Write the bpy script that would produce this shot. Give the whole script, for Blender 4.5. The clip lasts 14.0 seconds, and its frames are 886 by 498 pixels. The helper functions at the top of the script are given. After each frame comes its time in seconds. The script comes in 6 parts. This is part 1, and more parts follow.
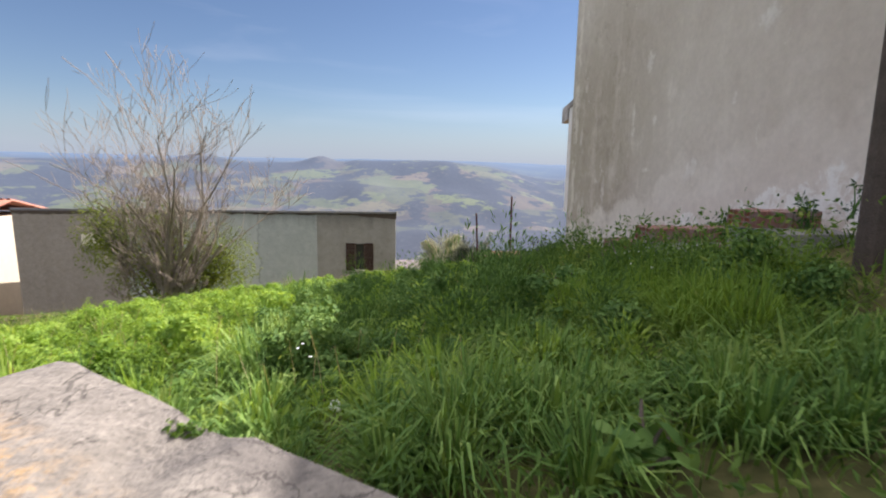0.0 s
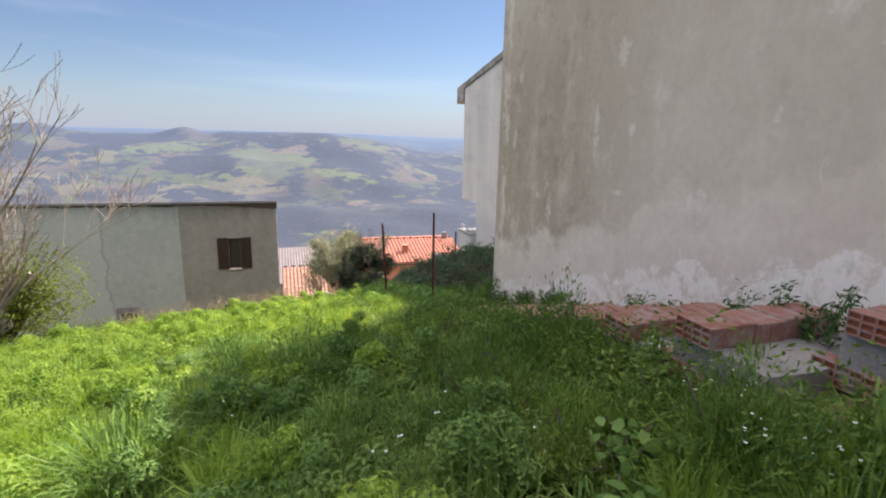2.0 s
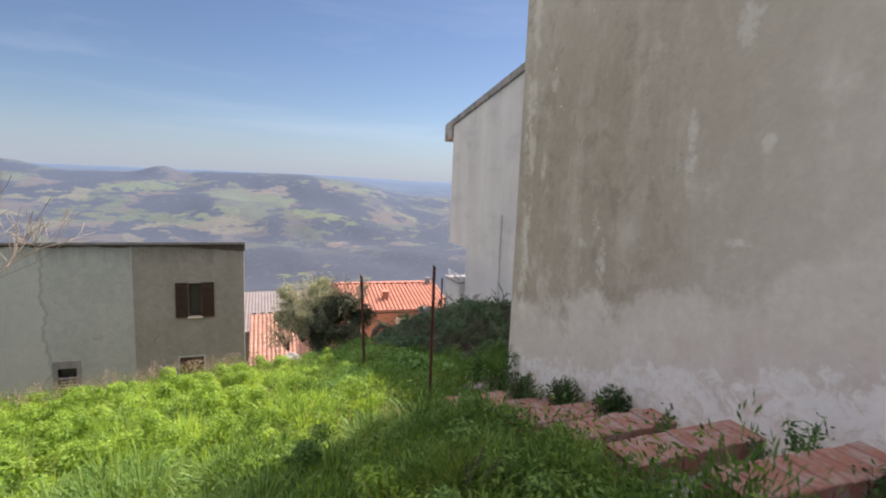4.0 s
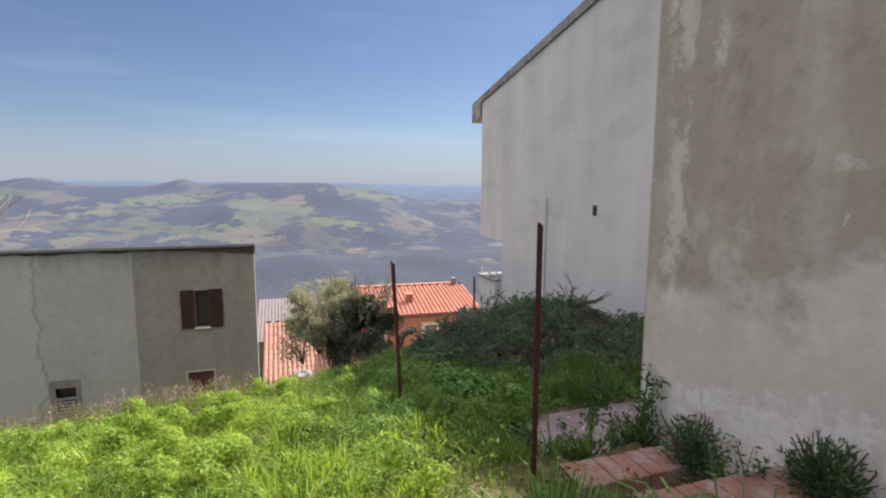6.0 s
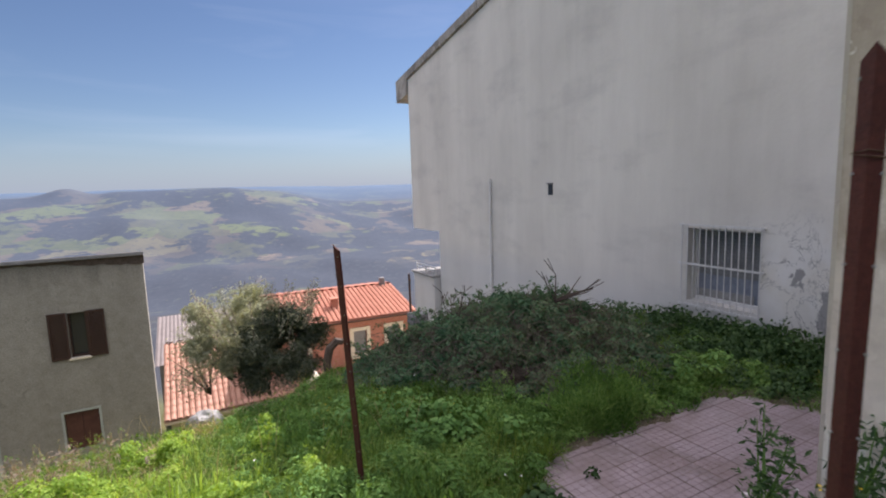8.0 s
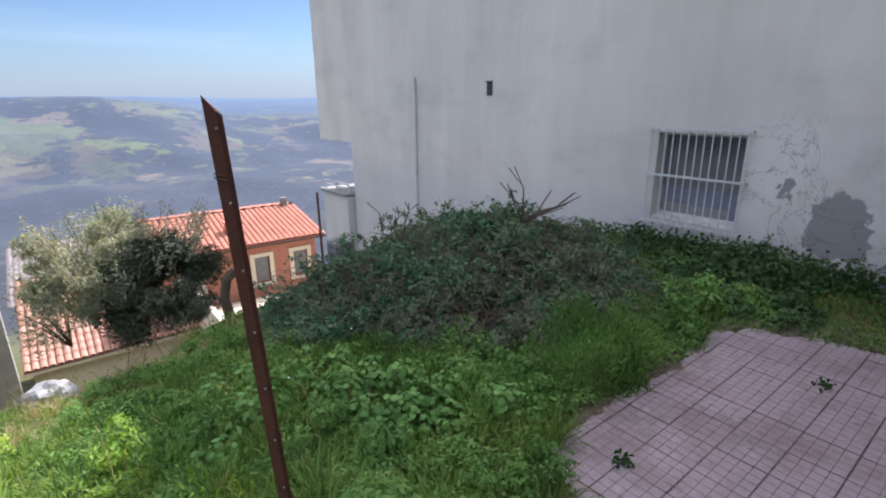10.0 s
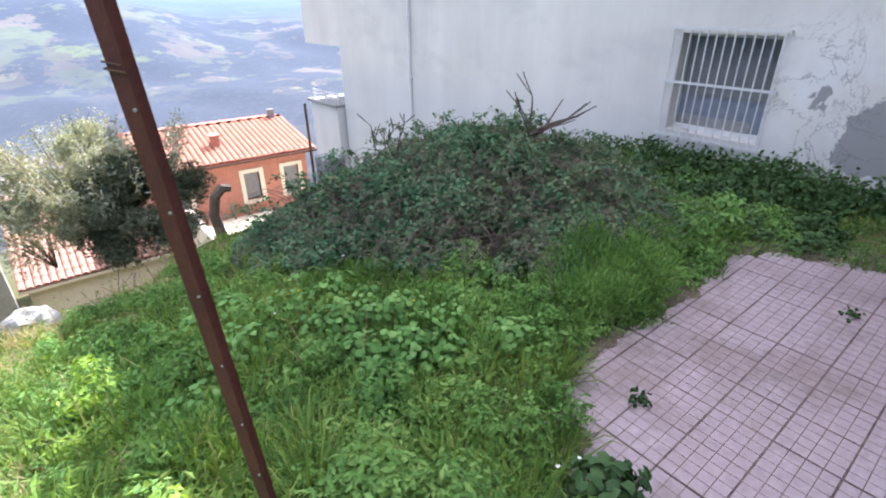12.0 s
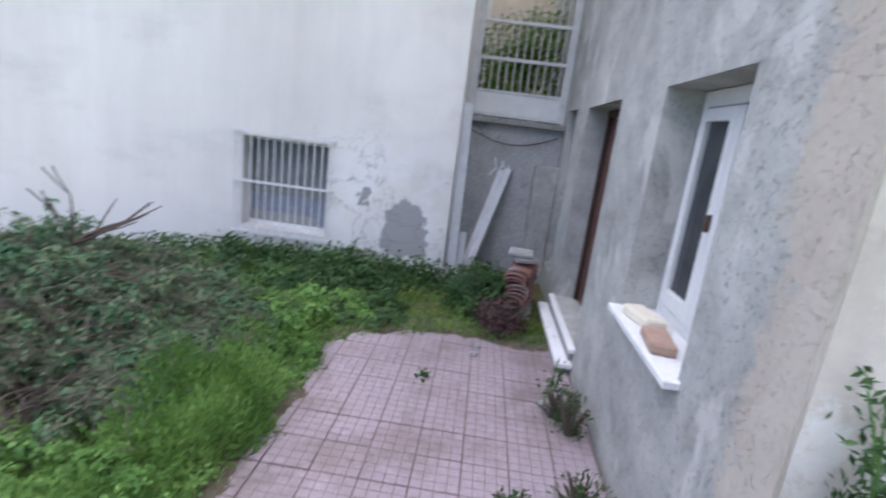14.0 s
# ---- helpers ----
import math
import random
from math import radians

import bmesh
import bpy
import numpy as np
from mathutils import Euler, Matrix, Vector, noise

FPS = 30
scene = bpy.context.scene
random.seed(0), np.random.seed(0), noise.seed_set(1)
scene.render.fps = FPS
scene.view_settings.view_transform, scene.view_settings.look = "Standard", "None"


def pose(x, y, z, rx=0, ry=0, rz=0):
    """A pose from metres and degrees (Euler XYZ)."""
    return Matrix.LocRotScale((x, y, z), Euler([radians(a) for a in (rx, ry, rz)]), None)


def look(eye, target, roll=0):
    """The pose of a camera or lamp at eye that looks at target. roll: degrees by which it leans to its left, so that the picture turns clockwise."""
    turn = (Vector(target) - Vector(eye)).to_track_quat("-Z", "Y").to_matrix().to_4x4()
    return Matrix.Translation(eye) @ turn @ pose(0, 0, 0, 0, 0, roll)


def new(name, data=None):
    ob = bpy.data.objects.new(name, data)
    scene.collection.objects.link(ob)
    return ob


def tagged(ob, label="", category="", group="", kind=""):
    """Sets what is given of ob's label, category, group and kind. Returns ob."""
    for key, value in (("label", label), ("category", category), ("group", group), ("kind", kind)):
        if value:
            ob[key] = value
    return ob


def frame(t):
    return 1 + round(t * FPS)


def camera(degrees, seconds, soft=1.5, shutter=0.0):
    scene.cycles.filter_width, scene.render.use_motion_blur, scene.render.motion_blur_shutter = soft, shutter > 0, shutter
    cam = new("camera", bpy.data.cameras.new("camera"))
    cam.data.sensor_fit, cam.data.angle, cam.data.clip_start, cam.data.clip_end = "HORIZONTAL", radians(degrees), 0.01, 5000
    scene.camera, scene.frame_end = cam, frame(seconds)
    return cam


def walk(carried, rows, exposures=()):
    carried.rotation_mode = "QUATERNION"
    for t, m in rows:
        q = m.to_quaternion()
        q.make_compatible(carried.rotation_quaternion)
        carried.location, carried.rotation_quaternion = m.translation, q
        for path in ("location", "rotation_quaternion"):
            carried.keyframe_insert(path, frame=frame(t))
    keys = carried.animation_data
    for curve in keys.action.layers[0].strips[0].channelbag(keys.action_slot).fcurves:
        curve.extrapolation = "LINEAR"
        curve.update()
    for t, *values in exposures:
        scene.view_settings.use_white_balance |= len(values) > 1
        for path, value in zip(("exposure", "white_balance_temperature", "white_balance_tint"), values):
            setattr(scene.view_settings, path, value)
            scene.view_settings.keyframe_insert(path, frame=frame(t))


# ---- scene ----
cam = camera(83.6, 14.0, soft=2.0, shutter=0.2)
METRES, EYE, TILT, LEAN, TURN = 11.0, 2.94, 0.0, 0.0, -4.4
ROWS = [
    (0.0, 0.0, 0.0, 0.0, 0.16, -9.47, -0.98),
    (0.5, -0.0141, 0.0681, -0.002, -5.02, -9.86, -1.0),
    (1.0, -0.0279, 0.132, 0.0094, -9.14, -10.97, -0.82),
    (1.5, -0.0282, 0.1623, 0.027, -11.77, -12.35, -0.72),
    (2.0, -0.0234, 0.187, 0.0428, -13.18, -12.26, -1.21),
    (2.5, -0.0225, 0.2225, 0.0386, -14.56, -10.75, -1.86),
    (3.0, -0.0152, 0.2669, 0.0372, -15.75, -9.36, -2.38),
    (5.5, 0.0048, 0.5236, -0.014, -13.98, -5.8, -1.52),
    (6.0, 0.0085, 0.5732, -0.0288, -13.63, -6.93, -0.16),
    (6.5, 0.0126, 0.6157, -0.0334, -15.03, -8.01, 1.27),
    (7.0, 0.0159, 0.657, -0.0356, -16.95, -7.86, 1.9),
    (7.5, 0.0157, 0.7009, -0.0491, -19.98, -6.7, 2.02),
    (10.0, 0.0462, 0.8815, -0.0907, -34.24, -16.73, 0.58),
    (10.5, 0.0537, 0.9003, -0.0967, -35.56, -20.27, 0.12),
    (11.0, 0.0685, 0.9099, -0.0996, -37.08, -23.17, -0.11),
    (11.5, 0.0685, 0.9103, -0.0973, -37.09, -25.0, -0.06),
    (12.0, 0.0617, 0.911, -0.0981, -34.85, -26.54, 0.47),
    (12.5, 0.0582, 0.9119, -0.101, -32.92, -27.89, 0.6),
    (13.0, 0.0636, 0.9145, -0.1009, -39.16, -26.51, -1.35),
    (13.5, 0.0734, 0.9182, -0.0998, -54.56, -21.78, -4.54),
    (14.0, 0.0839, 0.9269, -0.0968, -80.22, -13.67, -6.95),
]
EXPOSURES = [(0.0, 1.02, 6350, 21), (0.5, 1.12, 6350, 21), (1.0, 1.08, 6380, 21), (1.5, 1.05, 6400, 22), (2.0, 1.12, 6450, 22), (3.0, 1.04, 6500, 22), (6.5, 0.85, 6420, 23), (7.7, 0.85, 6350, 23), (10.0, 1.1, 5800, 20), (10.5, 1.33, 5780, 20), (11.0, 1.72, 5750, 20), (13.0, 1.98, 5700, 20), (14.0, 2.1, 5720, 20)]
walk(cam, [(t, pose(0, 0, EYE, TILT, LEAN, TURN) @ pose(METRES * x, METRES * y, METRES * z, 90 + pitch, roll, yaw)) for t, x, y, z, yaw, pitch, roll in ROWS], EXPOSURES)

# ---- light ----
SUN_WAY = Vector((0.856, 0.517, 0.0)).normalized()
SUN_UP = radians(44.5)
world = bpy.data.worlds.new("sky")
scene.world = world
world.use_nodes = True
_n = world.node_tree.nodes
_sky = _n.new("ShaderNodeTexSky")
_sky.sky_type, _sky.sun_disc = "NISHITA", False
_sky.sun_elevation, _sky.sun_rotation = SUN_UP, math.atan2(SUN_WAY.x, SUN_WAY.y)
_sky.air_density, _sky.dust_density, _sky.ozone_density = 1.0, 0.2, 2.0
_n["Background"].inputs["Strength"].default_value = 0.05
# thin high cloud: faint wisps low down
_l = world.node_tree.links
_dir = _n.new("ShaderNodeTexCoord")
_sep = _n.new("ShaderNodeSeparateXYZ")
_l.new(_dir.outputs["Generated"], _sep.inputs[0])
# closed bright veil overhead, unseen, added to lift the shaded ground and walls
_fill_veil = _n.new("ShaderNodeMapRange")
_fill_veil.interpolation_type = "SMOOTHSTEP"
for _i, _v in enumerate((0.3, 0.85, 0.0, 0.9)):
    _fill_veil.inputs[_i + 1].default_value = _v
_l.new(_sep.outputs[2], _fill_veil.inputs[0])
_map = _n.new("ShaderNodeMapping")
_map.inputs["Scale"].default_value = (1.3, 2.2, 9.0)
_l.new(_dir.outputs["Generated"], _map.inputs["Vector"])
_cl = _n.new("ShaderNodeTexNoise")
_cl.inputs["Scale"].default_value, _cl.inputs["Detail"].default_value, _cl.inputs["Distortion"].default_value = 1.6, 6.0, 0.7
_l.new(_map.outputs[0], _cl.inputs["Vector"])
_wisp = _n.new("ShaderNodeMapRange")
for _i, _v in enumerate((0.54, 0.88, 0.0, 0.07)):
    _wisp.inputs[_i + 1].default_value = _v
_l.new(_cl.outputs["Fac"], _wisp.inputs[0])
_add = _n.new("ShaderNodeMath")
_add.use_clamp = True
_l.new(_fill_veil.outputs[0], _add.inputs[0])
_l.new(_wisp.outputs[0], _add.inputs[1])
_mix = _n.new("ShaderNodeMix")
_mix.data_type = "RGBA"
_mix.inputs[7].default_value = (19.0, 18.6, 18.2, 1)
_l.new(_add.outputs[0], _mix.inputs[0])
_clear = _n.new("ShaderNodeMix")
_clear.data_type, _clear.blend_type = "RGBA", "MULTIPLY"
_clear.inputs[0].default_value = 1.0
_clear.inputs[7].default_value = (0.87, 0.95, 1.0, 1)
_l.new(_sky.outputs[0], _clear.inputs[6])
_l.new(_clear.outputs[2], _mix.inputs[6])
_haze = _n.new("ShaderNodeMapRange")
_haze.interpolation_type = "SMOOTHSTEP"
for _i, _v in enumerate((0.13, -0.02, 0.0, 0.85)):
    _haze.inputs[_i + 1].default_value = _v
_l.new(_sep.outputs[2], _haze.inputs[0])
_pale = _n.new("ShaderNodeMix")
_pale.data_type = "RGBA"
_pale.inputs[7].default_value = (4.1, 5.1, 6.3, 1)
_l.new(_haze.outputs[0], _pale.inputs[0])
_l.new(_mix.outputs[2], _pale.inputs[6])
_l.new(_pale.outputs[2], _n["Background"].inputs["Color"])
sun = new("sun", bpy.data.lights.new("sun", "SUN"))
sun.data.energy, sun.data.angle, sun.data.color = 5.0, radians(0.6), (1.0, 0.95, 0.86)
sun_dir = Vector((SUN_WAY.x * math.cos(SUN_UP), SUN_WAY.y * math.cos(SUN_UP), math.sin(SUN_UP)))
sun.matrix_world = look(sun_dir * 50, (0, 0, 0))


# ---- materials ----
class Mat:
    """Small builder for node materials."""

    def __init__(self, name, rough=0.8, metal=0.0, spec=0.3):
        self.m = bpy.data.materials.new(name)
        self.m.use_nodes = True
        self.t = self.m.node_tree
        self.p = self.t.nodes["Principled BSDF"]
        self.p.inputs["Roughness"].default_value = rough
        self.p.inputs["Metallic"].default_value = metal
        self.p.inputs["Specular IOR Level"].default_value = spec
        self.co = None

    def node(self, kind, **kw):
        n = self.t.nodes.new(kind)
        for k, v in kw.items():
            n.inputs[k.replace("_", " ")].default_value = v
        return n

    def link(self, a, b):
        self.t.links.new(a, b)

    def coords(self, scale=(1, 1, 1), world_space=True):
        if world_space:
            c = self.t.nodes.new("ShaderNodeNewGeometry").outputs["Position"]
        else:
            c = self.t.nodes.new("ShaderNodeTexCoord").outputs["Object"]
        mp = self.t.nodes.new("ShaderNodeMapping")
        mp.inputs["Scale"].default_value = scale
        self.link(c, mp.inputs["Vector"])
        return mp.outputs[0]

    def noise(self, size, detail=4.0, rough=0.55, stretch=(1, 1, 1), world_space=True, distort=0.0):
        n = self.node("ShaderNodeTexNoise", Scale=1.0 / size, Detail=detail, Roughness=rough, Distortion=distort)
        self.link(self.coords(stretch, world_space), n.inputs["Vector"])
        return n.outputs["Fac"]

    def ramp(self, fac, stops):
        r = self.t.nodes.new("ShaderNodeValToRGB")
        e = r.color_ramp.elements
        while len(e) < len(stops):
            e.new(0.5)
        for el, (pos, col) in zip(e, stops):
            el.position = pos
            el.color = (*col, 1) if not isinstance(col, float) else (col, col, col, 1)
        self.link(fac, r.inputs[0])
        return r.outputs[0]

    def mix(self, fac, a, b, mode="MIX"):
        n = self.t.nodes.new("ShaderNodeMix")
        n.data_type, n.blend_type = "RGBA", mode
        for i, v in ((0, fac), (6, a), (7, b)):
            s = n.inputs[i]
            if isinstance(v, (int, float)):
                s.default_value = v if i == 0 else (v, v, v, 1)
            elif isinstance(v, tuple):
                s.default_value = (*v, 1)
            else:
                self.link(v, s)
        return n.outputs[2]

    def math(self, op, a, b=0.0):
        n = self.t.nodes.new("ShaderNodeMath")
        n.operation = op
        for v, s in ((a, n.inputs[0]), (b, n.inputs[1])):
            if isinstance(v, (int, float)):
                s.default_value = v
            else:
                self.link(v, s)
        return n.outputs[0]

    def band(self, fac, lo, hi):
        n = self.t.nodes.new("ShaderNodeMapRange")
        n.inputs[1].default_value, n.inputs[2].default_value = lo, hi
        self.link(fac, n.inputs[0])
        return n.outputs[0]

    def axis(self, i):
        c = self.t.nodes.new("ShaderNodeNewGeometry").outputs["Position"]
        s = self.t.nodes.new("ShaderNodeSeparateXYZ")
        self.link(c, s.inputs[0])
        return s.outputs[i]

    def random(self):
        return self.t.nodes.new("ShaderNodeObjectInfo").outputs["Random"]

    def island(self):
        return self.t.nodes.new("ShaderNodeNewGeometry").outputs["Random Per Island"]

    def color(self, c):
        if isinstance(c, tuple):
            self.p.inputs["Base Color"].default_value = (*c, 1)
        else:
            self.link(c, self.p.inputs["Base Color"])
        return self

    def bump(self, fac, strength=0.3, dist=0.01):
        b = self.node("ShaderNodeBump", Strength=strength, Distance=dist)
        self.link(fac, b.inputs["Height"])
        self.link(b.outputs[0], self.p.inputs["Normal"])
        return self


def speckled(name, dark, light, size, rough=0.85, bump=0.3, dist=0.006, metal=0.0, by_object=0.0, spec=0.3):
    """A surface that varies at two scales between two colours."""
    k = Mat(name, rough, metal, spec)
    f = k.mix(0.5, k.noise(size), k.noise(size * 0.09, 5.0))
    c = k.mix(k.band(f, 0.32, 0.68), dark, light)
    if by_object:
        c = k.mix(k.math("MULTIPLY", k.random(), by_object), c, tuple(0.45 * v for v in dark))
    k.color(c).bump(k.noise(size * 0.05, 6.0), bump, dist)
    return k.m


def brown_plaster():
    """Old cement render: brown-grey, darker blotches, pale worn scars, a white salt band above the steps."""
    k = Mat("stained_render", 0.93, 0, 0.15)
    big = k.noise(1.9, 6, 0.6)
    mid = k.noise(0.55, 7, 0.65, distort=0.6)
    run = k.noise(0.34, 6, 0.62, (1, 1.0, 0.16))
    fine = k.noise(0.05, 5)
    ragged = k.noise(0.11, 7, 0.7)
    c = k.mix(k.band(k.mix(0.5, big, k.noise(0.3, 7, 0.68)), 0.36, 0.64), (0.64, 0.56, 0.475), (0.775, 0.7, 0.61))
    # damp stains higher up the wall, ragged below, streaked by pale runs
    rise = k.math("SUBTRACT", k.math("ADD", k.axis(2), k.math("MULTIPLY", k.axis(1), 0.3)), 3.55)
    edge = k.math("ADD", rise, k.math("MULTIPLY", k.noise(0.75, 8, 0.66), 1.5))
    damp = k.math("MULTIPLY", k.band(edge, 1.66, 1.82), k.band(k.noise(1.5, 8, 0.68, (1, 1, 0.7)), 0.34, 0.42))
    # strongest beside the corner, fading along the wall
    damp = k.math("MULTIPLY", damp, k.math("ADD", k.math("MULTIPLY", k.band(k.axis(1), 5.6, 7.4), 0.72), 0.28))
    damp = k.math("MULTIPLY", damp, k.band(edge, 6.4, 3.6))
    damp = k.math("MULTIPLY", damp, k.band(k.mix(0.45, run, k.noise(0.25, 7, 0.7)), 0.74, 0.5))
    c = k.mix(k.math("MULTIPLY", damp, 0.84), c, (0.43, 0.355, 0.275))
    dark = k.math("MULTIPLY", k.band(k.noise(0.38, 8, 0.72, distort=0.3), 0.54, 0.6), k.math("MULTIPLY", k.band(edge, 1.5, 1.8), k.band(k.axis(1), 5.8, 7.2)))
    c = k.mix(k.math("MULTIPLY", dark, 0.3), c, (0.3, 0.235, 0.175))
    scar = k.math("MULTIPLY", k.band(k.noise(0.2, 7, 0.7, distort=0.5), 0.64, 0.665), k.band(k.noise(1.1, 4, 0.5), 0.47, 0.55))
    c = k.mix(k.math("MULTIPLY", scar, 0.85), c, (0.8, 0.75, 0.67))
    # single pale scars where the render has flaked
    for y0, z0, ry, rz in ((6.4, 4.32, 0.08, 0.12), (6.4, 2.94, 0.12, 0.03), (8.5, 4.3, 0.05, 0.07), (6.76, 3.58, 0.04, 0.26), (7.62, 2.6, 0.05, 0.19), (5.36, 2.96, 0.11, 0.09),
                           (4.4, 4.28, 0.11, 0.11), (6.2, 3.56, 0.04, 0.05), (8.64, 3.46, 0.045, 0.11), (9.02, 3.72, 0.04, 0.1), (7.9, 2.74, 0.08, 0.04), (4.75, 3.65, 0.04, 0.05)):
        r = k.math("ADD", k.math("POWER", k.math("ABSOLUTE", k.math("MULTIPLY", k.math("SUBTRACT", k.axis(1), y0), 1 / ry)), 2.0), k.math("POWER", k.math("ABSOLUTE", k.math("MULTIPLY", k.math("SUBTRACT", k.axis(2), z0), 1 / rz)), 2.0))
        r = k.math("ADD", r, k.math("MULTIPLY", ragged, 11.0))
        c = k.mix(k.math("MULTIPLY", k.band(r, 6.9, 5.2), 0.6), c, (0.83, 0.78, 0.71))
    # salt along the falling foot of the wall
    foot = k.math("ADD", k.axis(2), k.math("MULTIPLY", k.axis(1), 0.318))
    foot = k.math("ADD", foot, k.math("MULTIPLY", k.noise(0.5, 8, 0.72), -1.2))
    salt = k.math("MULTIPLY", k.band(foot, 3.5, 3.44), k.band(k.noise(0.17, 9, 0.78, distort=0.6), 0.43, 0.52))
    c = k.mix(k.math("MULTIPLY", salt, 0.92), c, (0.86, 0.83, 0.77))
    grit = k.ramp(k.noise(0.07, 7, 0.72), [(0.28, 0.72), (0.72, 1.0)])
    c = k.mix(0.5, c, grit, "MULTIPLY")
    # pale flaked strip beside the corner
    strip = k.math("ADD", k.axis(1), k.math("MULTIPLY", k.math("SUBTRACT", k.noise(0.3, 8, 0.72), 0.5), 0.55))
    strip = k.math("MULTIPLY", k.band(strip, 8.84, 8.88), k.band(strip, 9.0, 8.96))
    c = k.mix(k.math("MULTIPLY", k.math("MULTIPLY", strip, k.band(k.noise(0.5, 7, 0.68), 0.44, 0.52)), 0.55), c, (0.8, 0.73, 0.63))
    k.color(c).bump(k.mix(0.4, mid, fine), 0.35, 0.012)
    return k.m


def grey_plaster(name, dark, light, flaw=(0.5, 0.5, 0.48), flaw_at=0.66, drip_from=None, crack_at=None):
    """Painted or raw grey render with vertical runs, blotches and hairline wear."""
    k = Mat(name, 0.92, 0, 0.15)
    run = k.noise(1.1, 5, 0.6, (1.4, 1.4, 0.22))
    big = k.noise(2.2, 6, 0.62)
    fine = k.noise(0.04, 5)
    c = k.mix(k.band(k.mix(0.5, k.mix(0.5, run, big), k.noise(0.25, 7, 0.7)), 0.38, 0.62), dark, light)
    c = k.mix(k.math("MULTIPLY", k.band(k.noise(0.035, 4, 0.6), 0.62, 0.7), 0.4), c, tuple(0.6 * q for q in dark))
    c = k.mix(k.math("MULTIPLY", k.band(k.noise(0.5, 7, 0.66, distort=0.4), flaw_at, flaw_at + 0.05), 0.7), c, flaw)
    if drip_from is not None:
        # dark drips that run down from the roof's edge
        drip = k.math("SUBTRACT", drip_from, k.math("MULTIPLY", k.noise(0.55, 6, 0.65, (1, 1, 0.12)), 2.4))
        c = k.mix(k.math("MULTIPLY", k.band(k.math("SUBTRACT", k.axis(2), drip), 0.0, 0.75), 0.6), c, tuple(0.45 * q for q in dark))
    if crack_at is not None:
        # a wandering seam between two coats
        seam = k.math("ADD", k.math("SUBTRACT", k.axis(0), crack_at), k.math("MULTIPLY", k.math("SUBTRACT", k.noise(1.6, 5, 0.6, (0.1, 0.1, 1)), 0.5), 1.6))
        c = k.mix(k.math("MULTIPLY", k.band(seam, 0.02, -0.06), 0.35), c, tuple(min(1.0, 1.12 * q) for q in light))
        c = k.mix(k.math("MULTIPLY", k.band(k.math("ABSOLUTE", seam), 0.09, 0.02), 0.5), c, tuple(0.6 * q for q in dark))
    c = k.mix(0.12, c, k.ramp(fine, [(0.3, 0.0), (0.7, 1.0)]))
    k.color(c).bump(k.mix(0.5, fine, k.noise(0.3, 6)), 0.25, 0.01)
    return k.m


def rough_cement():
    """Coarse grey cement render: pitted, blotched, with smoother pale patches and a brown soiled foot at its corner."""
    k = Mat("rough_cement_render", 0.94, 0, 0.12)
    big = k.mix(0.5, k.noise(0.9, 6, 0.62), k.noise(0.22, 7, 0.7))
    c = k.mix(k.band(big, 0.36, 0.62), (0.3, 0.3, 0.28), (0.53, 0.53, 0.495))
    pits = k.band(k.noise(0.022, 5, 0.7), 0.56, 0.66)
    c = k.mix(k.math("MULTIPLY", pits, 0.55), c, (0.19, 0.19, 0.18))
    marks = k.band(k.noise(0.11, 8, 0.75, (1, 1, 0.8), distort=0.5), 0.6, 0.64)
    c = k.mix(k.math("MULTIPLY", marks, 0.45), c, (0.22, 0.215, 0.2))
    smear = k.math("MULTIPLY", k.band(k.noise(0.45, 6, 0.62, (1, 1, 0.6), distort=0.4), 0.56, 0.62), 0.6)
    c = k.mix(smear, c, (0.66, 0.65, 0.61))
    edge = k.math("ADD", k.axis(0), k.math("MULTIPLY", k.math("SUBTRACT", k.noise(0.3, 8, 0.75), 0.5), 0.9))
    c = k.mix(k.math("MULTIPLY", k.band(edge, 3.34, 3.24), 0.7), c, (0.56, 0.48, 0.39))
    k.color(c).bump(k.mix(0.5, k.noise(0.03, 6, 0.7), k.math("SUBTRACT", k.noise(0.2, 6), pits)), 0.6, 0.02)
    return k.m


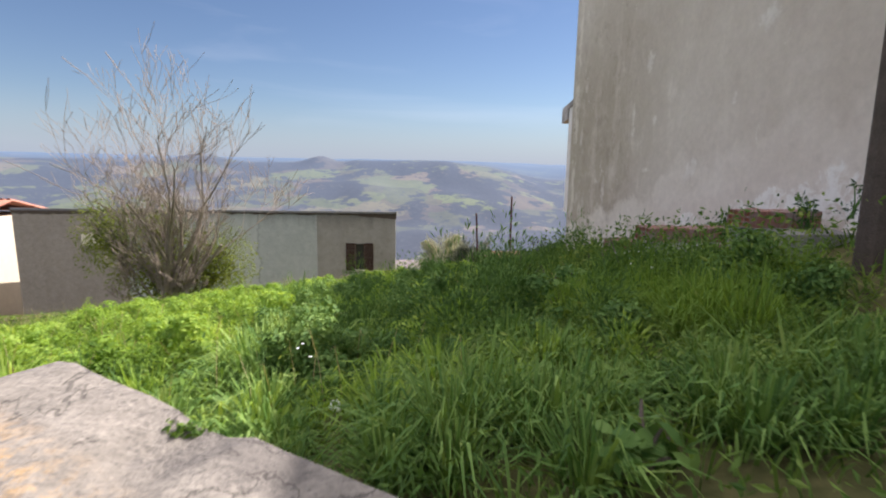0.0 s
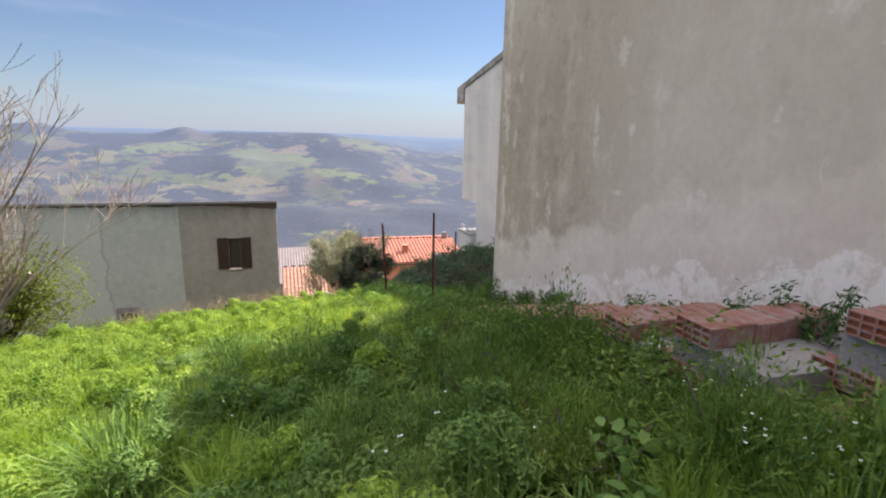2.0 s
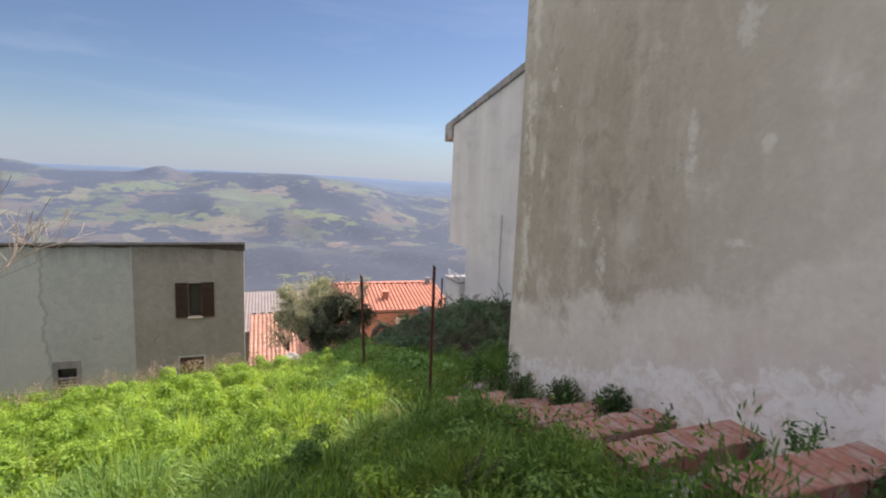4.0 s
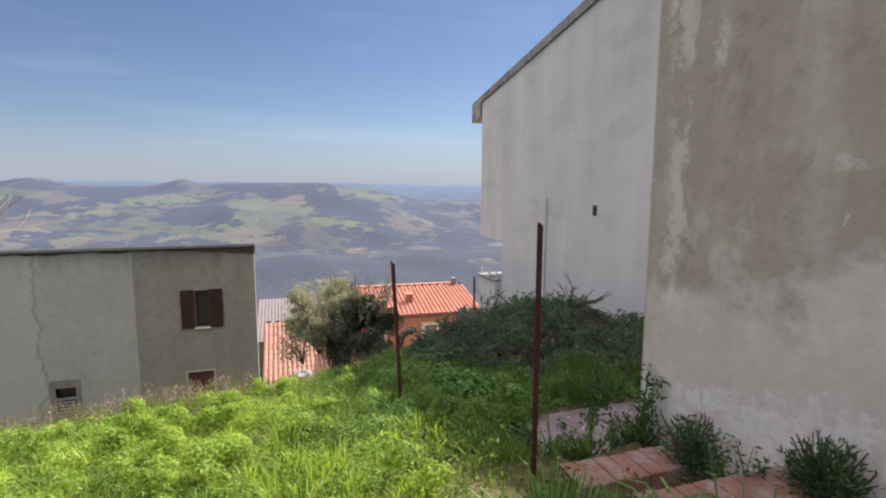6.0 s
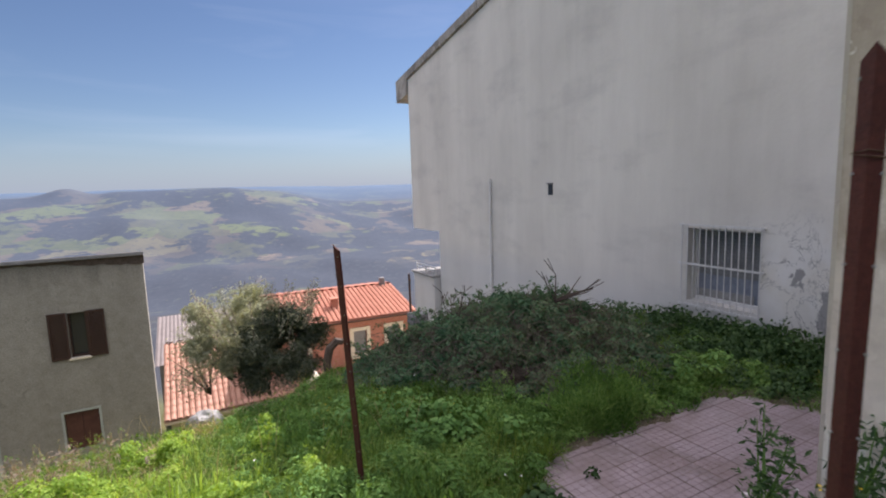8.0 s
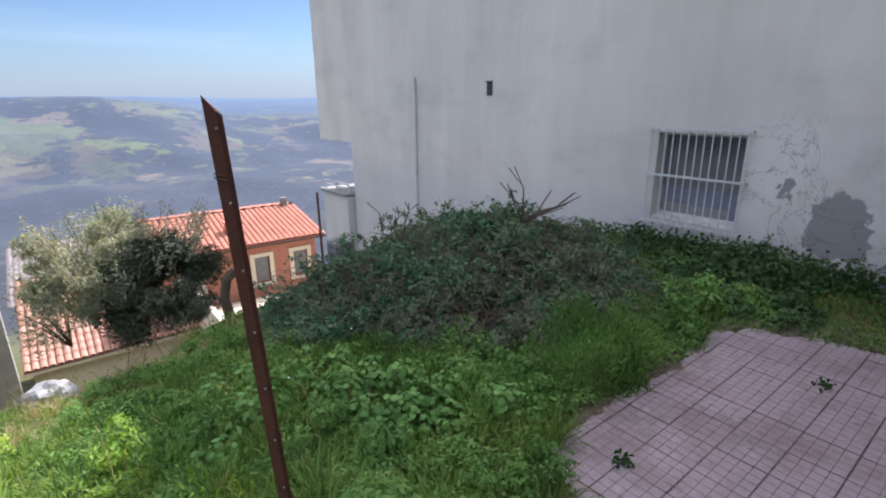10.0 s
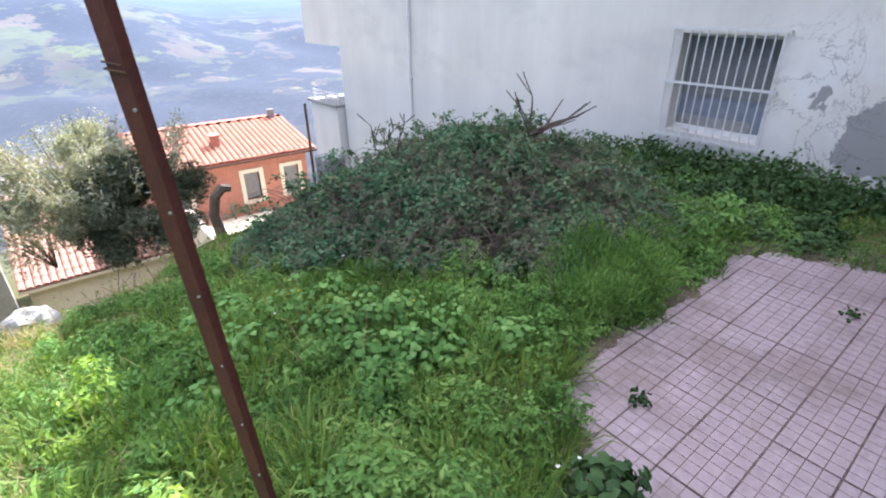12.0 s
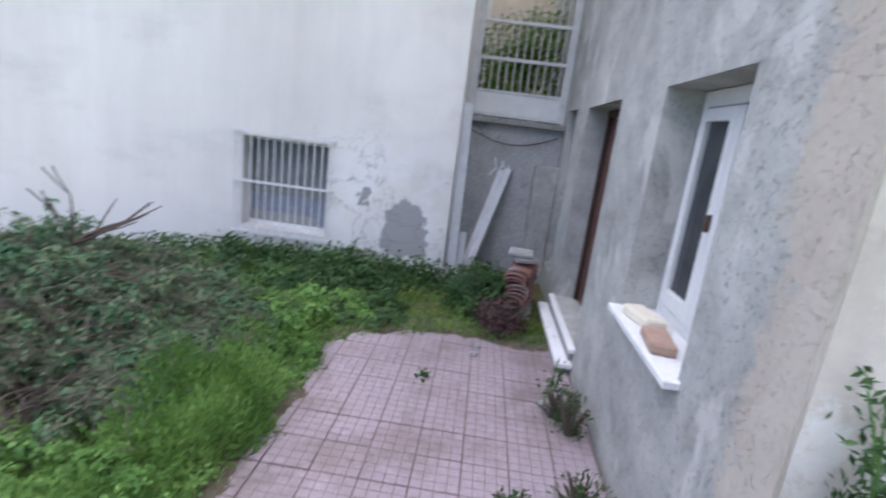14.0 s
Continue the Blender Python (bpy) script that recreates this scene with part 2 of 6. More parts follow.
def house_plaster():
    """Pale grey render of the neighbour: crumbling with bare patches near its foot at the passage."""
    k = Mat("pale_render", 0.92, 0, 0.15)
    run = k.noise(1.2, 5, 0.6, (1.4, 1.4, 0.2))
    big = k.noise(3.0, 6, 0.6)
    c = k.mix(k.band(k.mix(0.5, run, big), 0.35, 0.65), (0.605, 0.585, 0.535), (0.795, 0.77, 0.71))
    c = k.mix(k.math("MULTIPLY", k.band(k.noise(1.6, 6, 0.65, (1, 1, 2.2)), 0.52, 0.72), 0.28), c, (0.33, 0.33, 0.32))
    # loose and lost plaster low down, at the passage end
    near = k.math("MULTIPLY", k.band(k.axis(1), 12.6, 11.6), k.band(k.axis(2), 1.9, 1.3))
    crack = k.noise(0.8, 8, 0.66, distort=0.8)
    spot = k.math("ADD", k.math("POWER", k.math("ABSOLUTE", k.math("MULTIPLY", k.math("SUBTRACT", k.axis(1), 10.95), 2.6)), 2.0), k.math("POWER", k.math("ABSOLUTE", k.math("MULTIPLY", k.math("SUBTRACT", k.axis(2), 0.62), 2.4)), 2.0))
    lost = k.band(k.math("ADD", spot, k.math("MULTIPLY", k.noise(0.3, 7, 0.66), 2.4)), 1.95, 1.87)
    lost = k.math("MAXIMUM", lost, k.math("MULTIPLY", k.band(crack, 0.635, 0.642), near))
    line = k.math("MULTIPLY", k.band(k.math("ABSOLUTE", k.math("SUBTRACT", crack, 0.54)), 0.0055, 0.002), k.math("MULTIPLY", near, 0.85))
    c = k.mix(k.math("MULTIPLY", k.math("MULTIPLY", near, k.band(k.noise(0.6, 6, 0.6), 0.42, 0.55)), 0.55), c, (0.8, 0.8, 0.79))
    c = k.mix(k.math("MULTIPLY", k.band(k.axis(2), 0.75, 0.15), 0.4), c, (0.5, 0.53, 0.57))
    oval = k.math("ADD", k.math("POWER", k.math("ABSOLUTE", k.math("MULTIPLY", k.math("SUBTRACT", k.axis(1), 10.95), 2.3)), 2.0), k.math("POWER", k.math("ABSOLUTE", k.math("MULTIPLY", k.math("SUBTRACT", k.axis(2), 2.3), 1.7)), 2.0))
    c = k.mix(k.math("MULTIPLY", k.band(k.math("ADD", oval, k.math("MULTIPLY", k.noise(0.4, 6), 0.9)), 1.5, 1.15), 0.3), c, (0.84, 0.81, 0.75))
    c = k.mix(lost, c, (0.33, 0.325, 0.32))
    c = k.mix(line, c, (0.2, 0.2, 0.2))
    k.color(c).bump(k.mix(0.5, k.math("SUBTRACT", k.noise(0.06, 6), lost), k.noise(0.3, 5)), 0.35, 0.015)
    return k.m


def leaf_mat(name, cols, thin=0.4, rough=0.55):
    """Leaves that let light through, each island with its own tint."""
    k = Mat(name, rough + 0.12, 0, 0.14)
    stops = [(i / max(1, len(cols) - 1), c) for i, c in enumerate(cols)]
    c = k.ramp(k.mix(0.5, k.island(), k.band(k.mix(0.5, k.noise(0.9, 3), k.noise(0.28, 3)), 0.36, 0.64)), stops)
    k.color(c)
    tr = k.t.nodes.new("ShaderNodeBsdfTranslucent")
    k.link(k.mix(1.0, c, (1.3, 1.15, 0.5), "MULTIPLY"), tr.inputs["Color"])
    ms = k.t.nodes.new("ShaderNodeMixShader")
    ms.inputs[0].default_value = thin
    k.link(k.p.outputs[0], ms.inputs[1])
    k.link(tr.outputs[0], ms.inputs[2])
    k.link(ms.outputs[0], k.t.nodes["Material Output"].inputs["Surface"])
    return k.m


def country():
    """Ground: soil and turf near by, fields, woods and hedges on the far hills, with air haze in their colour."""
    k = Mat("countryside", 0.95, 0, 0.1)
    soil = k.mix(k.band(k.mix(0.5, k.noise(0.7), k.noise(0.06, 6)), 0.35, 0.65), (0.05, 0.055, 0.02), (0.13, 0.12, 0.05))
    v = k.node("ShaderNodeTexVoronoi", Scale=1 / 140.0, Randomness=1.0)
    warp = k.t.nodes.new("ShaderNodeVectorMath")
    nz = k.node("ShaderNodeTexNoise", Scale=1 / 160.0, Detail=3.0)
    pos = k.coords((1, 0.8, 0.0))
    k.link(pos, nz.inputs["Vector"])
    sc = k.t.nodes.new("ShaderNodeVectorMath")
    sc.operation = "SCALE"
    sc.inputs[3].default_value = 170.0
    k.link(nz.outputs["Color"], sc.inputs[0])
    k.link(pos, warp.inputs[0])
    k.link(sc.outputs[0], warp.inputs[1])
    k.link(warp.outputs[0], v.inputs["Vector"])
    sep = k.t.nodes.new("ShaderNodeSeparateColor")
    k.link(v.outputs["Color"], sep.inputs[0])
    field = k.ramp(sep.outputs[0], [(0.0, (0.1, 0.095, 0.095)), (0.28, (0.15, 0.125, 0.105)), (0.42, (0.1, 0.135, 0.06)),
                                    (0.6, (0.115, 0.125, 0.105)), (0.78, (0.16, 0.21, 0.085)), (1.0, (0.23, 0.185, 0.145))])
    field = k.mix(0.3, field, k.ramp(k.noise(35, 5), [(0.3, (0.07, 0.08, 0.08)), (0.7, (0.19, 0.19, 0.14))]))
    woods = k.mix(k.noise(16, 5, 0.7), (0.03, 0.038, 0.05), (0.07, 0.073, 0.082))
    wood_at = k.band(k.mix(0.35, k.noise(220, 5, 0.62, (1, 0.7, 1)), k.noise(55, 5, 0.6)), 0.47, 0.495)
    field = k.mix(1.0, field, (0.84, 0.8, 0.78), "MULTIPLY")
    ln = k.t.nodes.new("ShaderNodeVectorMath")
    ln.operation = "LENGTH"
    k.link(k.coords((1, 1, 0)), ln.inputs[0])
    dist = ln.outputs["Value"]
    # the valley's near side is mostly wooded
    wood_at = k.math("MAXIMUM", wood_at, k.math("MULTIPLY", k.band(dist, 1500, 1000), k.band(k.noise(90, 5, 0.6), 0.4, 0.44)))
    far = k.mix(wood_at, field, woods)
    spots = k.band(k.noise(12, 4, 0.65), 0.58, 0.62)
    far = k.mix(k.math("MULTIPLY", spots, 0.8), far, (0.07, 0.08, 0.085))
    # air haze painted into the colour: far land paler and bluer
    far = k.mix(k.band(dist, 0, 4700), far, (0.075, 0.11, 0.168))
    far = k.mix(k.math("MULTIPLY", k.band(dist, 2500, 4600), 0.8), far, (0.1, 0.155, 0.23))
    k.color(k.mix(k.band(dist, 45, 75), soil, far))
    k.bump(k.noise(0.15, 6), 0.4, 0.03)
    return k.m


M = {}
M["ground"] = country()
M["brown"] = brown_plaster()
M["pale"] = house_plaster()
M["north"] = rough_cement()
M["left_dark"] = grey_plaster("brownish_render", (0.21, 0.2, 0.16), (0.32, 0.305, 0.255), flaw=(0.165, 0.155, 0.125), flaw_at=0.61, drip_from=0.6)
M["left_light"] = grey_plaster("greenish_grey_render", (0.33, 0.365, 0.325), (0.46, 0.49, 0.44), flaw=(0.31, 0.33, 0.29), flaw_at=0.61, drip_from=0.72, crack_at=-8.1)
M["left_old"] = grey_plaster("brown_old_render", (0.26, 0.22, 0.18), (0.36, 0.31, 0.26))
M["cream"] = grey_plaster("cream_render", (0.62, 0.52, 0.38), (0.74, 0.64, 0.48), (0.7, 0.62, 0.5))
M["red_wall"] = grey_plaster("red_brown_render", (0.36, 0.13, 0.075), (0.46, 0.18, 0.11), (0.5, 0.25, 0.17))
M["surround"] = speckled("cream_stone", (0.62, 0.56, 0.43), (0.76, 0.7, 0.57), 0.4)
M["concrete"] = speckled("grey_concrete", (0.2, 0.2, 0.195), (0.38, 0.375, 0.36), 0.5, 0.92, 0.5, 0.012)
M["damp"] = grey_plaster("damp_grey_render", (0.3, 0.3, 0.3), (0.5, 0.5, 0.49), (0.2, 0.2, 0.2), 0.6)
M["concrete_dark"] = speckled("dark_concrete", (0.15, 0.15, 0.15), (0.28, 0.28, 0.28), 0.35, 0.92, 0.5, 0.012)
M["eave"] = grey_plaster("streaked_eave_render", (0.19, 0.18, 0.16), (0.46, 0.435, 0.39), (0.12, 0.115, 0.1), 0.54)
M["fascia"] = speckled("weathered_concrete_edge", (0.16, 0.15, 0.14), (0.42, 0.41, 0.39), 0.6, 0.92, 0.4, 0.01)
M["mortar"] = speckled("old_mortar", (0.17, 0.165, 0.16), (0.34, 0.33, 0.32), 0.22, 0.95, 0.6, 0.015)
M["white"] = speckled("white_paint", (0.62, 0.62, 0.61), (0.8, 0.8, 0.79), 0.2, 0.5, 0.15, 0.003)
M["marble"] = speckled("white_marble", (0.66, 0.66, 0.66), (0.82, 0.82, 0.81), 0.3, 0.45, 0.1, 0.002)
M["rust"] = speckled("rusty_red_paint", (0.05, 0.016, 0.013), (0.105, 0.03, 0.022), 0.12, 0.75, 0.5, 0.003)
M["rust_dark"] = speckled("dark_rust", (0.05, 0.03, 0.022), (0.12, 0.06, 0.04), 0.1, 0.85, 0.5, 0.003)
M["grate"] = speckled("white_iron", (0.5, 0.5, 0.49), (0.74, 0.74, 0.73), 0.1, 0.5, 0.2, 0.002)
M["wood"] = speckled("bleached_wood", (0.55, 0.56, 0.58), (0.75, 0.76, 0.78), 0.15, 0.85, 0.3, 0.004)
M["shutter"] = speckled("dark_brown_wood", (0.035, 0.02, 0.016), (0.075, 0.042, 0.03), 0.1, 0.65, 0.3, 0.003)
M["door"] = speckled("brown_door_wood", (0.07, 0.03, 0.025), (0.13, 0.06, 0.045), 0.2, 0.6, 0.2, 0.003)
M["clay_hole"] = speckled("shadowed_clay", (0.2, 0.065, 0.035), (0.3, 0.1, 0.055), 0.1, 0.9)
M["block"] = speckled("pale_brick", (0.4, 0.24, 0.17), (0.55, 0.42, 0.34), 0.12, 0.9, 0.5, 0.004, by_object=0.3)
M["roof"] = speckled("orange_roof_tiles", (0.38, 0.15, 0.1), (0.53, 0.25, 0.17), 0.5, 0.85, 0.3, 0.01)
M["roof_pale"] = speckled("pale_roof_tiles", (0.33, 0.155, 0.105), (0.52, 0.32, 0.245), 0.3, 0.85, 0.3, 0.01)
M["bark"] = speckled("grey_bark", (0.14, 0.115, 0.09), (0.34, 0.285, 0.225), 0.08, 0.9, 0.6, 0.006)
M["bark_dark"] = speckled("dark_bark", (0.05, 0.04, 0.032), (0.13, 0.1, 0.08), 0.1, 0.9, 0.6, 0.008)
M["twig"] = speckled("dry_twigs", (0.07, 0.055, 0.042), (0.17, 0.14, 0.11), 0.1, 0.9)
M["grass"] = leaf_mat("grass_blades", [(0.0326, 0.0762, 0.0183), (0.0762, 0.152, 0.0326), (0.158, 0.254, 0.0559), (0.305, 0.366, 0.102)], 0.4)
# shaded and sunlit copies of one grass, the light put into their colours
M["tussock"] = leaf_mat("shaded_grass_blades", [(0.0443, 0.106, 0.0278), (0.0996, 0.199, 0.0448), (0.208, 0.329, 0.0832), (0.346, 0.438, 0.129)], 0.3, 0.42)
M["sunlit_copy"] = leaf_mat("sunlit_grass_blades", [(0.0912, 0.187, 0.0333), (0.247, 0.396, 0.0706), (0.451, 0.583, 0.142)], 0.5, 0.45)
M["tuft"] = leaf_mat("yellow_green_grass", [(0.075, 0.15, 0.025), (0.16, 0.275, 0.045), (0.28, 0.41, 0.085)], 0.4)
M["ivy"] = leaf_mat("dark_ivy_leaves", [(0.0216, 0.0504, 0.0216), (0.054, 0.108, 0.0396), (0.114, 0.186, 0.072)], 0.2, 0.5)
# weed green darkened for plants in the house's shade
M["feather"] = leaf_mat("feathery_leaves", [(0.0427, 0.106, 0.0278), (0.103, 0.197, 0.048), (0.222, 0.333, 0.0885)], 0.25, 0.45)
M["straw"] = leaf_mat("dry_straw", [(0.3, 0.25, 0.13), (0.45, 0.38, 0.22)], 0.3)
M["husk"] = leaf_mat("dry_husks", [(0.22, 0.17, 0.14), (0.3, 0.245, 0.21), (0.38, 0.31, 0.27)], 0.3)
M["weed"] = leaf_mat("weed_leaves", [(0.0493, 0.117, 0.0308), (0.123, 0.246, 0.0616), (0.271, 0.419, 0.123)], 0.3)
M["mallow"] = leaf_mat("mallow_leaves", [(0.0577, 0.142, 0.0386), (0.125, 0.263, 0.0733), (0.24, 0.404, 0.12)], 0.3, 0.5)
M["bramble"] = leaf_mat("bramble_leaves", [(0.0176, 0.0501, 0.0268), (0.0441, 0.11, 0.0563), (0.101, 0.192, 0.0987), (0.151, 0.175, 0.101), (0.113, 0.127, 0.078)], 0.2, 0.5)
M["olive"] = leaf_mat("olive_leaves", [(0.0345, 0.0517, 0.0345), (0.0862, 0.109, 0.0713), (0.23, 0.253, 0.19)], 0.2, 0.45)
M["silver"] = leaf_mat("silvery_leaves", [(0.15, 0.179, 0.122), (0.319, 0.346, 0.254), (0.619, 0.629, 0.506)], 0.3, 0.45)
M["shrub"] = leaf_mat("yellow_green_leaves", [(0.08, 0.12, 0.02), (0.16, 0.21, 0.04), (0.26, 0.29, 0.08)], 0.4)
M["petal"] = speckled("white_petals", (0.7, 0.7, 0.68), (0.85, 0.85, 0.82), 0.05, 0.7)
M["yellow"] = speckled("yellow_petals", (0.7, 0.5, 0.03), (0.8, 0.62, 0.06), 0.05, 0.7)
M["plastic"] = speckled("white_plastic", (0.72, 0.73, 0.75), (0.85, 0.86, 0.88), 0.1, 0.4, 0.3, 0.01)


def pink_tile():
    k = Mat("pink_cement_tile", 0.82, 0, 0.3)
    f = k.mix(0.5, k.noise(0.9, 5), k.noise(0.05, 6))
    c = k.mix(k.band(f, 0.3, 0.7), (0.255, 0.21, 0.228), (0.375, 0.315, 0.342))
    c = k.mix(k.math("MULTIPLY", k.band(k.noise(0.75, 6, 0.65), 0.48, 0.64), 0.7), c, (0.18, 0.145, 0.135))
    c = k.mix(k.math("MULTIPLY", k.random(), 0.25), c, (0.3, 0.22, 0.23))
    k.color(c).bump(k.noise(0.02, 6), 0.3, 0.003)
    return k.m


M["tile"] = pink_tile()


def dusty_clay():
    """Fired clay, dulled by dust, with smears of mortar."""
    k = Mat("fired_clay", 0.9, 0, 0.2)
    f = k.mix(0.5, k.noise(0.2, 5), k.noise(0.018, 6))
    c = k.mix(k.band(f, 0.3, 0.7), (0.21, 0.1, 0.077), (0.33, 0.17, 0.133))
    c = k.mix(k.math("MULTIPLY", k.random(), 0.4), c, (0.22, 0.1, 0.075))
    c = k.mix(k.math("MULTIPLY", k.band(k.noise(0.11, 7, 0.7, distort=0.4), 0.46, 0.6), 0.8), c, (0.3, 0.255, 0.235))
    k.color(c).bump(k.noise(0.012, 6), 0.5, 0.004)
    return k.m


M["clay"] = dusty_clay()


def capstone():
    """Sun-bleached cement coping with orange lichen along one edge."""
    k = Mat("lichened_cement", 0.92, 0, 0.2)
    f = k.mix(0.5, k.noise(0.35, 6, 0.65), k.noise(0.03, 6))
    c = k.mix(k.band(f, 0.32, 0.66), (0.14, 0.128, 0.11), (0.3, 0.275, 0.235))
    c = k.mix(k.math("MULTIPLY", k.band(k.noise(0.16, 6, 0.7), 0.58, 0.64), 0.6), c, (0.13, 0.12, 0.11))
    side = k.math("ADD", k.math("MULTIPLY", k.axis(0), 0.56), k.math("MULTIPLY", k.axis(1), 0.83))
    lich = k.math("MULTIPLY", k.band(side, 0.56, 0.42), k.band(k.noise(0.06, 9, 0.8), 0.48, 0.6))
    c = k.mix(k.math("MULTIPLY", k.band(k.noise(0.32, 9, 0.76, distort=0.6), 0.51, 0.58), 0.7), c, (0.12, 0.11, 0.1))
    c = k.mix(k.math("MULTIPLY", k.band(k.noise(0.02, 6, 0.7), 0.55, 0.62), 0.5), c, (0.08, 0.075, 0.07))
    split = k.math("ABSOLUTE", k.math("SUBTRACT", k.noise(0.55, 6, 0.6, distort=0.5), 0.5))
    c = k.mix(k.math("MULTIPLY", k.band(split, 0.008, 0.002), 0.7), c, (0.05, 0.045, 0.04))
    c = k.mix(k.math("MULTIPLY", lich, 0.55), c, (0.38, 0.22, 0.06))
    k.color(c).bump(k.mix(0.5, k.noise(0.02, 6), k.noise(0.15, 8, 0.7)), 0.8, 0.025)
    return k.m


M["cap"] = capstone()


def glass(name, tint):
    k = Mat(name, 0.06, 0, 0.5)
    k.color(tint)
    k.bump(k.noise(0.6, 2), 0.03, 0.01)
    return k.m


M["pane"] = glass("dark_window_glass", (0.03, 0.035, 0.042))
M["blind"] = speckled("grey_roller_blind", (0.16, 0.165, 0.165), (0.25, 0.255, 0.255), 0.2, 0.6)


# ---- building helpers ----
def part(name, bm, material, parent=None, label=""):
    """Links a bmesh as one mesh object, under a thing or a part."""
    me = bpy.data.meshes.new(name)
    bm.to_mesh(me)
    bm.free()
    return part_mesh(name, me, material, parent, label)


def part_mesh(name, me, material, parent=None, label=""):
    if material is not None and not me.materials:
        me.materials.append(material)
    ob = new(name, me)
    if parent is not None:
        ob.parent = parent
    if label:
        ob["label"] = label
    return ob


def box(bm, lo, hi, bevel=0.0):
    """A box between two corners, its edges bevelled."""
    made = bmesh.ops.create_cube(bm, size=1.0)["verts"]
    c = [(a + b) / 2 for a, b in zip(lo, hi)]
    s = [abs(b - a) for a, b in zip(lo, hi)]
    for v in made:
        v.co = Vector((v.co.x * s[0] + c[0], v.co.y * s[1] + c[1], v.co.z * s[2] + c[2]))
    if bevel:
        edges = list({e for v in made for e in v.link_edges})
        bmesh.ops.bevel(bm, geom=edges, offset=bevel, segments=1, affect="EDGES")
    return made


def boxes(*specs, bevel=0.0):
    bm = bmesh.new()
    for lo, hi in specs:
        box(bm, lo, hi, bevel)
    return bm


def tube(bm, pts, radii, sides=6):
    """A tapered tube along a line of points."""
    rings = []
    for i, p in enumerate(pts):
        p = Vector(p)
        a, b = Vector(pts[max(0, i - 1)]), Vector(pts[min(len(pts) - 1, i + 1)])
        d = (b - a).normalized()
        u = d.cross(Vector((0.31, 0.95, 0.05))).normalized()
        w = d.cross(u)
        r = radii[i] if isinstance(radii, (list, tuple)) else radii
        rings.append([bm.verts.new(p + r * (math.cos(2 * math.pi * k / sides) * u + math.sin(2 * math.pi * k / sides) * w)) for k in range(sides)])
    for r0, r1 in zip(rings, rings[1:]):
        for k in range(sides):
            bm.faces.new((r0[k], r0[(k + 1) % sides], r1[(k + 1) % sides], r1[k]))
    bm.faces.new(rings[0][::-1])
    bm.faces.new(rings[-1])


def root(name, at, label, category, group="", kind=""):
    e = new(name)
    e.location = at
    return tagged(e, label, category, group, kind)


def mesh_of(name, verts, faces):
    me = bpy.data.meshes.new(name)
    me.from_pydata(np.asarray(verts).tolist(), [], faces if isinstance(faces, list) else faces.tolist())
    return me


def smooth(v, a, b):
    t = np.clip((np.asarray(v, float) - a) / (b - a), 0, 1)
    return t * t * (3 - 2 * t)


def wall_panel(bm, axis, plane, thick, a0, a1, z0, z1, holes):
    """A wall with holes that go through it. axis: the one along the wall; holes: (a0, a1, z0, z1)."""
    cuts_a = sorted({a0, a1, *[h[0] for h in holes], *[h[1] for h in holes]})
    cuts_z = sorted({z0, z1, *[h[2] for h in holes], *[h[3] for h in holes]})
    solid = {}
    na, nz = len(cuts_a) - 1, len(cuts_z) - 1
    for i in range(na):
        for j in range(nz):
            ca, cz = (cuts_a[i] + cuts_a[i + 1]) / 2, (cuts_z[j] + cuts_z[j + 1]) / 2
            solid[i, j] = not any(h[0] < ca < h[1] and h[2] < cz < h[3] for h in holes)
    cache = {}

    def vert(i, j, s):
        if (i, j, s) not in cache:
            q = (cuts_a[i], plane + s * thick, cuts_z[j]) if axis == "x" else (plane + s * thick, cuts_a[i], cuts_z[j])
            cache[i, j, s] = bm.verts.new(q)
        return cache[i, j, s]

    for (i, j), full in solid.items():
        if not full:
            continue
        for s in (0, 1):
            f = [vert(i, j, s), vert(i + 1, j, s), vert(i + 1, j + 1, s), vert(i, j + 1, s)]
            bm.faces.new(f if s else f[::-1])
        for (di, dj), (p, q) in {(-1, 0): ((0, 0), (0, 1)), (1, 0): ((1, 0), (1, 1)), (0, -1): ((0, 0), (1, 0)), (0, 1): ((0, 1), (1, 1))}.items():
            if not solid.get((i + di, j + dj), False):
                bm.faces.new((vert(i + p[0], j + p[1], 0), vert(i + q[0], j + q[1], 0), vert(i + q[0], j + q[1], 1), vert(i + p[0], j + p[1], 1)))
    bmesh.ops.recalc_face_normals(bm, faces=bm.faces[:])


# ---- ground ----
def lawn(x, y):
    return 2.13 + 0.1659 * x - 0.109 * y - 0.0008 * x * x - 0.007 * x * y - 0.006 * y * y


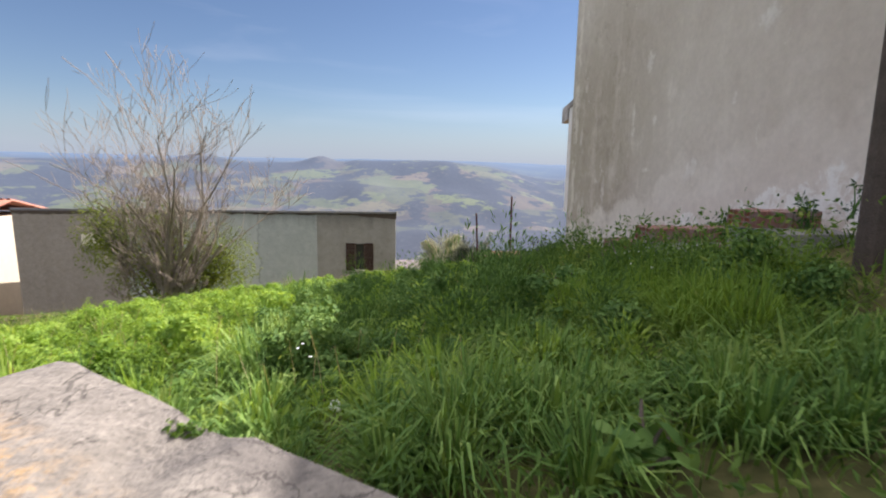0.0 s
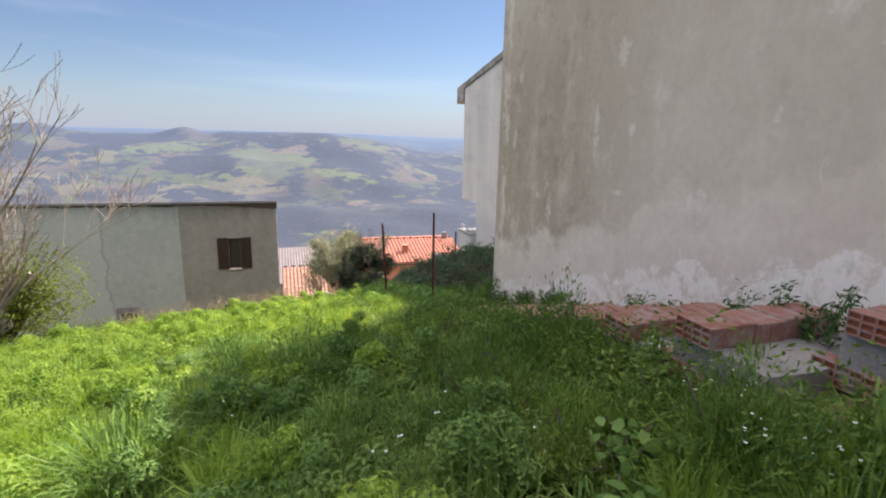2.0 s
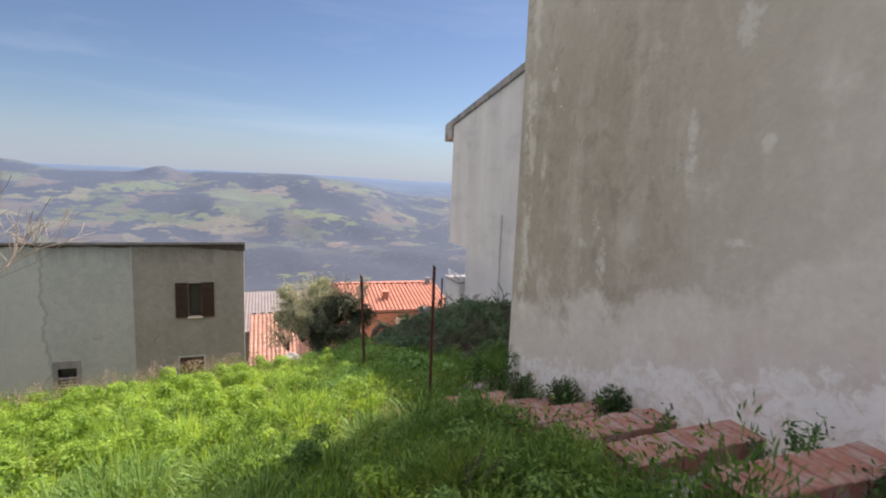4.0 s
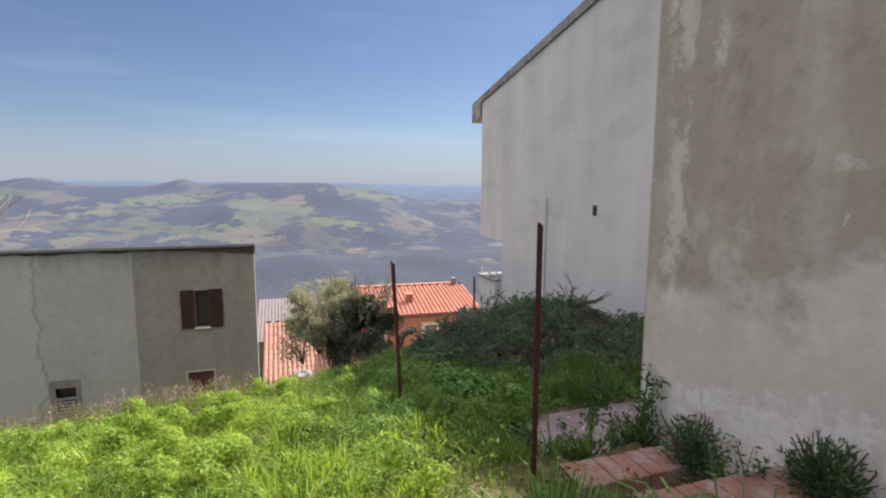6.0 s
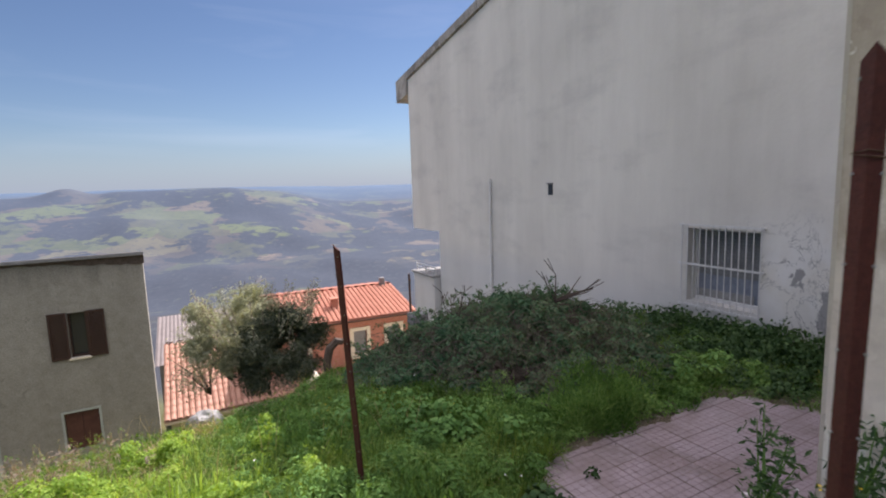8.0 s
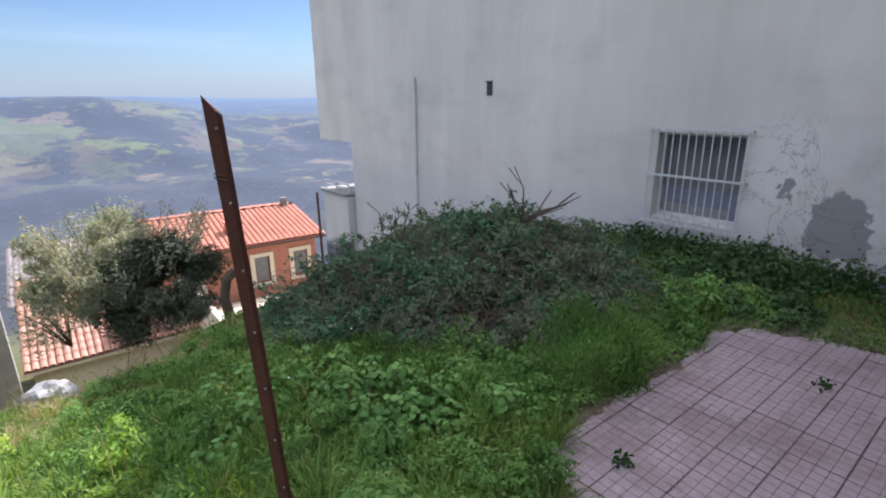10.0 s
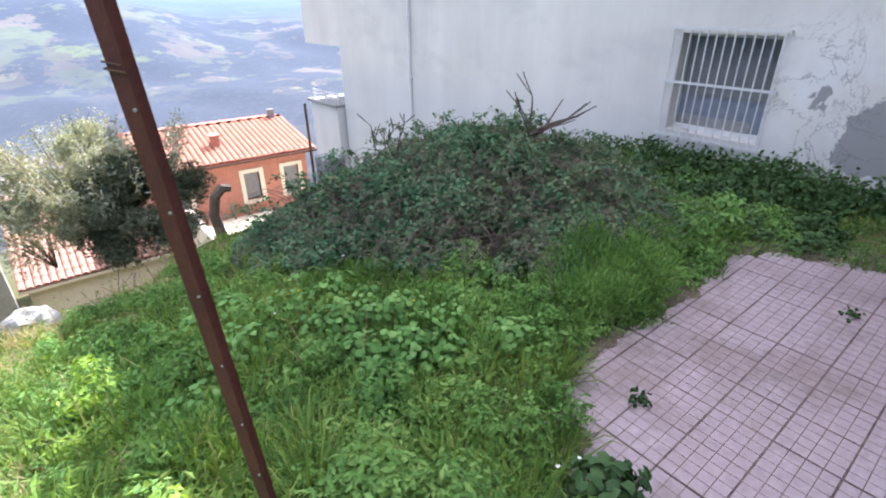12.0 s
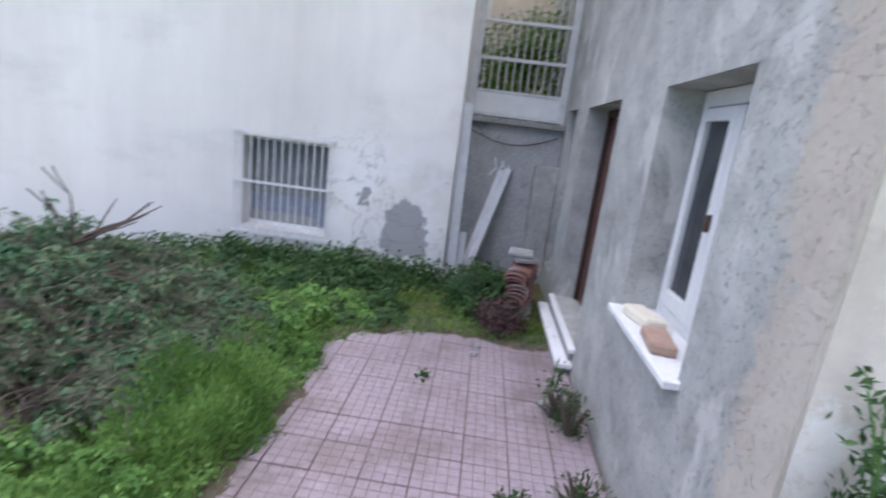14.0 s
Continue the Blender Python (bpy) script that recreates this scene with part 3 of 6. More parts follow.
def ground_z(x, y):
    """Height of the ground: sloping lot, level yard, village slope, valley and hills."""
    x, y = np.asarray(x, float), np.asarray(y, float)
    xc, yc = np.clip(x, -22, 12), np.clip(y, -2, 28)
    z = lawn(xc, yc) - 0.3 * np.maximum(0, y - 28) * (y < 80) - 15.6 * (y >= 80)
    # bank against the house south of the steps
    z = z + 0.35 * smooth(x, 1.6, 3.2) * (1 - smooth(y, 3.8, 5.2))
    # cut for the steps
    cut = smooth(x, 1.95, 2.2) * (x < 3.4) * (y > 3.2) * (y < 8.8)
    z = z - cut * np.maximum(0, z - (1.98 - 0.326 * (y - 4.78)))
    # level yard behind the house
    yard = -0.035 - 0.14 * np.maximum(0, y - 12.6) + 0.08 * smooth(x, 6.2, 7.2) * smooth(y, 9, 11)
    ylo = 8.95 - 0.85 * smooth(x, 2.7, 3.3)
    w = smooth(x, 1.7, 2.75) * smooth(y - ylo, 0.0, 0.7) * (1 - smooth(y, 14, 20))
    z = z * (1 - w) + yard * w
    z = z - 2.6 * smooth(y, 15.7, 18.0) * (x > -30)
    # upper street behind the gate and the road behind the coping
    z = np.where((x > 9.25) & (y < 12), 2.0, z)
    z = np.where(y < 1.0 - 0.67 * x - 0.2, np.minimum(z, 1.55), z)
    # beyond the village
    r = np.hypot(x, y)
    az = np.degrees(np.arctan2(x, y))
    down = -18 - 150 * smooth(r, 70, 800) ** 0.8
    bumps = 34 * np.exp(-((az + 9.4) / 1.9) ** 2) + 34 * np.exp(-((az + 21.5) / 2.6) ** 2)
    crest = 6 + 16 * smooth(az, -8, -5) * (1 - smooth(az, 4, 9)) - 62 * smooth(az, 8, 17)
    crest = np.where(np.abs(az) > 60, 18, crest)
    hills = down + (crest + 168) * smooth(r, 950, 2300) ** 1.15
    hills = hills + bumps * np.exp(-((r - 2350) / 260) ** 2)
    hills = hills + (60 - crest) * smooth(r, 2700, 4300) * 0.75
    return z * (1 - smooth(r, 50, 95)) + hills * smooth(r, 50, 95)


def make_ground():
    n = 340
    u = np.linspace(-1, 1, n)
    gx = 1.0 + 5.2 * np.sinh(7.45 * u)
    gy = 8.0 + 5.2 * np.sinh(7.45 * u)
    X, Y = np.meshgrid(gx, gy)
    Z = ground_z(X, Y)
    R = np.hypot(X, Y)
    rough = np.array([noise.fractal(Vector((a / 420, b / 420, 0.0)), 0.9, 2.1, 3) for a, b in zip(X.ravel(), Y.ravel())]).reshape(X.shape)
    fine = np.array([noise.noise(Vector((a * 1.3, b * 1.3, 3.0))) for a, b in zip(X.ravel(), Y.ravel())]).reshape(X.shape)
    Z = Z + 26 * rough * smooth(R, 350, 1100) * (1 - 0.72 * smooth(R, 1900, 2300)) + 0.03 * fine * (R < 40)
    # keep the turf under the paved yard and the steps
    paved = (X > 2.5) & (X < 6.4) & (Y > 9.0) & (Y < 11.4)
    Z = np.where(paved, np.minimum(Z, -0.04), Z)
    idx = np.arange(n * n).reshape(n, n)
    quads = np.stack([idx[:-1, :-1], idx[:-1, 1:], idx[1:, 1:], idx[1:, :-1]], -1).reshape(-1, 4)
    me = mesh_of("ground", np.stack([X, Y, Z], -1).reshape(-1, 3), quads)
    me.polygons.foreach_set("use_smooth", [True] * len(me.polygons))
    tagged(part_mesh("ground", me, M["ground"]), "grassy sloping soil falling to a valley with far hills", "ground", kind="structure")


make_ground()


# ---- the house with the stained wall ----
HX, HY, HT = 3.03, 9.14, 5.96
NORTH_HOLES = [(3.77, 4.76, 0.93, 2.26), (5.75, 7.1, 0.22, 2.26), (7.75, 8.35, 0.3, 2.28)]


def make_house():
    bm = bmesh.new()
    wall_panel(bm, "y", HX, 0.32, -7.0, HY - 0.02, -0.6, HT, [])
    for p in bm.verts:
        p.co.x += 0.031 * (HY - p.co.y)
    tagged(part("wall_west", bm, M["brown"]), "brown-grey stained cement render with white salt marks", "wall", kind="structure")
    bm = bmesh.new()
    wall_panel(bm, "x", HY - 0.003, -0.32, HX + 0.34, 14.0, -0.6, HT, NORTH_HOLES)
    tagged(part("wall_north", bm, M["north"]), "rough grey cement render with window and door openings", "wall", kind="structure")
    tagged(part("wall_corner", boxes(((HX + 0.002, HY - 0.019, -0.6), (HX + 0.3399, HY - 0.003, HT))), M["north"]), "grey render skin at the house corner", "wall", kind="structure")
    tagged(part("wall_back", boxes(((HX + 0.5, -7.3, -0.6), (14.0, -7.004, HT))), M["brown"]), "plain rendered outer wall", "wall", kind="structure")
    tagged(part("wall_east", boxes(((13.7, -7.0, -0.6), (14.0, HY - 0.324, HT))), M["brown"]), "plain rendered outer wall", "wall", kind="structure")
    tagged(part("floor", boxes(((HX + 0.85, -7.0, 0.0), (13.7, HY - 0.33, 0.2))), M["concrete"]), "grey concrete floor inside the house", "floor", kind="structure")
    tagged(part("roof_slab", boxes(((HX + 0.01, -7.35, HT + 0.003), (14.1, HY + 0.03, HT + 0.1)), bevel=0.01), M["fascia"]), "flat concrete roof slab", "roof", kind="structure")
    tagged(part("wall_inside", boxes(((HX + 0.45, 5.6, 0.2), (13.6, 5.75, HT - 0.02))), M["north"]), "plain inner wall", "wall", kind="structure")


make_house()


# ---- the pale neighbour house ----
GX = 7.5


def make_neighbour():
    t = root("neighbour_house", (GX, 10.45, 0), "pale grey rendered house with sloping gable and overhanging upper floor", "house")
    # gable wall: outline in (y, z), with a window hole at 11.95..13.03, 0.42..1.52
    bm = bmesh.new()
    def slope(y):
        return 5.3 + (23.05 - y) * 0.167
    wall_panel(bm, "y", 0, 0.4, 0.0, 2.6, -3.5, 4.0, [(1.5, 2.58 - 0.02, 0.42, 1.52)])
    wall_panel(bm, "y", 0, 0.4, 2.6, 10.75, -3.5, 4.0, [])
    wall_panel(bm, "y", 0, 0.4, 10.75, 12.6, 0.93, 4.0, [])
    part("wall", bm, M["pale"], t)
    bm = bmesh.new()
    def prism(bm, ring, x0, x1):
        a = [bm.verts.new((x0, y, z)) for y, z in ring]
        b = [bm.verts.new((x1, y, z)) for y, z in ring]
        bm.faces.new(a[::-1])
        bm.faces.new(b)
        for i in range(len(ring)):
            j = (i + 1) % len(ring)
            bm.faces.new((a[i], a[j], b[j], b[i]))
        bmesh.ops.recalc_face_normals(bm, faces=bm.faces[:])
    prism(bm, [(0, 4.0), (12.6, 4.0), (12.6, slope(23.05) + 0.35), (3.0, slope(13.45) + 0.4), (0.0, slope(13.45) + 0.03)], 0, 0.4)
    part("gable_wall", bm, M["pale"], t)
    bm = bmesh.new()
    prism(bm, [(13.45, slope(23.9) - 0.1), (13.45, slope(23.9) + 0.58), (3.0, slope(13.45) + 0.66), (-0.3, slope(13.45) + 0.3), (-0.3, slope(13.45) + 0.0), (3.0, slope(13.45) + 0.42), (12.6, slope(23.05) + 0.37), (12.62, slope(23.05) - 0.1)], -0.06, 9.0)
    part("roof", bm, M["eave"], t, "sloping roof with a weathered concrete edge")
    c = part("chimney", boxes(((0.15, 5.0, 6.3), (0.7, 5.55, 7.75)), bevel=0.01), M["fascia"], t)
    for z in (7.3, 7.42, 7.54, 7.66):
        part("louvre", boxes(((0.1, 4.95, z), (0.75, 5.6, z + 0.05)), bevel=0.006), M["concrete_dark"], c)
    part("end_wall", boxes(((0.404, 12.2, 0.93), (9.0, 12.6, 5.3))), M["pale"], t)
    part("lower_end_wall", boxes(((0.404, 10.35, -3.5), (9.0, 10.75, 0.926))), M["pale"], t)
    part("passage_wall", boxes(((0.404, 0.0, -1.0), (9.0, 0.4, 6.0))), M["pale"], t)
    part("back_wall", boxes(((8.6, 0.41, -3.5), (9.0, 12.1, 6.0))), M["pale"], t)
    part("underside", boxes(((0.404, 10.76, 0.935), (8.6, 12.19, 1.1))), M["pale"], t)
    return t


make_neighbour()


def left_house():
    t = root("flat_roofed_house", (-0.55, 27.6, -6.0), "grey rendered two-storey house with a flat roof", "house")
    def front(name, x0, x1, mat, holes, y=0.0):
        bm = bmesh.new()
        wall_panel(bm, "x", y, 0.35, x0, x1, -3.0, 6.3, holes)
        return part(name, bm, mat, t)
    front("wall", -4.33, 0, M["left_dark"], [(-2.25, -1.75, 3.12, 4.6), (-2.65, -1.7, 0.0, 1.28)])
    front("wall", -14.5, -4.334, M["left_light"], [(-7.3, -6.3, -0.1, 1.48)])
    front("wall", -20.0, -14.504, M["left_old"], [], -0.15)
    bm = boxes(((-0.3, 0.354, -3), (0, 9, 6.3)))
    for v in bm.verts:
        if v.co.y > 5:
            v.co.x -= 1.4
            v.co.z -= 1.72 if v.co.z > 0 else 0
    part("side_wall", bm, M["left_dark"], t)
    part("back_wall", boxes(((-20, 9.0, -3), (-1.4, 9.3, 4.58))), M["left_dark"], t)
    bm = boxes(((-20, 0.21, -3), (-19.7, 8.99, 6.28)))
    for v in bm.verts:
        if v.co.y > 5 and v.co.z > 0:
            v.co.z -= 1.7
    part("side_wall", bm, M["left_old"], t)
    bm = boxes(((-20.1, -0.12, 6.304), (0.06, 9.35, 6.42)), bevel=0.01)
    for p in bm.verts:
        if p.co.y > 5 and p.co.x > -10:
            p.co.x -= 1.4
        if p.co.y > 5:
            p.co.z -= 1.7
    part("roof", bm, M["concrete_dark"], t, "thin dark flat roof edge")
    # ragged roofing felt that hangs over the edge
    bm = bmesh.new()
    random.seed(14)
    prev = None
    drop = 0.16
    for i in range(121):
        x = -20.05 + i * 20.1 / 120
        drop = min(0.34, max(0.06, drop + random.uniform(-0.05, 0.05)))
        y = -0.17 if x < -15.06 else -0.022
        col = [bm.verts.new((x, y, 6.303)), bm.verts.new((x, y, 6.303 - drop)), bm.verts.new((x, y + 0.012, 6.303 - drop)), bm.verts.new((x, y + 0.012, 6.303))]
        if prev:
            for j in range(4):
                k = (j + 1) % 4
                bm.faces.new((prev[j], col[j], col[k], prev[k]))
        prev = col
    bmesh.ops.recalc_face_normals(bm, faces=bm.faces[:])
    part("roofing_felt", bm, M["bark_dark"], t, "ragged dark roofing felt")
    return t


left_house()


# ---- openings of the neighbour and the house ----
def barred_window():
    """White grille in front of a window with a roller blind."""
    t = root("barred_window", (GX, 12.49, 0.97), "white iron grille over a small window with blind", "window")
    w, h = 0.56, 0.57
    part("recess_back", boxes(((0.3, -w, -h), (0.34, w, h))), M["pane"], t, "dark window glass")
    part("window_frame", boxes(((0.2, -w, -h), (0.26, -w + 0.06, h)), ((0.2, w - 0.06, -h), (0.26, w, h)), ((0.2, -w + 0.06, -h), (0.26, w - 0.06, -h + 0.07)), ((0.2, -w + 0.06, h - 0.06), (0.26, w - 0.06, h)), bevel=0.004), M["white"], t)
    part("blind", boxes(*[((0.225, -w + 0.065, z), (0.24, w - 0.065, z + 0.052)) for z in np.arange(-h + 0.42, h - 0.1, 0.055)]), M["blind"], t, "grey slatted blind")
    part("lower_panel", boxes(((0.215, -w + 0.2, -h + 0.075), (0.235, w - 0.065, -h + 0.19))), M["concrete"], t, "pale board behind the glass")
    # added sheet that gives the lower glass its blue-grey tone
    part("lower_sheet", boxes(((0.24, -w + 0.065, -h + 0.07), (0.25, w - 0.065, -h + 0.42)), bevel=0.002), speckled("blue_grey_sheet", (0.17, 0.19, 0.24), (0.28, 0.31, 0.37), 0.1), t, "dull blue-grey sheet in place of the lower glass")
    for i in range(13):
        y = -w - 0.02 + i * (2 * w + 0.04) / 12
        bm = bmesh.new()
        tube(bm, [(-0.05, y, -h - 0.03), (-0.05, y, h + 0.03)], 0.008, 6)
        part("bar", bm, M["grate"], t)
    for z in (-h - 0.03, 0.02, h + 0.03):
        part("crossbar", boxes(((-0.066, -w - 0.06, z - 0.014), (-0.058, w + 0.06, z + 0.014)), ((-0.058, -w - 0.055, z - 0.012), (0.0, -w - 0.035, z + 0.012)), ((-0.058, w + 0.035, z - 0.012), (0.0, w + 0.055, z + 0.012))), M["grate"], t)


barred_window()


def wall_pipe():
    t = root("wall_pipe", (GX - 0.04, 18.35, 0.0), "thin white conduit pipe fixed to a rendered wall", "pipe")
    bm = bmesh.new()
    tube(bm, [(0, 0, -1.5), (0, 0.01, 0.6), (0, -0.01, 2.4)], 0.028, 8)
    part("tube", bm, M["white"], t)
    for z in (-0.6, 0.5, 1.6, 2.3):
        part("clip", boxes(((-0.04, -0.045, z), (0.038, 0.045, z + 0.03))), M["grate"], t)


wall_pipe()
v = root("wall_vent", (GX, 16.15, 2.12), "small dark vent hole in a rendered wall", "vent")
part("hole", boxes(((-0.012, -0.07, -0.11), (0.02, 0.07, 0.11)), bevel=0.005), M["pane"], v)
part("lip", boxes(((-0.05, -0.08, 0.112), (0.0, 0.08, 0.135)), bevel=0.004), M["concrete_dark"], v)


def annex():
    t = root("annex", (7.3, 21.26, -2.8), "grey rendered annex with a white roof railing", "building")
    part("wall", boxes(((0, 0, -5), (2.4, 1.45, 2.33)), bevel=0.01), M["pale"], t)
    part("roof", boxes(((-0.06, -0.004, 2.334), (2.46, 1.52, 2.4)), bevel=0.01), M["concrete"], t)
    for y in (0.1, 0.75, 1.4):
        bm = bmesh.new()
        tube(bm, [(0.1, y, 2.4), (0.1, y, 2.62)], 0.02, 6)
        part("post", bm, M["grate"], t)
    for z in (2.52, 2.62):
        bm = bmesh.new()
        tube(bm, [(0.1, 0.05, z), (0.1, 1.45, z)], 0.02, 6)
        part("rail", bm, M["grate"], t)


annex()
bm = bmesh.new()
tube(bm, [(7.22, 22.9, -5.5), (7.2, 22.9, -0.55)], [0.05, 0.035], 7)
tube(bm, [(7.2, 22.8, -0.75), (7.2, 23.0, -0.75)], 0.02, 5)
tagged(part("metal_pole", bm, M["rust_dark"]), "thin dark metal pole beside the annex", "pole")


def wall_window():
    """White casement set deep in the wall, with a marble sill."""
    t = root("window_1", (4.265, HY, 0.93), "white wooden casement window with marble sill", "window", kind="structure")
    w, h, d = 0.49, 1.325, -0.22
    part("window_sill", boxes(((-w - 0.04, -0.3, -0.03), (w + 0.02, 0.07, 0.012)), bevel=0.006), M["marble"], t, "white marble sill")
    part("window_frame", boxes(((-w, d - 0.06, 0.014), (-w + 0.07, d, h)), ((w - 0.07, d - 0.06, 0.014), (w, d, h)), ((-w + 0.07, d - 0.06, h - 0.09), (w - 0.07, d, h)), ((-w + 0.07, d - 0.06, 0.014), (w - 0.07, d, 0.09)), bevel=0.006), M["white"], t)
    for x0, x1 in ((-w + 0.075, -0.003), (0.003, w - 0.075)):
        s = part("sash", boxes(((x0, d - 0.04, 0.1), (x0 + 0.065, d + 0.025, h - 0.1)), ((x1 - 0.065, d - 0.04, 0.1), (x1, d + 0.025, h - 0.1)), ((x0 + 0.065, d - 0.04, 0.1), (x1 - 0.065, d + 0.025, 0.19)), ((x0 + 0.065, d - 0.04, h - 0.17), (x1 - 0.065, d + 0.025, h - 0.1)), bevel=0.005), M["white"], t)
        part("pane", boxes(((x0 + 0.064, d - 0.012, 0.188), (x1 - 0.064, d - 0.006, h - 0.168))), M["pane"], s)
    part("handle", boxes(((-0.009, d + 0.026, 0.6), (0.009, d + 0.05, 0.69)), bevel=0.004), M["rust_dark"], t)


wall_window()


def wall_doors():
    for x0, x1, z0, z1, nm in ((5.75, 7.1, 0.22, 2.26, "door_1"), (7.75, 8.35, 0.3, 2.28, "door_2")):
        t = root(nm, ((x0 + x1) / 2, HY - 0.25, z0), "dark brown wooden door set deep in a wall", "door", kind="structure")
        w, h = (x1 - x0) / 2 - 0.003, z1 - z0 - 0.003
        part("frame", boxes(((-w, -0.06, 0), (-w + 0.07, 0.04, h)), ((w - 0.07, -0.06, 0), (w, 0.04, h)), ((-w + 0.07, -0.06, h - 0.07), (w - 0.07, 0.04, h)), bevel=0.005), M["shutter"], t)
        for a, b in ((-w + 0.073, -0.004), (0.004, w - 0.073)):
            leaf = part("leaf", boxes(((a, -0.05, 0.005), (b, 0.0, h - 0.075)), bevel=0.004), M["door"], t)
            for p, q in ((0.12, 0.75), (0.85, 1.25), (1.35, h - 0.2)):
                part("panel", boxes(((a + 0.07, 0.001, p), (b - 0.07, 0.014, q)), bevel=0.006), M["door"], leaf)
        part("knob", boxes(((0.03, 0.016, 0.98), (0.07, 0.07, 1.02)), bevel=0.01), M["grate"], t)
    t = root("door_steps", (6.42, HY, 0.0), "white marble steps below a door", "steps")
    part("upper_step", boxes(((-0.76, -0.28, 0.17), (0.76, 0.05, 0.215)), bevel=0.006), M["marble"], t)
    part("riser", boxes(((-0.72, 0.002, 0.09), (0.72, 0.035, 0.168)), bevel=0.004), M["concrete"], t)
    part("lower_step", boxes(((-0.8, 0.004, 0.045), (0.8, 0.15, 0.088)), bevel=0.006), M["marble"], t)
    part("riser", boxes(((-0.76, 0.004, -0.03), (0.76, 0.13, 0.043)), bevel=0.004), M["concrete"], t)


wall_doors()


def sill_bricks():
    for x, y, r in ((4.48, HY - 0.06, 14), (4.13, HY - 0.03, -7)):
        bm = boxes(((-0.135, -0.065, 0), (0.135, 0.065, 0.06)), bevel=0.012)
        for p in bm.verts:
            p.co += Vector((random.uniform(-1, 1), random.uniform(-1, 1), random.uniform(-0.5, 0.5))) * 0.004
        ob = tagged(part("brick", bm, M["block"] if x < 4.3 else M["surround"]), "pale worn clay brick lying on the window sill" if x < 4.3 else "cement-coated pale brick lying on the window sill", "brick", "bricks on the sill")
        ob.matrix_world = pose(x, y, 0.942, 0, 0, r)


sill_bricks()


def passage():
    tagged(part("wall_retaining", boxes(((8.6, HY + 0.004, -0.3), (8.95, 10.446, 2.02))), M["damp"]), "dark damp concrete retaining wall closing the passage", "wall", kind="structure")
    tagged(part("coping", boxes(((8.5, HY + 0.005, 2.024), (9.0, 10.445, 2.1)), bevel=0.008), M["concrete"]), "grey concrete coping on the retaining wall", "coping", kind="structure")
    tagged(part("pilaster", boxes(((8.35, HY + 0.004, -0.2), (8.59, HY + 0.3, 1.55)), bevel=0.01), M["north"]), "grey rendered pilaster against the passage wall", "pilaster", kind="structure")
    t = root("iron_gate", (8.7, 9.8, 2.1), "pale iron gate with upright bars above a wall", "gate")
    w, h = 0.6, 2.1
    part("gate_frame", boxes(((-0.02, -w, 0.02), (0.02, -w + 0.04, h)), ((-0.02, w - 0.04, 0.02), (0.02, w, h)), ((-0.02, -w + 0.04, h - 0.04), (0.02, w - 0.04, h)), ((-0.02, -w + 0.04, 0.02), (0.02, w - 0.04, 0.06)), ((-0.02, -w + 0.04, 0.33), (0.02, w - 0.04, 0.36)), ((-0.02, -w + 0.04, 0.74), (0.02, w - 0.04, 0.78)), ((-0.02, -w + 0.04, 1.2), (0.02, w - 0.04, 1.24)), bevel=0.004), M["grate"], t)
    part("panel", boxes(((-0.008, -w + 0.042, 0.062), (0.008, w - 0.042, 0.328))), M["white"], t, "pale sheet panel")
    for i in range(11):
        y = -w + 0.1 + i * (2 * w - 0.2) / 10
        bm = bmesh.new()
        tube(bm, [(0, y, 0.35), (0, y, h - 0.02)], 0.008, 5)
        part("bar", bm, M["grate"], t)
    for sy in (-1, 1):
        bm = boxes(((-0.03, sy * 0.63 - 0.025, 0.0), (0.03, sy * 0.63 + 0.025, 2.2)), bevel=0.004)
        part("post", bm, M["grate"], t)
    # planks and conduit leaning in the corner
    for (p, q), wd in (((Vector((7.62, 10.36, 0.0)), Vector((7.72, 10.4, 2.2))), 0.13), ((Vector((7.9, 10.2, 0.0)), Vector((8.55, 9.78, 1.45))), 0.09), ((Vector((7.9, 10.26, 0.0)), Vector((8.56, 9.88, 1.42))), 0.08), ((Vector((7.75, 10.26, 0.0)), Vector((7.82, 10.26, 0.65))), 0.08)):
        ln = (q - p).length
        bm = boxes(((-wd / 2, -0.014, 0), (wd / 2, 0.014, ln)), bevel=0.003)
        ob = tagged(part("plank", bm, M["wood"]), "bleached wooden plank leaning against a concrete wall", "plank", "planks in the passage")
        d = (q - p).normalized()
        ob.matrix_world = Matrix.Translation(p) @ d.to_track_quat("Z", "X").to_matrix().to_4x4() @ pose(0, 0, 0, 0, 0, 90)
    # hanging cable
    bm = bmesh.new()
    tube(bm, [(8.55, 10.4 - i * 0.12, 1.93 - 0.16 * math.sin(math.pi * i / 10)) for i in range(11)], 0.008, 5)
    tagged(part("cable", bm, M["rust_dark"]), "thin dark cable hanging across a concrete wall", "cable")
    # faded scribble: plain strokes
    t = root("chalk_marks", (8.597, 9.9, 1.45), "faded white chalk strokes on a concrete wall", "marks")
    for i, (y, z, r, l) in enumerate(((0.0, 0.0, 20, 0.2), (-0.05, 0.02, -30, 0.16), (0.07, 0.05, -12, 0.18), (0.1, -0.06, 35, 0.14), (-0.1, -0.03, 8, 0.15))):
        ob = part("stroke", boxes(((-0.002, -0.011, -l / 2), (0.0015, 0.011, l / 2))), M["petal"], t)
        ob.location, ob.rotation_euler = (0, y, z), (radians(r), 0, 0)
    # upper yard behind the gate
    tagged(part("wall_street", boxes(((13.2, 8.0, 1.9), (13.5, 14.0, 5.2))), M["cream"]), "pale rendered wall beyond the gate", "wall", kind="structure")


passage()


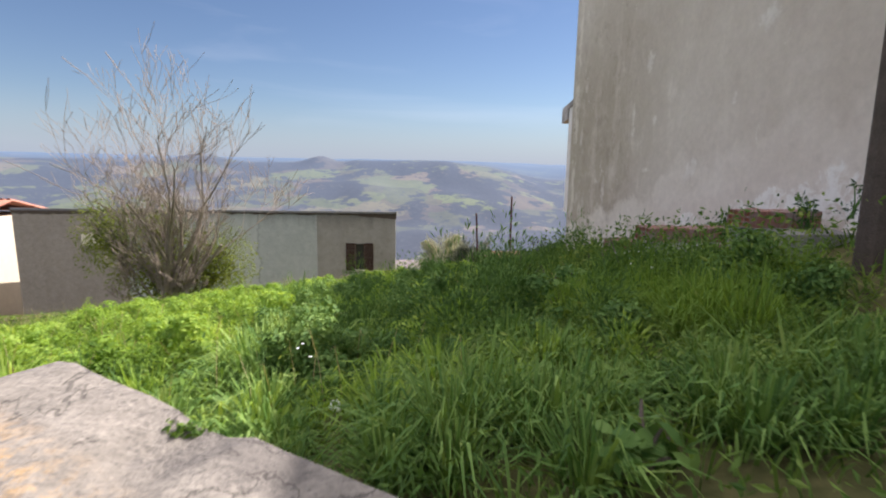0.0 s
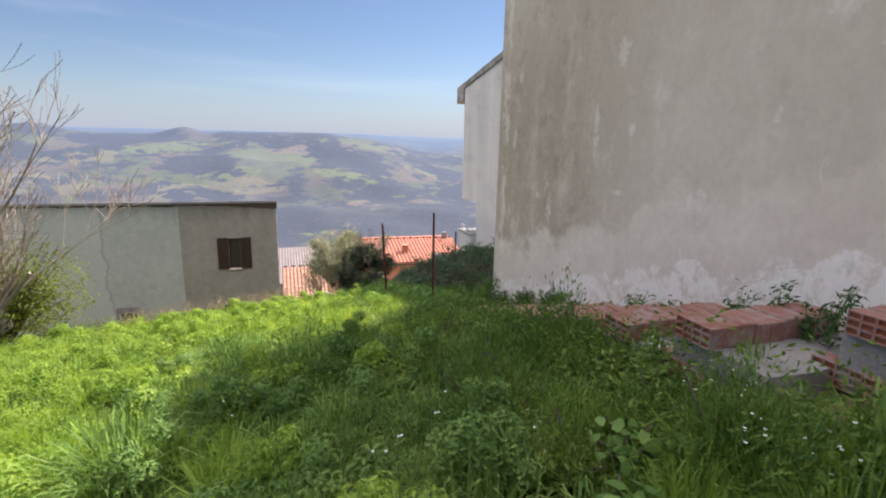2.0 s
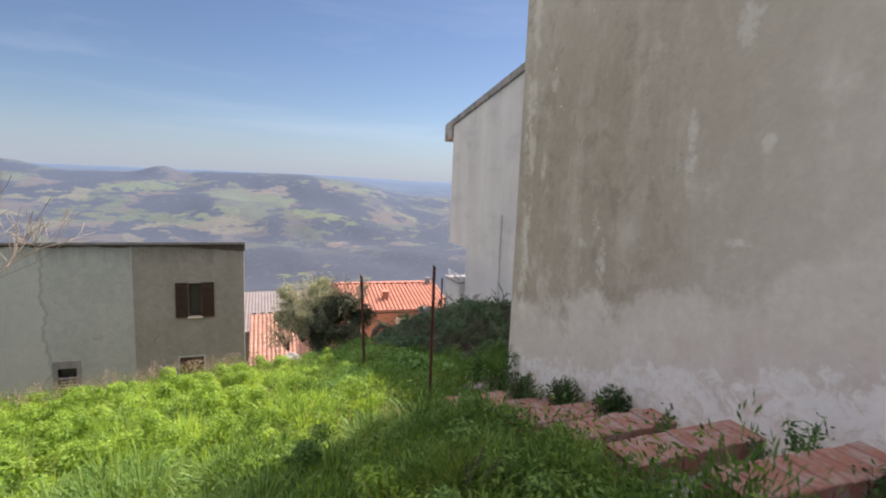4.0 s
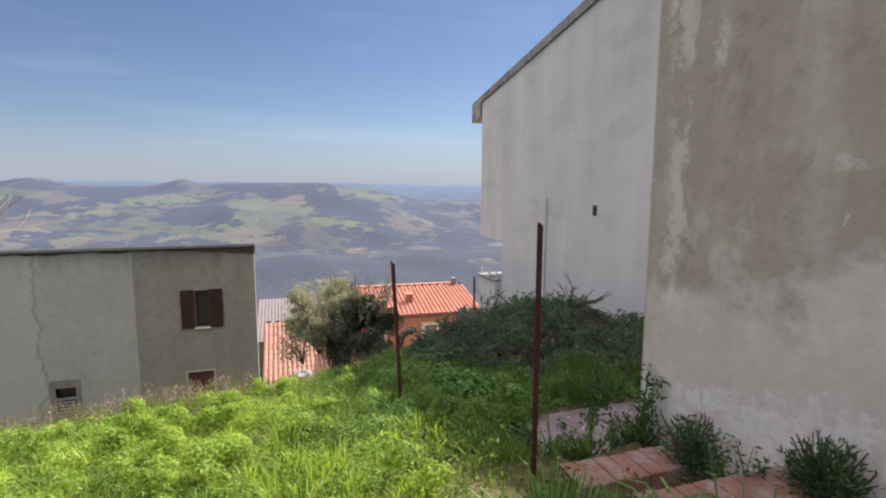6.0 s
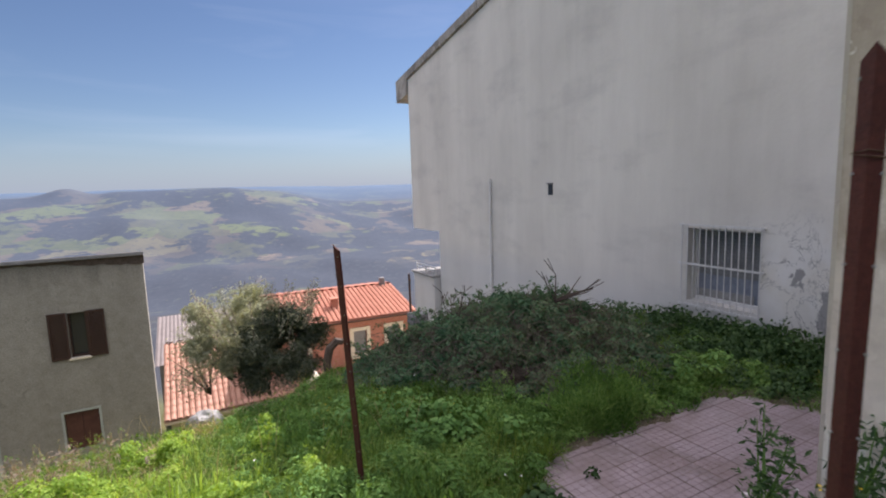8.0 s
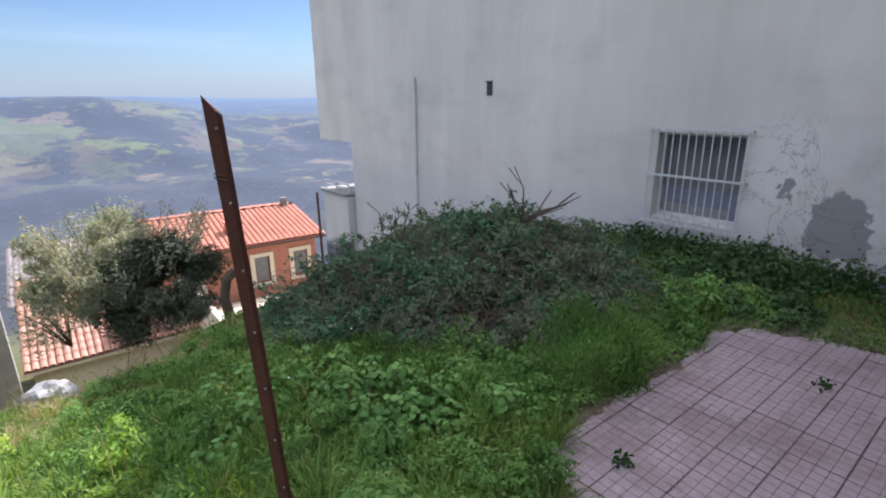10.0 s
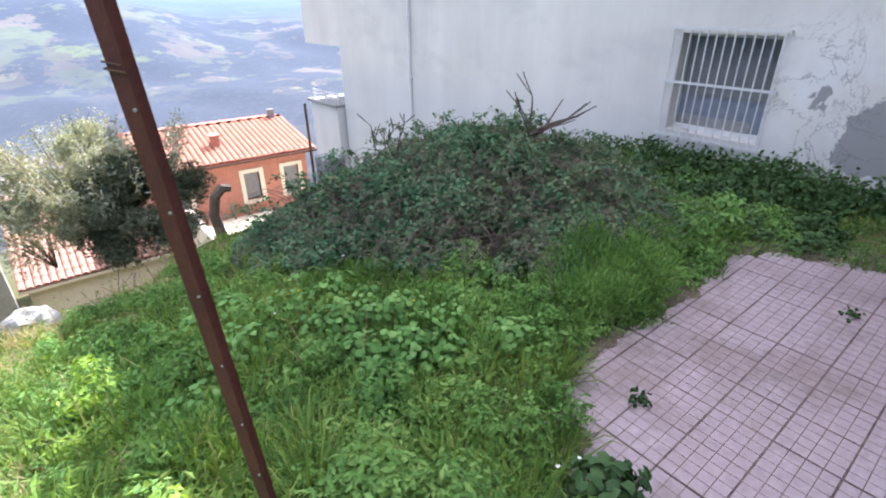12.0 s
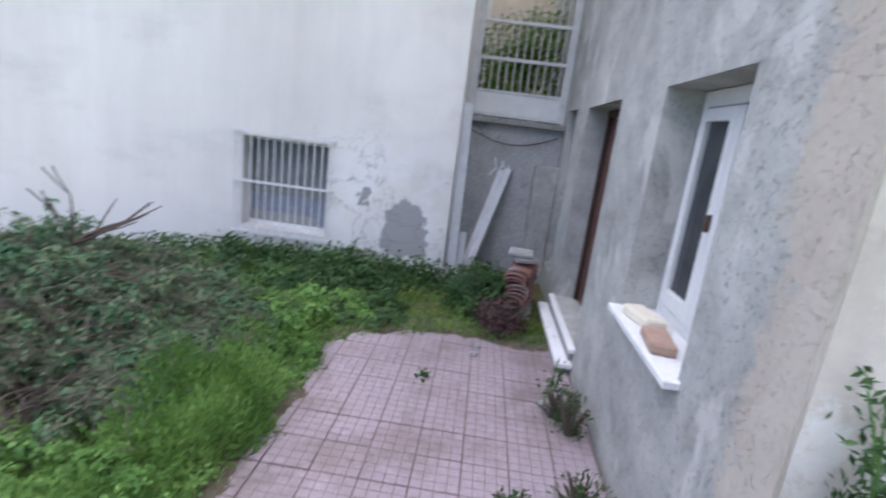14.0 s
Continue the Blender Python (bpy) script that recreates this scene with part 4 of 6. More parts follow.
def tile_stack():
    """Roof tiles stacked beside the door, with slabs on top."""
    t = root("roof_tile_stack", (7.05, 9.55, 0.0), "stack of curved orange clay roof tiles in weeds", "roof tiles")
    for i in range(9):
        bm = bmesh.new()
        ring0, ring1 = [], []
        for k in range(9):
            a = math.pi * k / 8
            for ring, y, r in ((ring0, -0.2, 0.11), (ring1, 0.2, 0.085)):
                ring.append((bm.verts.new((r * math.cos(a), y, 0.5 * r * math.sin(a))), bm.verts.new((0.86 * r * math.cos(a), y, 0.5 * r * math.sin(a) - 0.012))))
        for k in range(8):
            for f in ((ring0[k][0], ring0[k + 1][0], ring1[k + 1][0], ring1[k][0]), (ring0[k][1], ring1[k][1], ring1[k + 1][1], ring0[k + 1][1]), (ring0[k][0], ring0[k][1], ring0[k + 1][1], ring0[k + 1][0]), (ring1[k][0], ring1[k + 1][0], ring1[k + 1][1], ring1[k][1])):
                bm.faces.new(f)
        bm.faces.new((ring0[0][0], ring1[0][0], ring1[0][1], ring0[0][1]))
        bm.faces.new((ring0[8][0], ring0[8][1], ring1[8][1], ring1[8][0]))
        ob = part("tile", bm, M["clay"], t)
        ob.location = (random.uniform(-0.02, 0.02) - 0.02, random.uniform(-0.02, 0.02), 0.14 + i * 0.042)
        ob.rotation_euler = (0, 0, radians(78 + random.uniform(-5, 5)))
        ob.scale = (1.45, 1.2, 1.4)
    part("base_block", boxes(((-0.18, -0.16, -0.05), (0.16, 0.16, 0.13)), bevel=0.015), M["mortar"], t)
    for i, z in enumerate((0.585, 0.635)):
        ob = part("slab", boxes(((-0.15, -0.13, 0), (0.15, 0.13, 0.045)), bevel=0.01), M["concrete"], t)
        ob.location, ob.rotation_euler = (0.02 * i, 0.03 * i, z), (0, 0, 0.3 - 0.4 * i)


tile_stack()


# ---- steps of hollow bricks down along the wall ----
def hollow_brick_mesh(width):
    """A hollow clay brick lying flat, shallow cells with darkened backs at its end."""
    bm = bmesh.new()
    L, H = 0.25, 0.125
    box(bm, (0.004, -L / 2, -H), (width, L / 2, -0.004))
    cols, rows, rim = 4, 3, 0.012
    ys = [-L / 2 + i * L / cols for i in range(cols + 1)]
    zs = [-H + j * (H - 0.004) / rows for j in range(rows + 1)]
    for y in ys:
        box(bm, (-0.008, max(-L / 2, y - rim / 2), -H), (0.0035, min(L / 2, y + rim / 2), -0.004))
    for z in zs:
        for i in range(cols):
            box(bm, (-0.008, ys[i] + rim / 2 + 0.0005, max(-H, z - rim / 2)), (0.0035, ys[i + 1] - rim / 2 - 0.0005, min(-0.004, z + rim / 2)))
    me = bpy.data.meshes.new("hollow_brick")
    bm.to_mesh(me)
    bm.free()
    me.materials.append(M["clay"])
    me.materials.append(M["clay_hole"])
    # darker clay on the cell backs paints in the shade of deep holes
    for p in me.polygons:
        c = p.center
        if p.normal.x < -0.9 and abs(c.x - 0.004) < 1e-4:
            p.material_index = 1
    return me


def plain_brick_mesh(width):
    bm = boxes(((0.003, -0.125, -0.125), (width - 0.003, 0.125, 0.0)), bevel=0.006)
    me = bpy.data.meshes.new("clay_brick")
    bm.to_mesh(me)
    bm.free()
    me.materials.append(M["clay"])
    return me


def make_steps():
    end_me, mid_me = hollow_brick_mesh(0.108), plain_brick_mesh(0.108)
    for k in range(-2, 7):
        y, z = 4.78 + 0.628 * k, 2.25 - 0.205 * k
        x0 = 2.06 + random.uniform(-0.04, 0.05) + (0.42 if k == -2 else 0)
        n = 9 if k > -2 else 5
        t = root("step", (x0, y, z), "rough step of orange hollow clay bricks on grey mortar", "step", "steps along the wall")
        # the mortar tread, uneven at its edges
        bm = bmesh.new()
        made = box(bm, (0.03, -0.46, -0.42), (3.1 - x0, 0.15, -0.128))
        bmesh.ops.subdivide_edges(bm, edges=bm.edges[:], cuts=6, use_grid_fill=True)
        for p in bm.verts:
            q = p.co + Vector((0, y, 0))
            p.co += 0.022 * noise.noise_vector(q * 4.3) * (1 if p.co.x < 0.98 else 0)
        part("tread", bm, M["mortar"], t, "grey mortar bed")
        turn = random.uniform(-0.05, 0.05)
        for i in range(n):
            ob = part_mesh("brick", end_me if i == 0 else mid_me, None, t)
            ob.location = (i * 0.108, turn * i * 0.1 + random.uniform(-0.006, 0.006), random.uniform(-0.006, 0.004))
            ob.rotation_euler = (random.uniform(-0.015, 0.015), 0, random.uniform(-0.015, 0.015))
        if k in (-2, -1, 0, 1, 2, 3):
            for i in range(3):
                ob = part_mesh("brick", end_me, None, t)
                ob.location = (-0.03 + 0.02 * i, -0.37 + i * 0.255, -0.285 + random.uniform(-0.01, 0.01))
                ob.rotation_euler = (0, 0, random.uniform(-0.06, 0.06))


make_steps()


# ---- iron posts ----
def angle_post(name, foot, top, label, wide=0.045):
    """An angle iron with a cut, pointed tip and punched holes."""
    t = root(name, foot, label, "post", "old fence posts")
    d = Vector(top) - Vector(foot)
    ln = d.length
    bm = bmesh.new()
    ring = [(-wide, -wide), (wide, -wide), (wide, -wide + 0.012), (-wide + 0.012, -wide + 0.012), (-wide + 0.012, wide), (-wide, wide)]
    a = [bm.verts.new((x, y, -0.35)) for x, y in ring]
    b = [bm.verts.new((x, y, ln - 0.02 - 0.9 * (x + wide) - 0.9 * (y + wide))) for x, y in ring]
    bm.faces.new(a[::-1])
    bm.faces.new(b)
    for i in range(6):
        j = (i + 1) % 6
        bm.faces.new((a[i], a[j], b[j], b[i]))
    bmesh.ops.recalc_face_normals(bm, faces=bm.faces[:])
    m = part("angle_iron", bm, M["rust"], t)
    for i in range(9):
        z = 0.16 + i * ln / 9.5
        for p, ax in (((0.012, -wide - 0.0015, z), "Y"), ((-wide - 0.0015, 0.012, z), "X")):
            bm = bmesh.new()
            bmesh.ops.create_cone(bm, cap_ends=True, segments=8, radius1=0.0027, radius2=0.0027, depth=0.003)
            ob = part("hole", bm, M["concrete"], m)
            ob.location = p
            ob.rotation_euler = (radians(90), 0, 0) if ax == "Y" else (0, radians(90), 0)
    bm = bmesh.new()
    z, q = ln - 0.2, wide + 0.003
    tube(bm, [(q, -q, z - 0.004), (-q, -q, z), (-q, q, z + 0.004), (-q, -q, z + 0.01), (q * 0.7, -q, z + 0.006)], 0.0016, 4)
    part("wire", bm, M["rust_dark"], t)
    t.rotation_mode = "QUATERNION"
    t.rotation_quaternion = d.to_track_quat("Z", "Y")
    return t


angle_post("fence_post", (1.86, 8.58, 1.0), (1.85, 8.56, 2.48), "rusty red angle iron post with punched holes", 0.0145)
angle_post("fence_post", (1.65, 10.855, 0.4), (1.562, 10.81, 1.98), "rusty red angle iron post leaning in grass", 0.019)


# ---- coping of the road wall ----
def road_wall():
    bm = bmesh.new()
    d = Vector((0.83, -0.56, 0)).normalized()
    nrm = Vector((d.y, -d.x, 0))
    start = Vector((-1.34, 1.86, 0))
    cuts_l, cuts_w = 40, 8
    def at(i, j, z):
        s, w = i / cuts_l * 4.6, j / cuts_w * 0.56
        p = start + d * s + nrm * w
        off = 0.03 * noise.noise_vector(p * 2.3 + Vector((0, 0, z * 2)))
        notch = -0.03 * max(0, noise.noise(p * 5.0)) - 0.035 * (1 if 0.86 < s < 1.06 and j < 6 else 0)
        rnd = -0.07 * max(0.0, 1 - s / 0.25) ** 2
        return p + off + Vector((0, 0, z + (notch + rnd if z > 2 else 0)))
    top = [[bm.verts.new(at(i, j, 2.245)) for j in range(cuts_w + 1)] for i in range(cuts_l + 1)]
    low = [[bm.verts.new(at(i, j, 1.2)) for j in range(cuts_w + 1)] for i in range(cuts_l + 1)]
    for i in range(cuts_l):
        for j in range(cuts_w):
            bm.faces.new((top[i][j], top[i + 1][j], top[i + 1][j + 1], top[i][j + 1]))
        for j in (0, cuts_w):
            bm.faces.new((top[i][j], low[i][j], low[i + 1][j], top[i + 1][j]))
    for i in (0, cuts_l):
        for j in range(cuts_w):
            bm.faces.new((top[i][j], top[i][j + 1], low[i][j + 1], low[i][j]))
    bmesh.ops.recalc_face_normals(bm, faces=bm.faces[:])
    tagged(part("wall_road", bm, M["cap"]), "low cement wall with bleached lichen-spotted top", "wall", kind="structure")


road_wall()
bm = bmesh.new()
tube(bm, [(2.56, 2.5, 1.9), (2.54, 2.52, 4.0), (2.5, 2.56, 7.2)], [0.075, 0.07, 0.06], 10)
up = root("utility_pole", (0, 0, 0), "dark weathered utility pole beside the stained wall", "pole")
part("shaft", bm, M["bark_dark"], up)
bm = bmesh.new()
tube(bm, [(2.53, 2.53, 4.55), (2.38, 2.66, 4.54)], 0.012, 5)
part("bracket", bm, M["rust_dark"], up)
bm = bmesh.new()
tube(bm, [(3.05, 9.2, 5.99), (2.3, 8.8, 6.02), (1.0, 8.0, 6.22), (-6.0, 5.0, 8.0)], 0.012, 5)
tagged(part("cable", bm, M["rust_dark"]), "thin overhead cable fixed to the house corner", "cable")


# ---- houses down the slope ----
def tile_roof(bm, p0, along, up, n_along, n_up, w=0.2):
    """Rows of half-round roof tiles laid on a slope."""
    along, up = Vector(along), Vector(up)
    nrm = along.cross(up).normalized()
    da, du = along / n_along, up / n_up
    for i in range(n_along):
        for j in range(n_up):
            base = Vector(p0) + da * i + du * j
            lift = nrm * 0.02
            r0, r1 = [], []
            for k in range(5):
                a = math.pi * k / 4
                off = da * (0.5 - 0.46 * math.cos(a)) + nrm * (0.35 * da.length * math.sin(a))
                r0.append(bm.verts.new(base + off + lift * 2))
                r1.append(bm.verts.new(base + du * 1.08 + off * 0.96 + lift))
            for k in range(4):
                bm.faces.new((r0[k], r0[k + 1], r1[k + 1], r1[k]))
    a = [bm.verts.new(Vector(p0) + q) for q in (Vector(), along, along + up, up)]
    bm.faces.new(a)


def lower_house():
    t = root("tiled_house", (-0.45, 28.0, -9.5), "low house with pale orange curved roof tiles", "house")
    part("wall", boxes(((0.2, 0.3, -3), (5.8, 9.0, 3.45)), bevel=0.01), M["cream"], t)
    bm = bmesh.new()
    tile_roof(bm, (0, 0, 3.6), (6.2, 0, 0), (0, 4.6, 1.6), 30, 13)
    part("roof", bm, M["roof_pale"], t)
    bm = bmesh.new()
    tile_roof(bm, (6.2, 9.2, 3.6), (-6.2, 0, 0), (0, -4.6, 1.6), 15, 6)
    part("back_roof", bm, M["roof_pale"], t)
    part("eave_board", boxes(((0, 0.02, 3.46), (6.2, 0.26, 3.56))), M["cream"], t)
    t2 = root("grey_roofed_shed", (-1.0, 37.5, -13.6), "shed with a pale grey corrugated roof", "shed")
    part("wall", boxes(((0, 0, -3), (6.0, 6.0, 7.0))), M["concrete"], t2)
    bm = bmesh.new()
    n = 60
    for i in range(n):
        z0, z1 = 0.04 * (i % 2), 0.04 * ((i + 1) % 2)
        a = [bm.verts.new(p) for p in ((-0.2 + i * 6.4 / n, -0.3, 7.02 + z0), (-0.2 + (i + 1) * 6.4 / n, -0.3, 7.02 + z1), (-0.2 + (i + 1) * 6.4 / n, 6.3, 8.2 + z1), (-0.2 + i * 6.4 / n, 6.3, 8.2 + z0))]
        bm.faces.new(a)
    part("roof", bm, speckled("pinkish_grey_sheet", (0.15, 0.13, 0.125), (0.23, 0.2, 0.19), 0.8), t2)


lower_house()


def red_house():
    t = root("red_house", (4.0, 29.5, -9.2), "red-brown house with cream window surrounds and orange roof", "house")
    L, D, H = 5.75, 6.5, 5.72
    t.rotation_euler = (0, 0, radians(-3))
    holes = [(0.5, 1.1, 4.0, 5.1), (3.15, 3.75, 4.0, 5.1), (4.75, 5.35, 4.0, 5.1), (0.6, 1.2, 1.2, 2.5), (3.1, 3.8, 1.2, 2.5)]
    bm = bmesh.new()
    wall_panel(bm, "x", 0, 0.3, 0, L, -3, H, holes)
    part("wall", bm, M["red_wall"], t)
    part("side_wall", boxes(((L - 0.3, 0.304, -3), (L, D, H)), ((0, 0.304, -3), (0.3, D, H))), M["red_wall"], t)
    part("back_wall", boxes(((0.304, D - 0.3, -3), (L - 0.304, D, H))), M["red_wall"], t)
    part("belt", boxes(((-0.03, -0.05, 3.15), (L + 0.03, -0.003, 3.4)), bevel=0.01), M["surround"], t, "cream string course")
    for x0, x1, z0, z1 in holes:
        w = part("window", boxes(((x0 - 0.17, -0.05, z0 - 0.15), (x0 - 0.002, 0.02, z1 + 0.16)), ((x1 + 0.002, -0.05, z0 - 0.15), (x1 + 0.17, 0.02, z1 + 0.16)), ((x0, -0.05, z1 + 0.002), (x1, 0.02, z1 + 0.16)), ((x0, -0.06, z0 - 0.15), (x1, 0.02, z0 - 0.002)), bevel=0.008), M["surround"], t)
        part("shutter", boxes(((x0 + 0.02, 0.1, z0 + 0.02), (x1 - 0.02, 0.13, z1 - 0.02)), bevel=0.008), M["blind"], w)
        part("pane", boxes(((x0, 0.16, z0), (x1, 0.18, z1))), M["pane"], w)
    bm = bmesh.new()
    tile_roof(bm, (-0.35, -0.4, H), (L + 0.7, 0, 0), (0, D / 2 + 0.4, 0.66), 30, 12)
    r = part("roof", bm, M["roof"], t)
    bm = bmesh.new()
    tile_roof(bm, (L + 0.35, D + 0.4, H), (-L - 0.7, 0, 0), (0, -D / 2 - 0.4, 0.66), 15, 6)
    part("back_roof", bm, M["roof"], t)
    bm = bmesh.new()
    for x in (0.0, L):
        bm.faces.new([bm.verts.new(p) for p in ((x, 0, H), (x, D, H), (x, D / 2, H + 0.56))])
    part("gable", bm, M["red_wall"], t)
    part("gutter", boxes(((-0.35, -0.5, H - 0.08), (L + 0.35, -0.41, H - 0.005)), bevel=0.01), M["rust_dark"], t)
    c = part("chimney", boxes(((2.45, 1.0, H + 0.1), (2.75, 1.3, H + 0.72)), bevel=0.01), M["red_wall"], t)
    part("cap", boxes(((2.37, 0.92, H + 0.724), (2.83, 1.38, H + 0.79)), bevel=0.01), M["roof"], c)
    c = part("chimney", boxes(((5.45, 3.1, H + 0.5), (5.7, 3.35, H + 1.1)), bevel=0.01), M["concrete_dark"], t)
    # pale terrace next to it
    t2 = root("terrace", (6.2, 25.6, -6.3), "pale concrete terrace with a low parapet", "terrace")
    part("slab", boxes(((-1.6, -1.0, -4), (4.0, 2.6, 0.9)), bevel=0.02), M["cream"], t2)
    part("parapet", boxes(((-1.6, -1.0, 0.904), (4.0, -0.8, 1.7)), ((-1.6, -0.79, 0.904), (-1.4, 2.6, 1.7)), bevel=0.02), M["surround"], t2)


red_house()


def house_details():
    """Shutters, sill and frames of the flat-roofed house."""
    def opening(name, x0, x1, z0, z1, label, shutters=0.0, mat="shutter"):
        t = root(name, (-0.55, 27.6, -6.0), label, "window", kind="structure")
        part("pane", boxes(((x0, 0.2, z0), (x1, 0.22, z1))), M["pane"], t)
        part("frame", boxes(((x0, 0.12, z0), (x0 + 0.05, 0.19, z1)), ((x1 - 0.05, 0.12, z0), (x1, 0.19, z1)), ((x0 + 0.05, 0.12, z1 - 0.05), (x1 - 0.05, 0.19, z1)), ((x0 + 0.05, 0.12, z0), (x1 - 0.05, 0.19, z0 + 0.05))), M[mat], t)
        if shutters:
            for a in (x0 - shutters - 0.01, x1 + 0.01):
                sh = part("shutter", boxes(((a, -0.06, z0 - 0.03), (a + 0.06, -0.015, z1 + 0.03)), ((a + shutters - 0.06, -0.06, z0 - 0.03), (a + shutters, -0.015, z1 + 0.03)), ((a + 0.06, -0.06, z1 - 0.04), (a + shutters - 0.06, -0.015, z1 + 0.03)), ((a + 0.06, -0.06, z0 - 0.03), (a + shutters - 0.06, -0.015, z0 + 0.05))), M["shutter"], t, "dark brown louvred shutter")
                part("louvre", boxes(*[((a + 0.06, -0.05, z), (a + shutters - 0.06, -0.02, z + 0.035)) for z in np.arange(z0 + 0.06, z1 - 0.06, 0.05)]), M["shutter"], sh)
        return t
    t = opening("window_2", -2.25, -1.75, 3.12, 4.6, "dark window with open brown louvred shutters", 0.5)
    part("sill", boxes(((-2.3, -0.08, 3.05), (-1.7, 0.1, 3.11)), bevel=0.005), M["surround"], t)
    t = opening("window_3", -2.65, -1.7, 0.0, 1.28, "dark brown lower window in a pale surround")
    part("surround", boxes(((-2.72, -0.03, 0.0), (-2.652, 0.0, 1.35)), ((-1.698, -0.03, 0.0), (-1.63, 0.0, 1.35)), ((-2.652, -0.03, 1.283), (-1.698, 0.0, 1.35))), M["left_light"], t)
    for a, b in ((-2.64, -2.18), (-2.17, -1.71)):
        part("shutter", boxes(((a, 0.06, 0.02), (b, 0.1, 1.26)), bevel=0.006), M["door"], t)
    t = opening("window_4", -7.3, -6.3, -0.1, 1.48, "small grated window patched with grey boards", 0.0, "concrete")
    for i in range(5):
        part("slat", boxes(((-7.12, 0.06, 0.02 + i * 0.13), (-6.48, 0.1, 0.09 + i * 0.13))), M["concrete"], t)
    part("board", boxes(((-7.3, -0.02, 1.16), (-6.3, 0.05, 1.48)), ((-7.3, -0.02, -0.1), (-7.13, 0.05, 1.155)), ((-6.47, -0.02, -0.1), (-6.3, 0.05, 1.155)), ((-7.125, 0.0, 0.68), (-6.475, 0.05, 0.78)), bevel=0.008), M["mortar"], t, "grey boards round a small opening")
    part("sill", boxes(((-7.36, -0.08, -0.19), (-6.24, 0.05, -0.104)), bevel=0.008), M["left_light"], t)
    t = root("cream_house", (-29.6, 29.0, -7.0), "sunlit cream house with an orange tiled roof", "house")
    part("wall", boxes(((0, 0, -3), (5.6, 6, 6.5)), bevel=0.01), M["cream"], t)
    bm = bmesh.new()
    tile_roof(bm, (-0.2, -0.3, 6.52), (6.0, 0, 0), (0, 3.3, 0.9), 30, 10)
    tile_roof(bm, (5.8, 6.3, 6.52), (-6.0, 0, 0), (0, -3.3, 0.9), 15, 5)
    part("roof", bm, M["roof"], t)
    part("lower_wall", boxes(((1.0, -2.0, -3), (6.4, -0.01, 4.6)), bevel=0.01), M["left_old"], t)
    ob = tagged(part("wall_beam", boxes(((-17.0, 27.1, -1.5), (-15.6, 27.44, -0.9)), bevel=0.02), M["surround"]), "small pale ledge on an old rendered wall", "ledge", kind="structure")


house_details()


# ---- plants ----
RNG = np.random.default_rng(7)


def leaf_cloud(name, centres, size, mat, parent=None, label="", aspect=0.45, up=0.35, jitter=0.5, face=None, axis=None, loose=0.5):
    """Many small pointed leaves, folded a little, at the given places. face: the ways that the leaves face; axis: the ways that they point."""
    n = len(centres)
    o = RNG.normal(size=(n, 3))
    if face is not None:
        nr = face + loose * RNG.normal(size=(n, 3))
        nr /= np.linalg.norm(nr, axis=1)[:, None]
        d = np.cross(nr, o)
        d /= np.linalg.norm(d, axis=1)[:, None]
        s = np.cross(nr, d)
    else:
        d = RNG.normal(size=(n, 3))
        if axis is not None:
            d = axis + loose * d
        else:
            d[:, 2] = d[:, 2] * 0.6 + up
        d /= np.linalg.norm(d, axis=1)[:, None]
        s = np.cross(d, o)
        s /= np.linalg.norm(s, axis=1)[:, None]
        nr = np.cross(d, s)
    ln = size * (1 - jitter / 2 + jitter * RNG.random(n))[:, None]
    tip, base = centres + d * ln * 0.5, centres - d * ln * 0.5
    if aspect > 0.5:
        q0, q1 = centres - d * ln * 0.2 + nr * ln * 0.06, centres + d * ln * 0.22 + nr * ln * 0.08
        w0, w1 = s * ln * aspect * 0.5, s * ln * aspect * 0.38
        V = np.stack([base, q0 + w0, q1 + w1, tip, q1 - w1, q0 - w0], 1).reshape(-1, 3)
        i = np.arange(n)[:, None] * 6
        F = np.concatenate([i + np.array([[0, 1, 5]]), i + np.array([[1, 2, 5]]), i + np.array([[2, 4, 5]]), i + np.array([[2, 3, 4]])], 1).reshape(-1, 3)
    else:
        mid = centres + nr * ln * 0.08
        a, b = mid + s * ln * aspect * 0.5, mid - s * ln * aspect * 0.5
        V = np.stack([base, a, tip, b], 1).reshape(-1, 3)
        i = np.arange(n)[:, None] * 4
        F = np.concatenate([i + np.array([[0, 1, 2]]), i + np.array([[0, 2, 3]])], 1).reshape(-1, 3)
    return part_mesh(name, mesh_of(name, V, F), mat, parent, label)


def lobes(centres, radii, per, squash=0.8, depth=0.45):
    """Points in the outer shell of many round lobes, and the way out at each."""
    n = len(centres)
    m = np.maximum(6, (per * (radii / radii.mean()) ** 2).astype(int))
    i = np.repeat(np.arange(n), m)
    d = RNG.normal(size=(len(i), 3))
    d[:, 2] += 0.25
    d /= np.linalg.norm(d, axis=1)[:, None]
    r = radii[i] * (1 - depth * RNG.random(len(i)) ** 1.5)
    return centres[i] + d * r[:, None] * np.array([1, 1, squash]), d


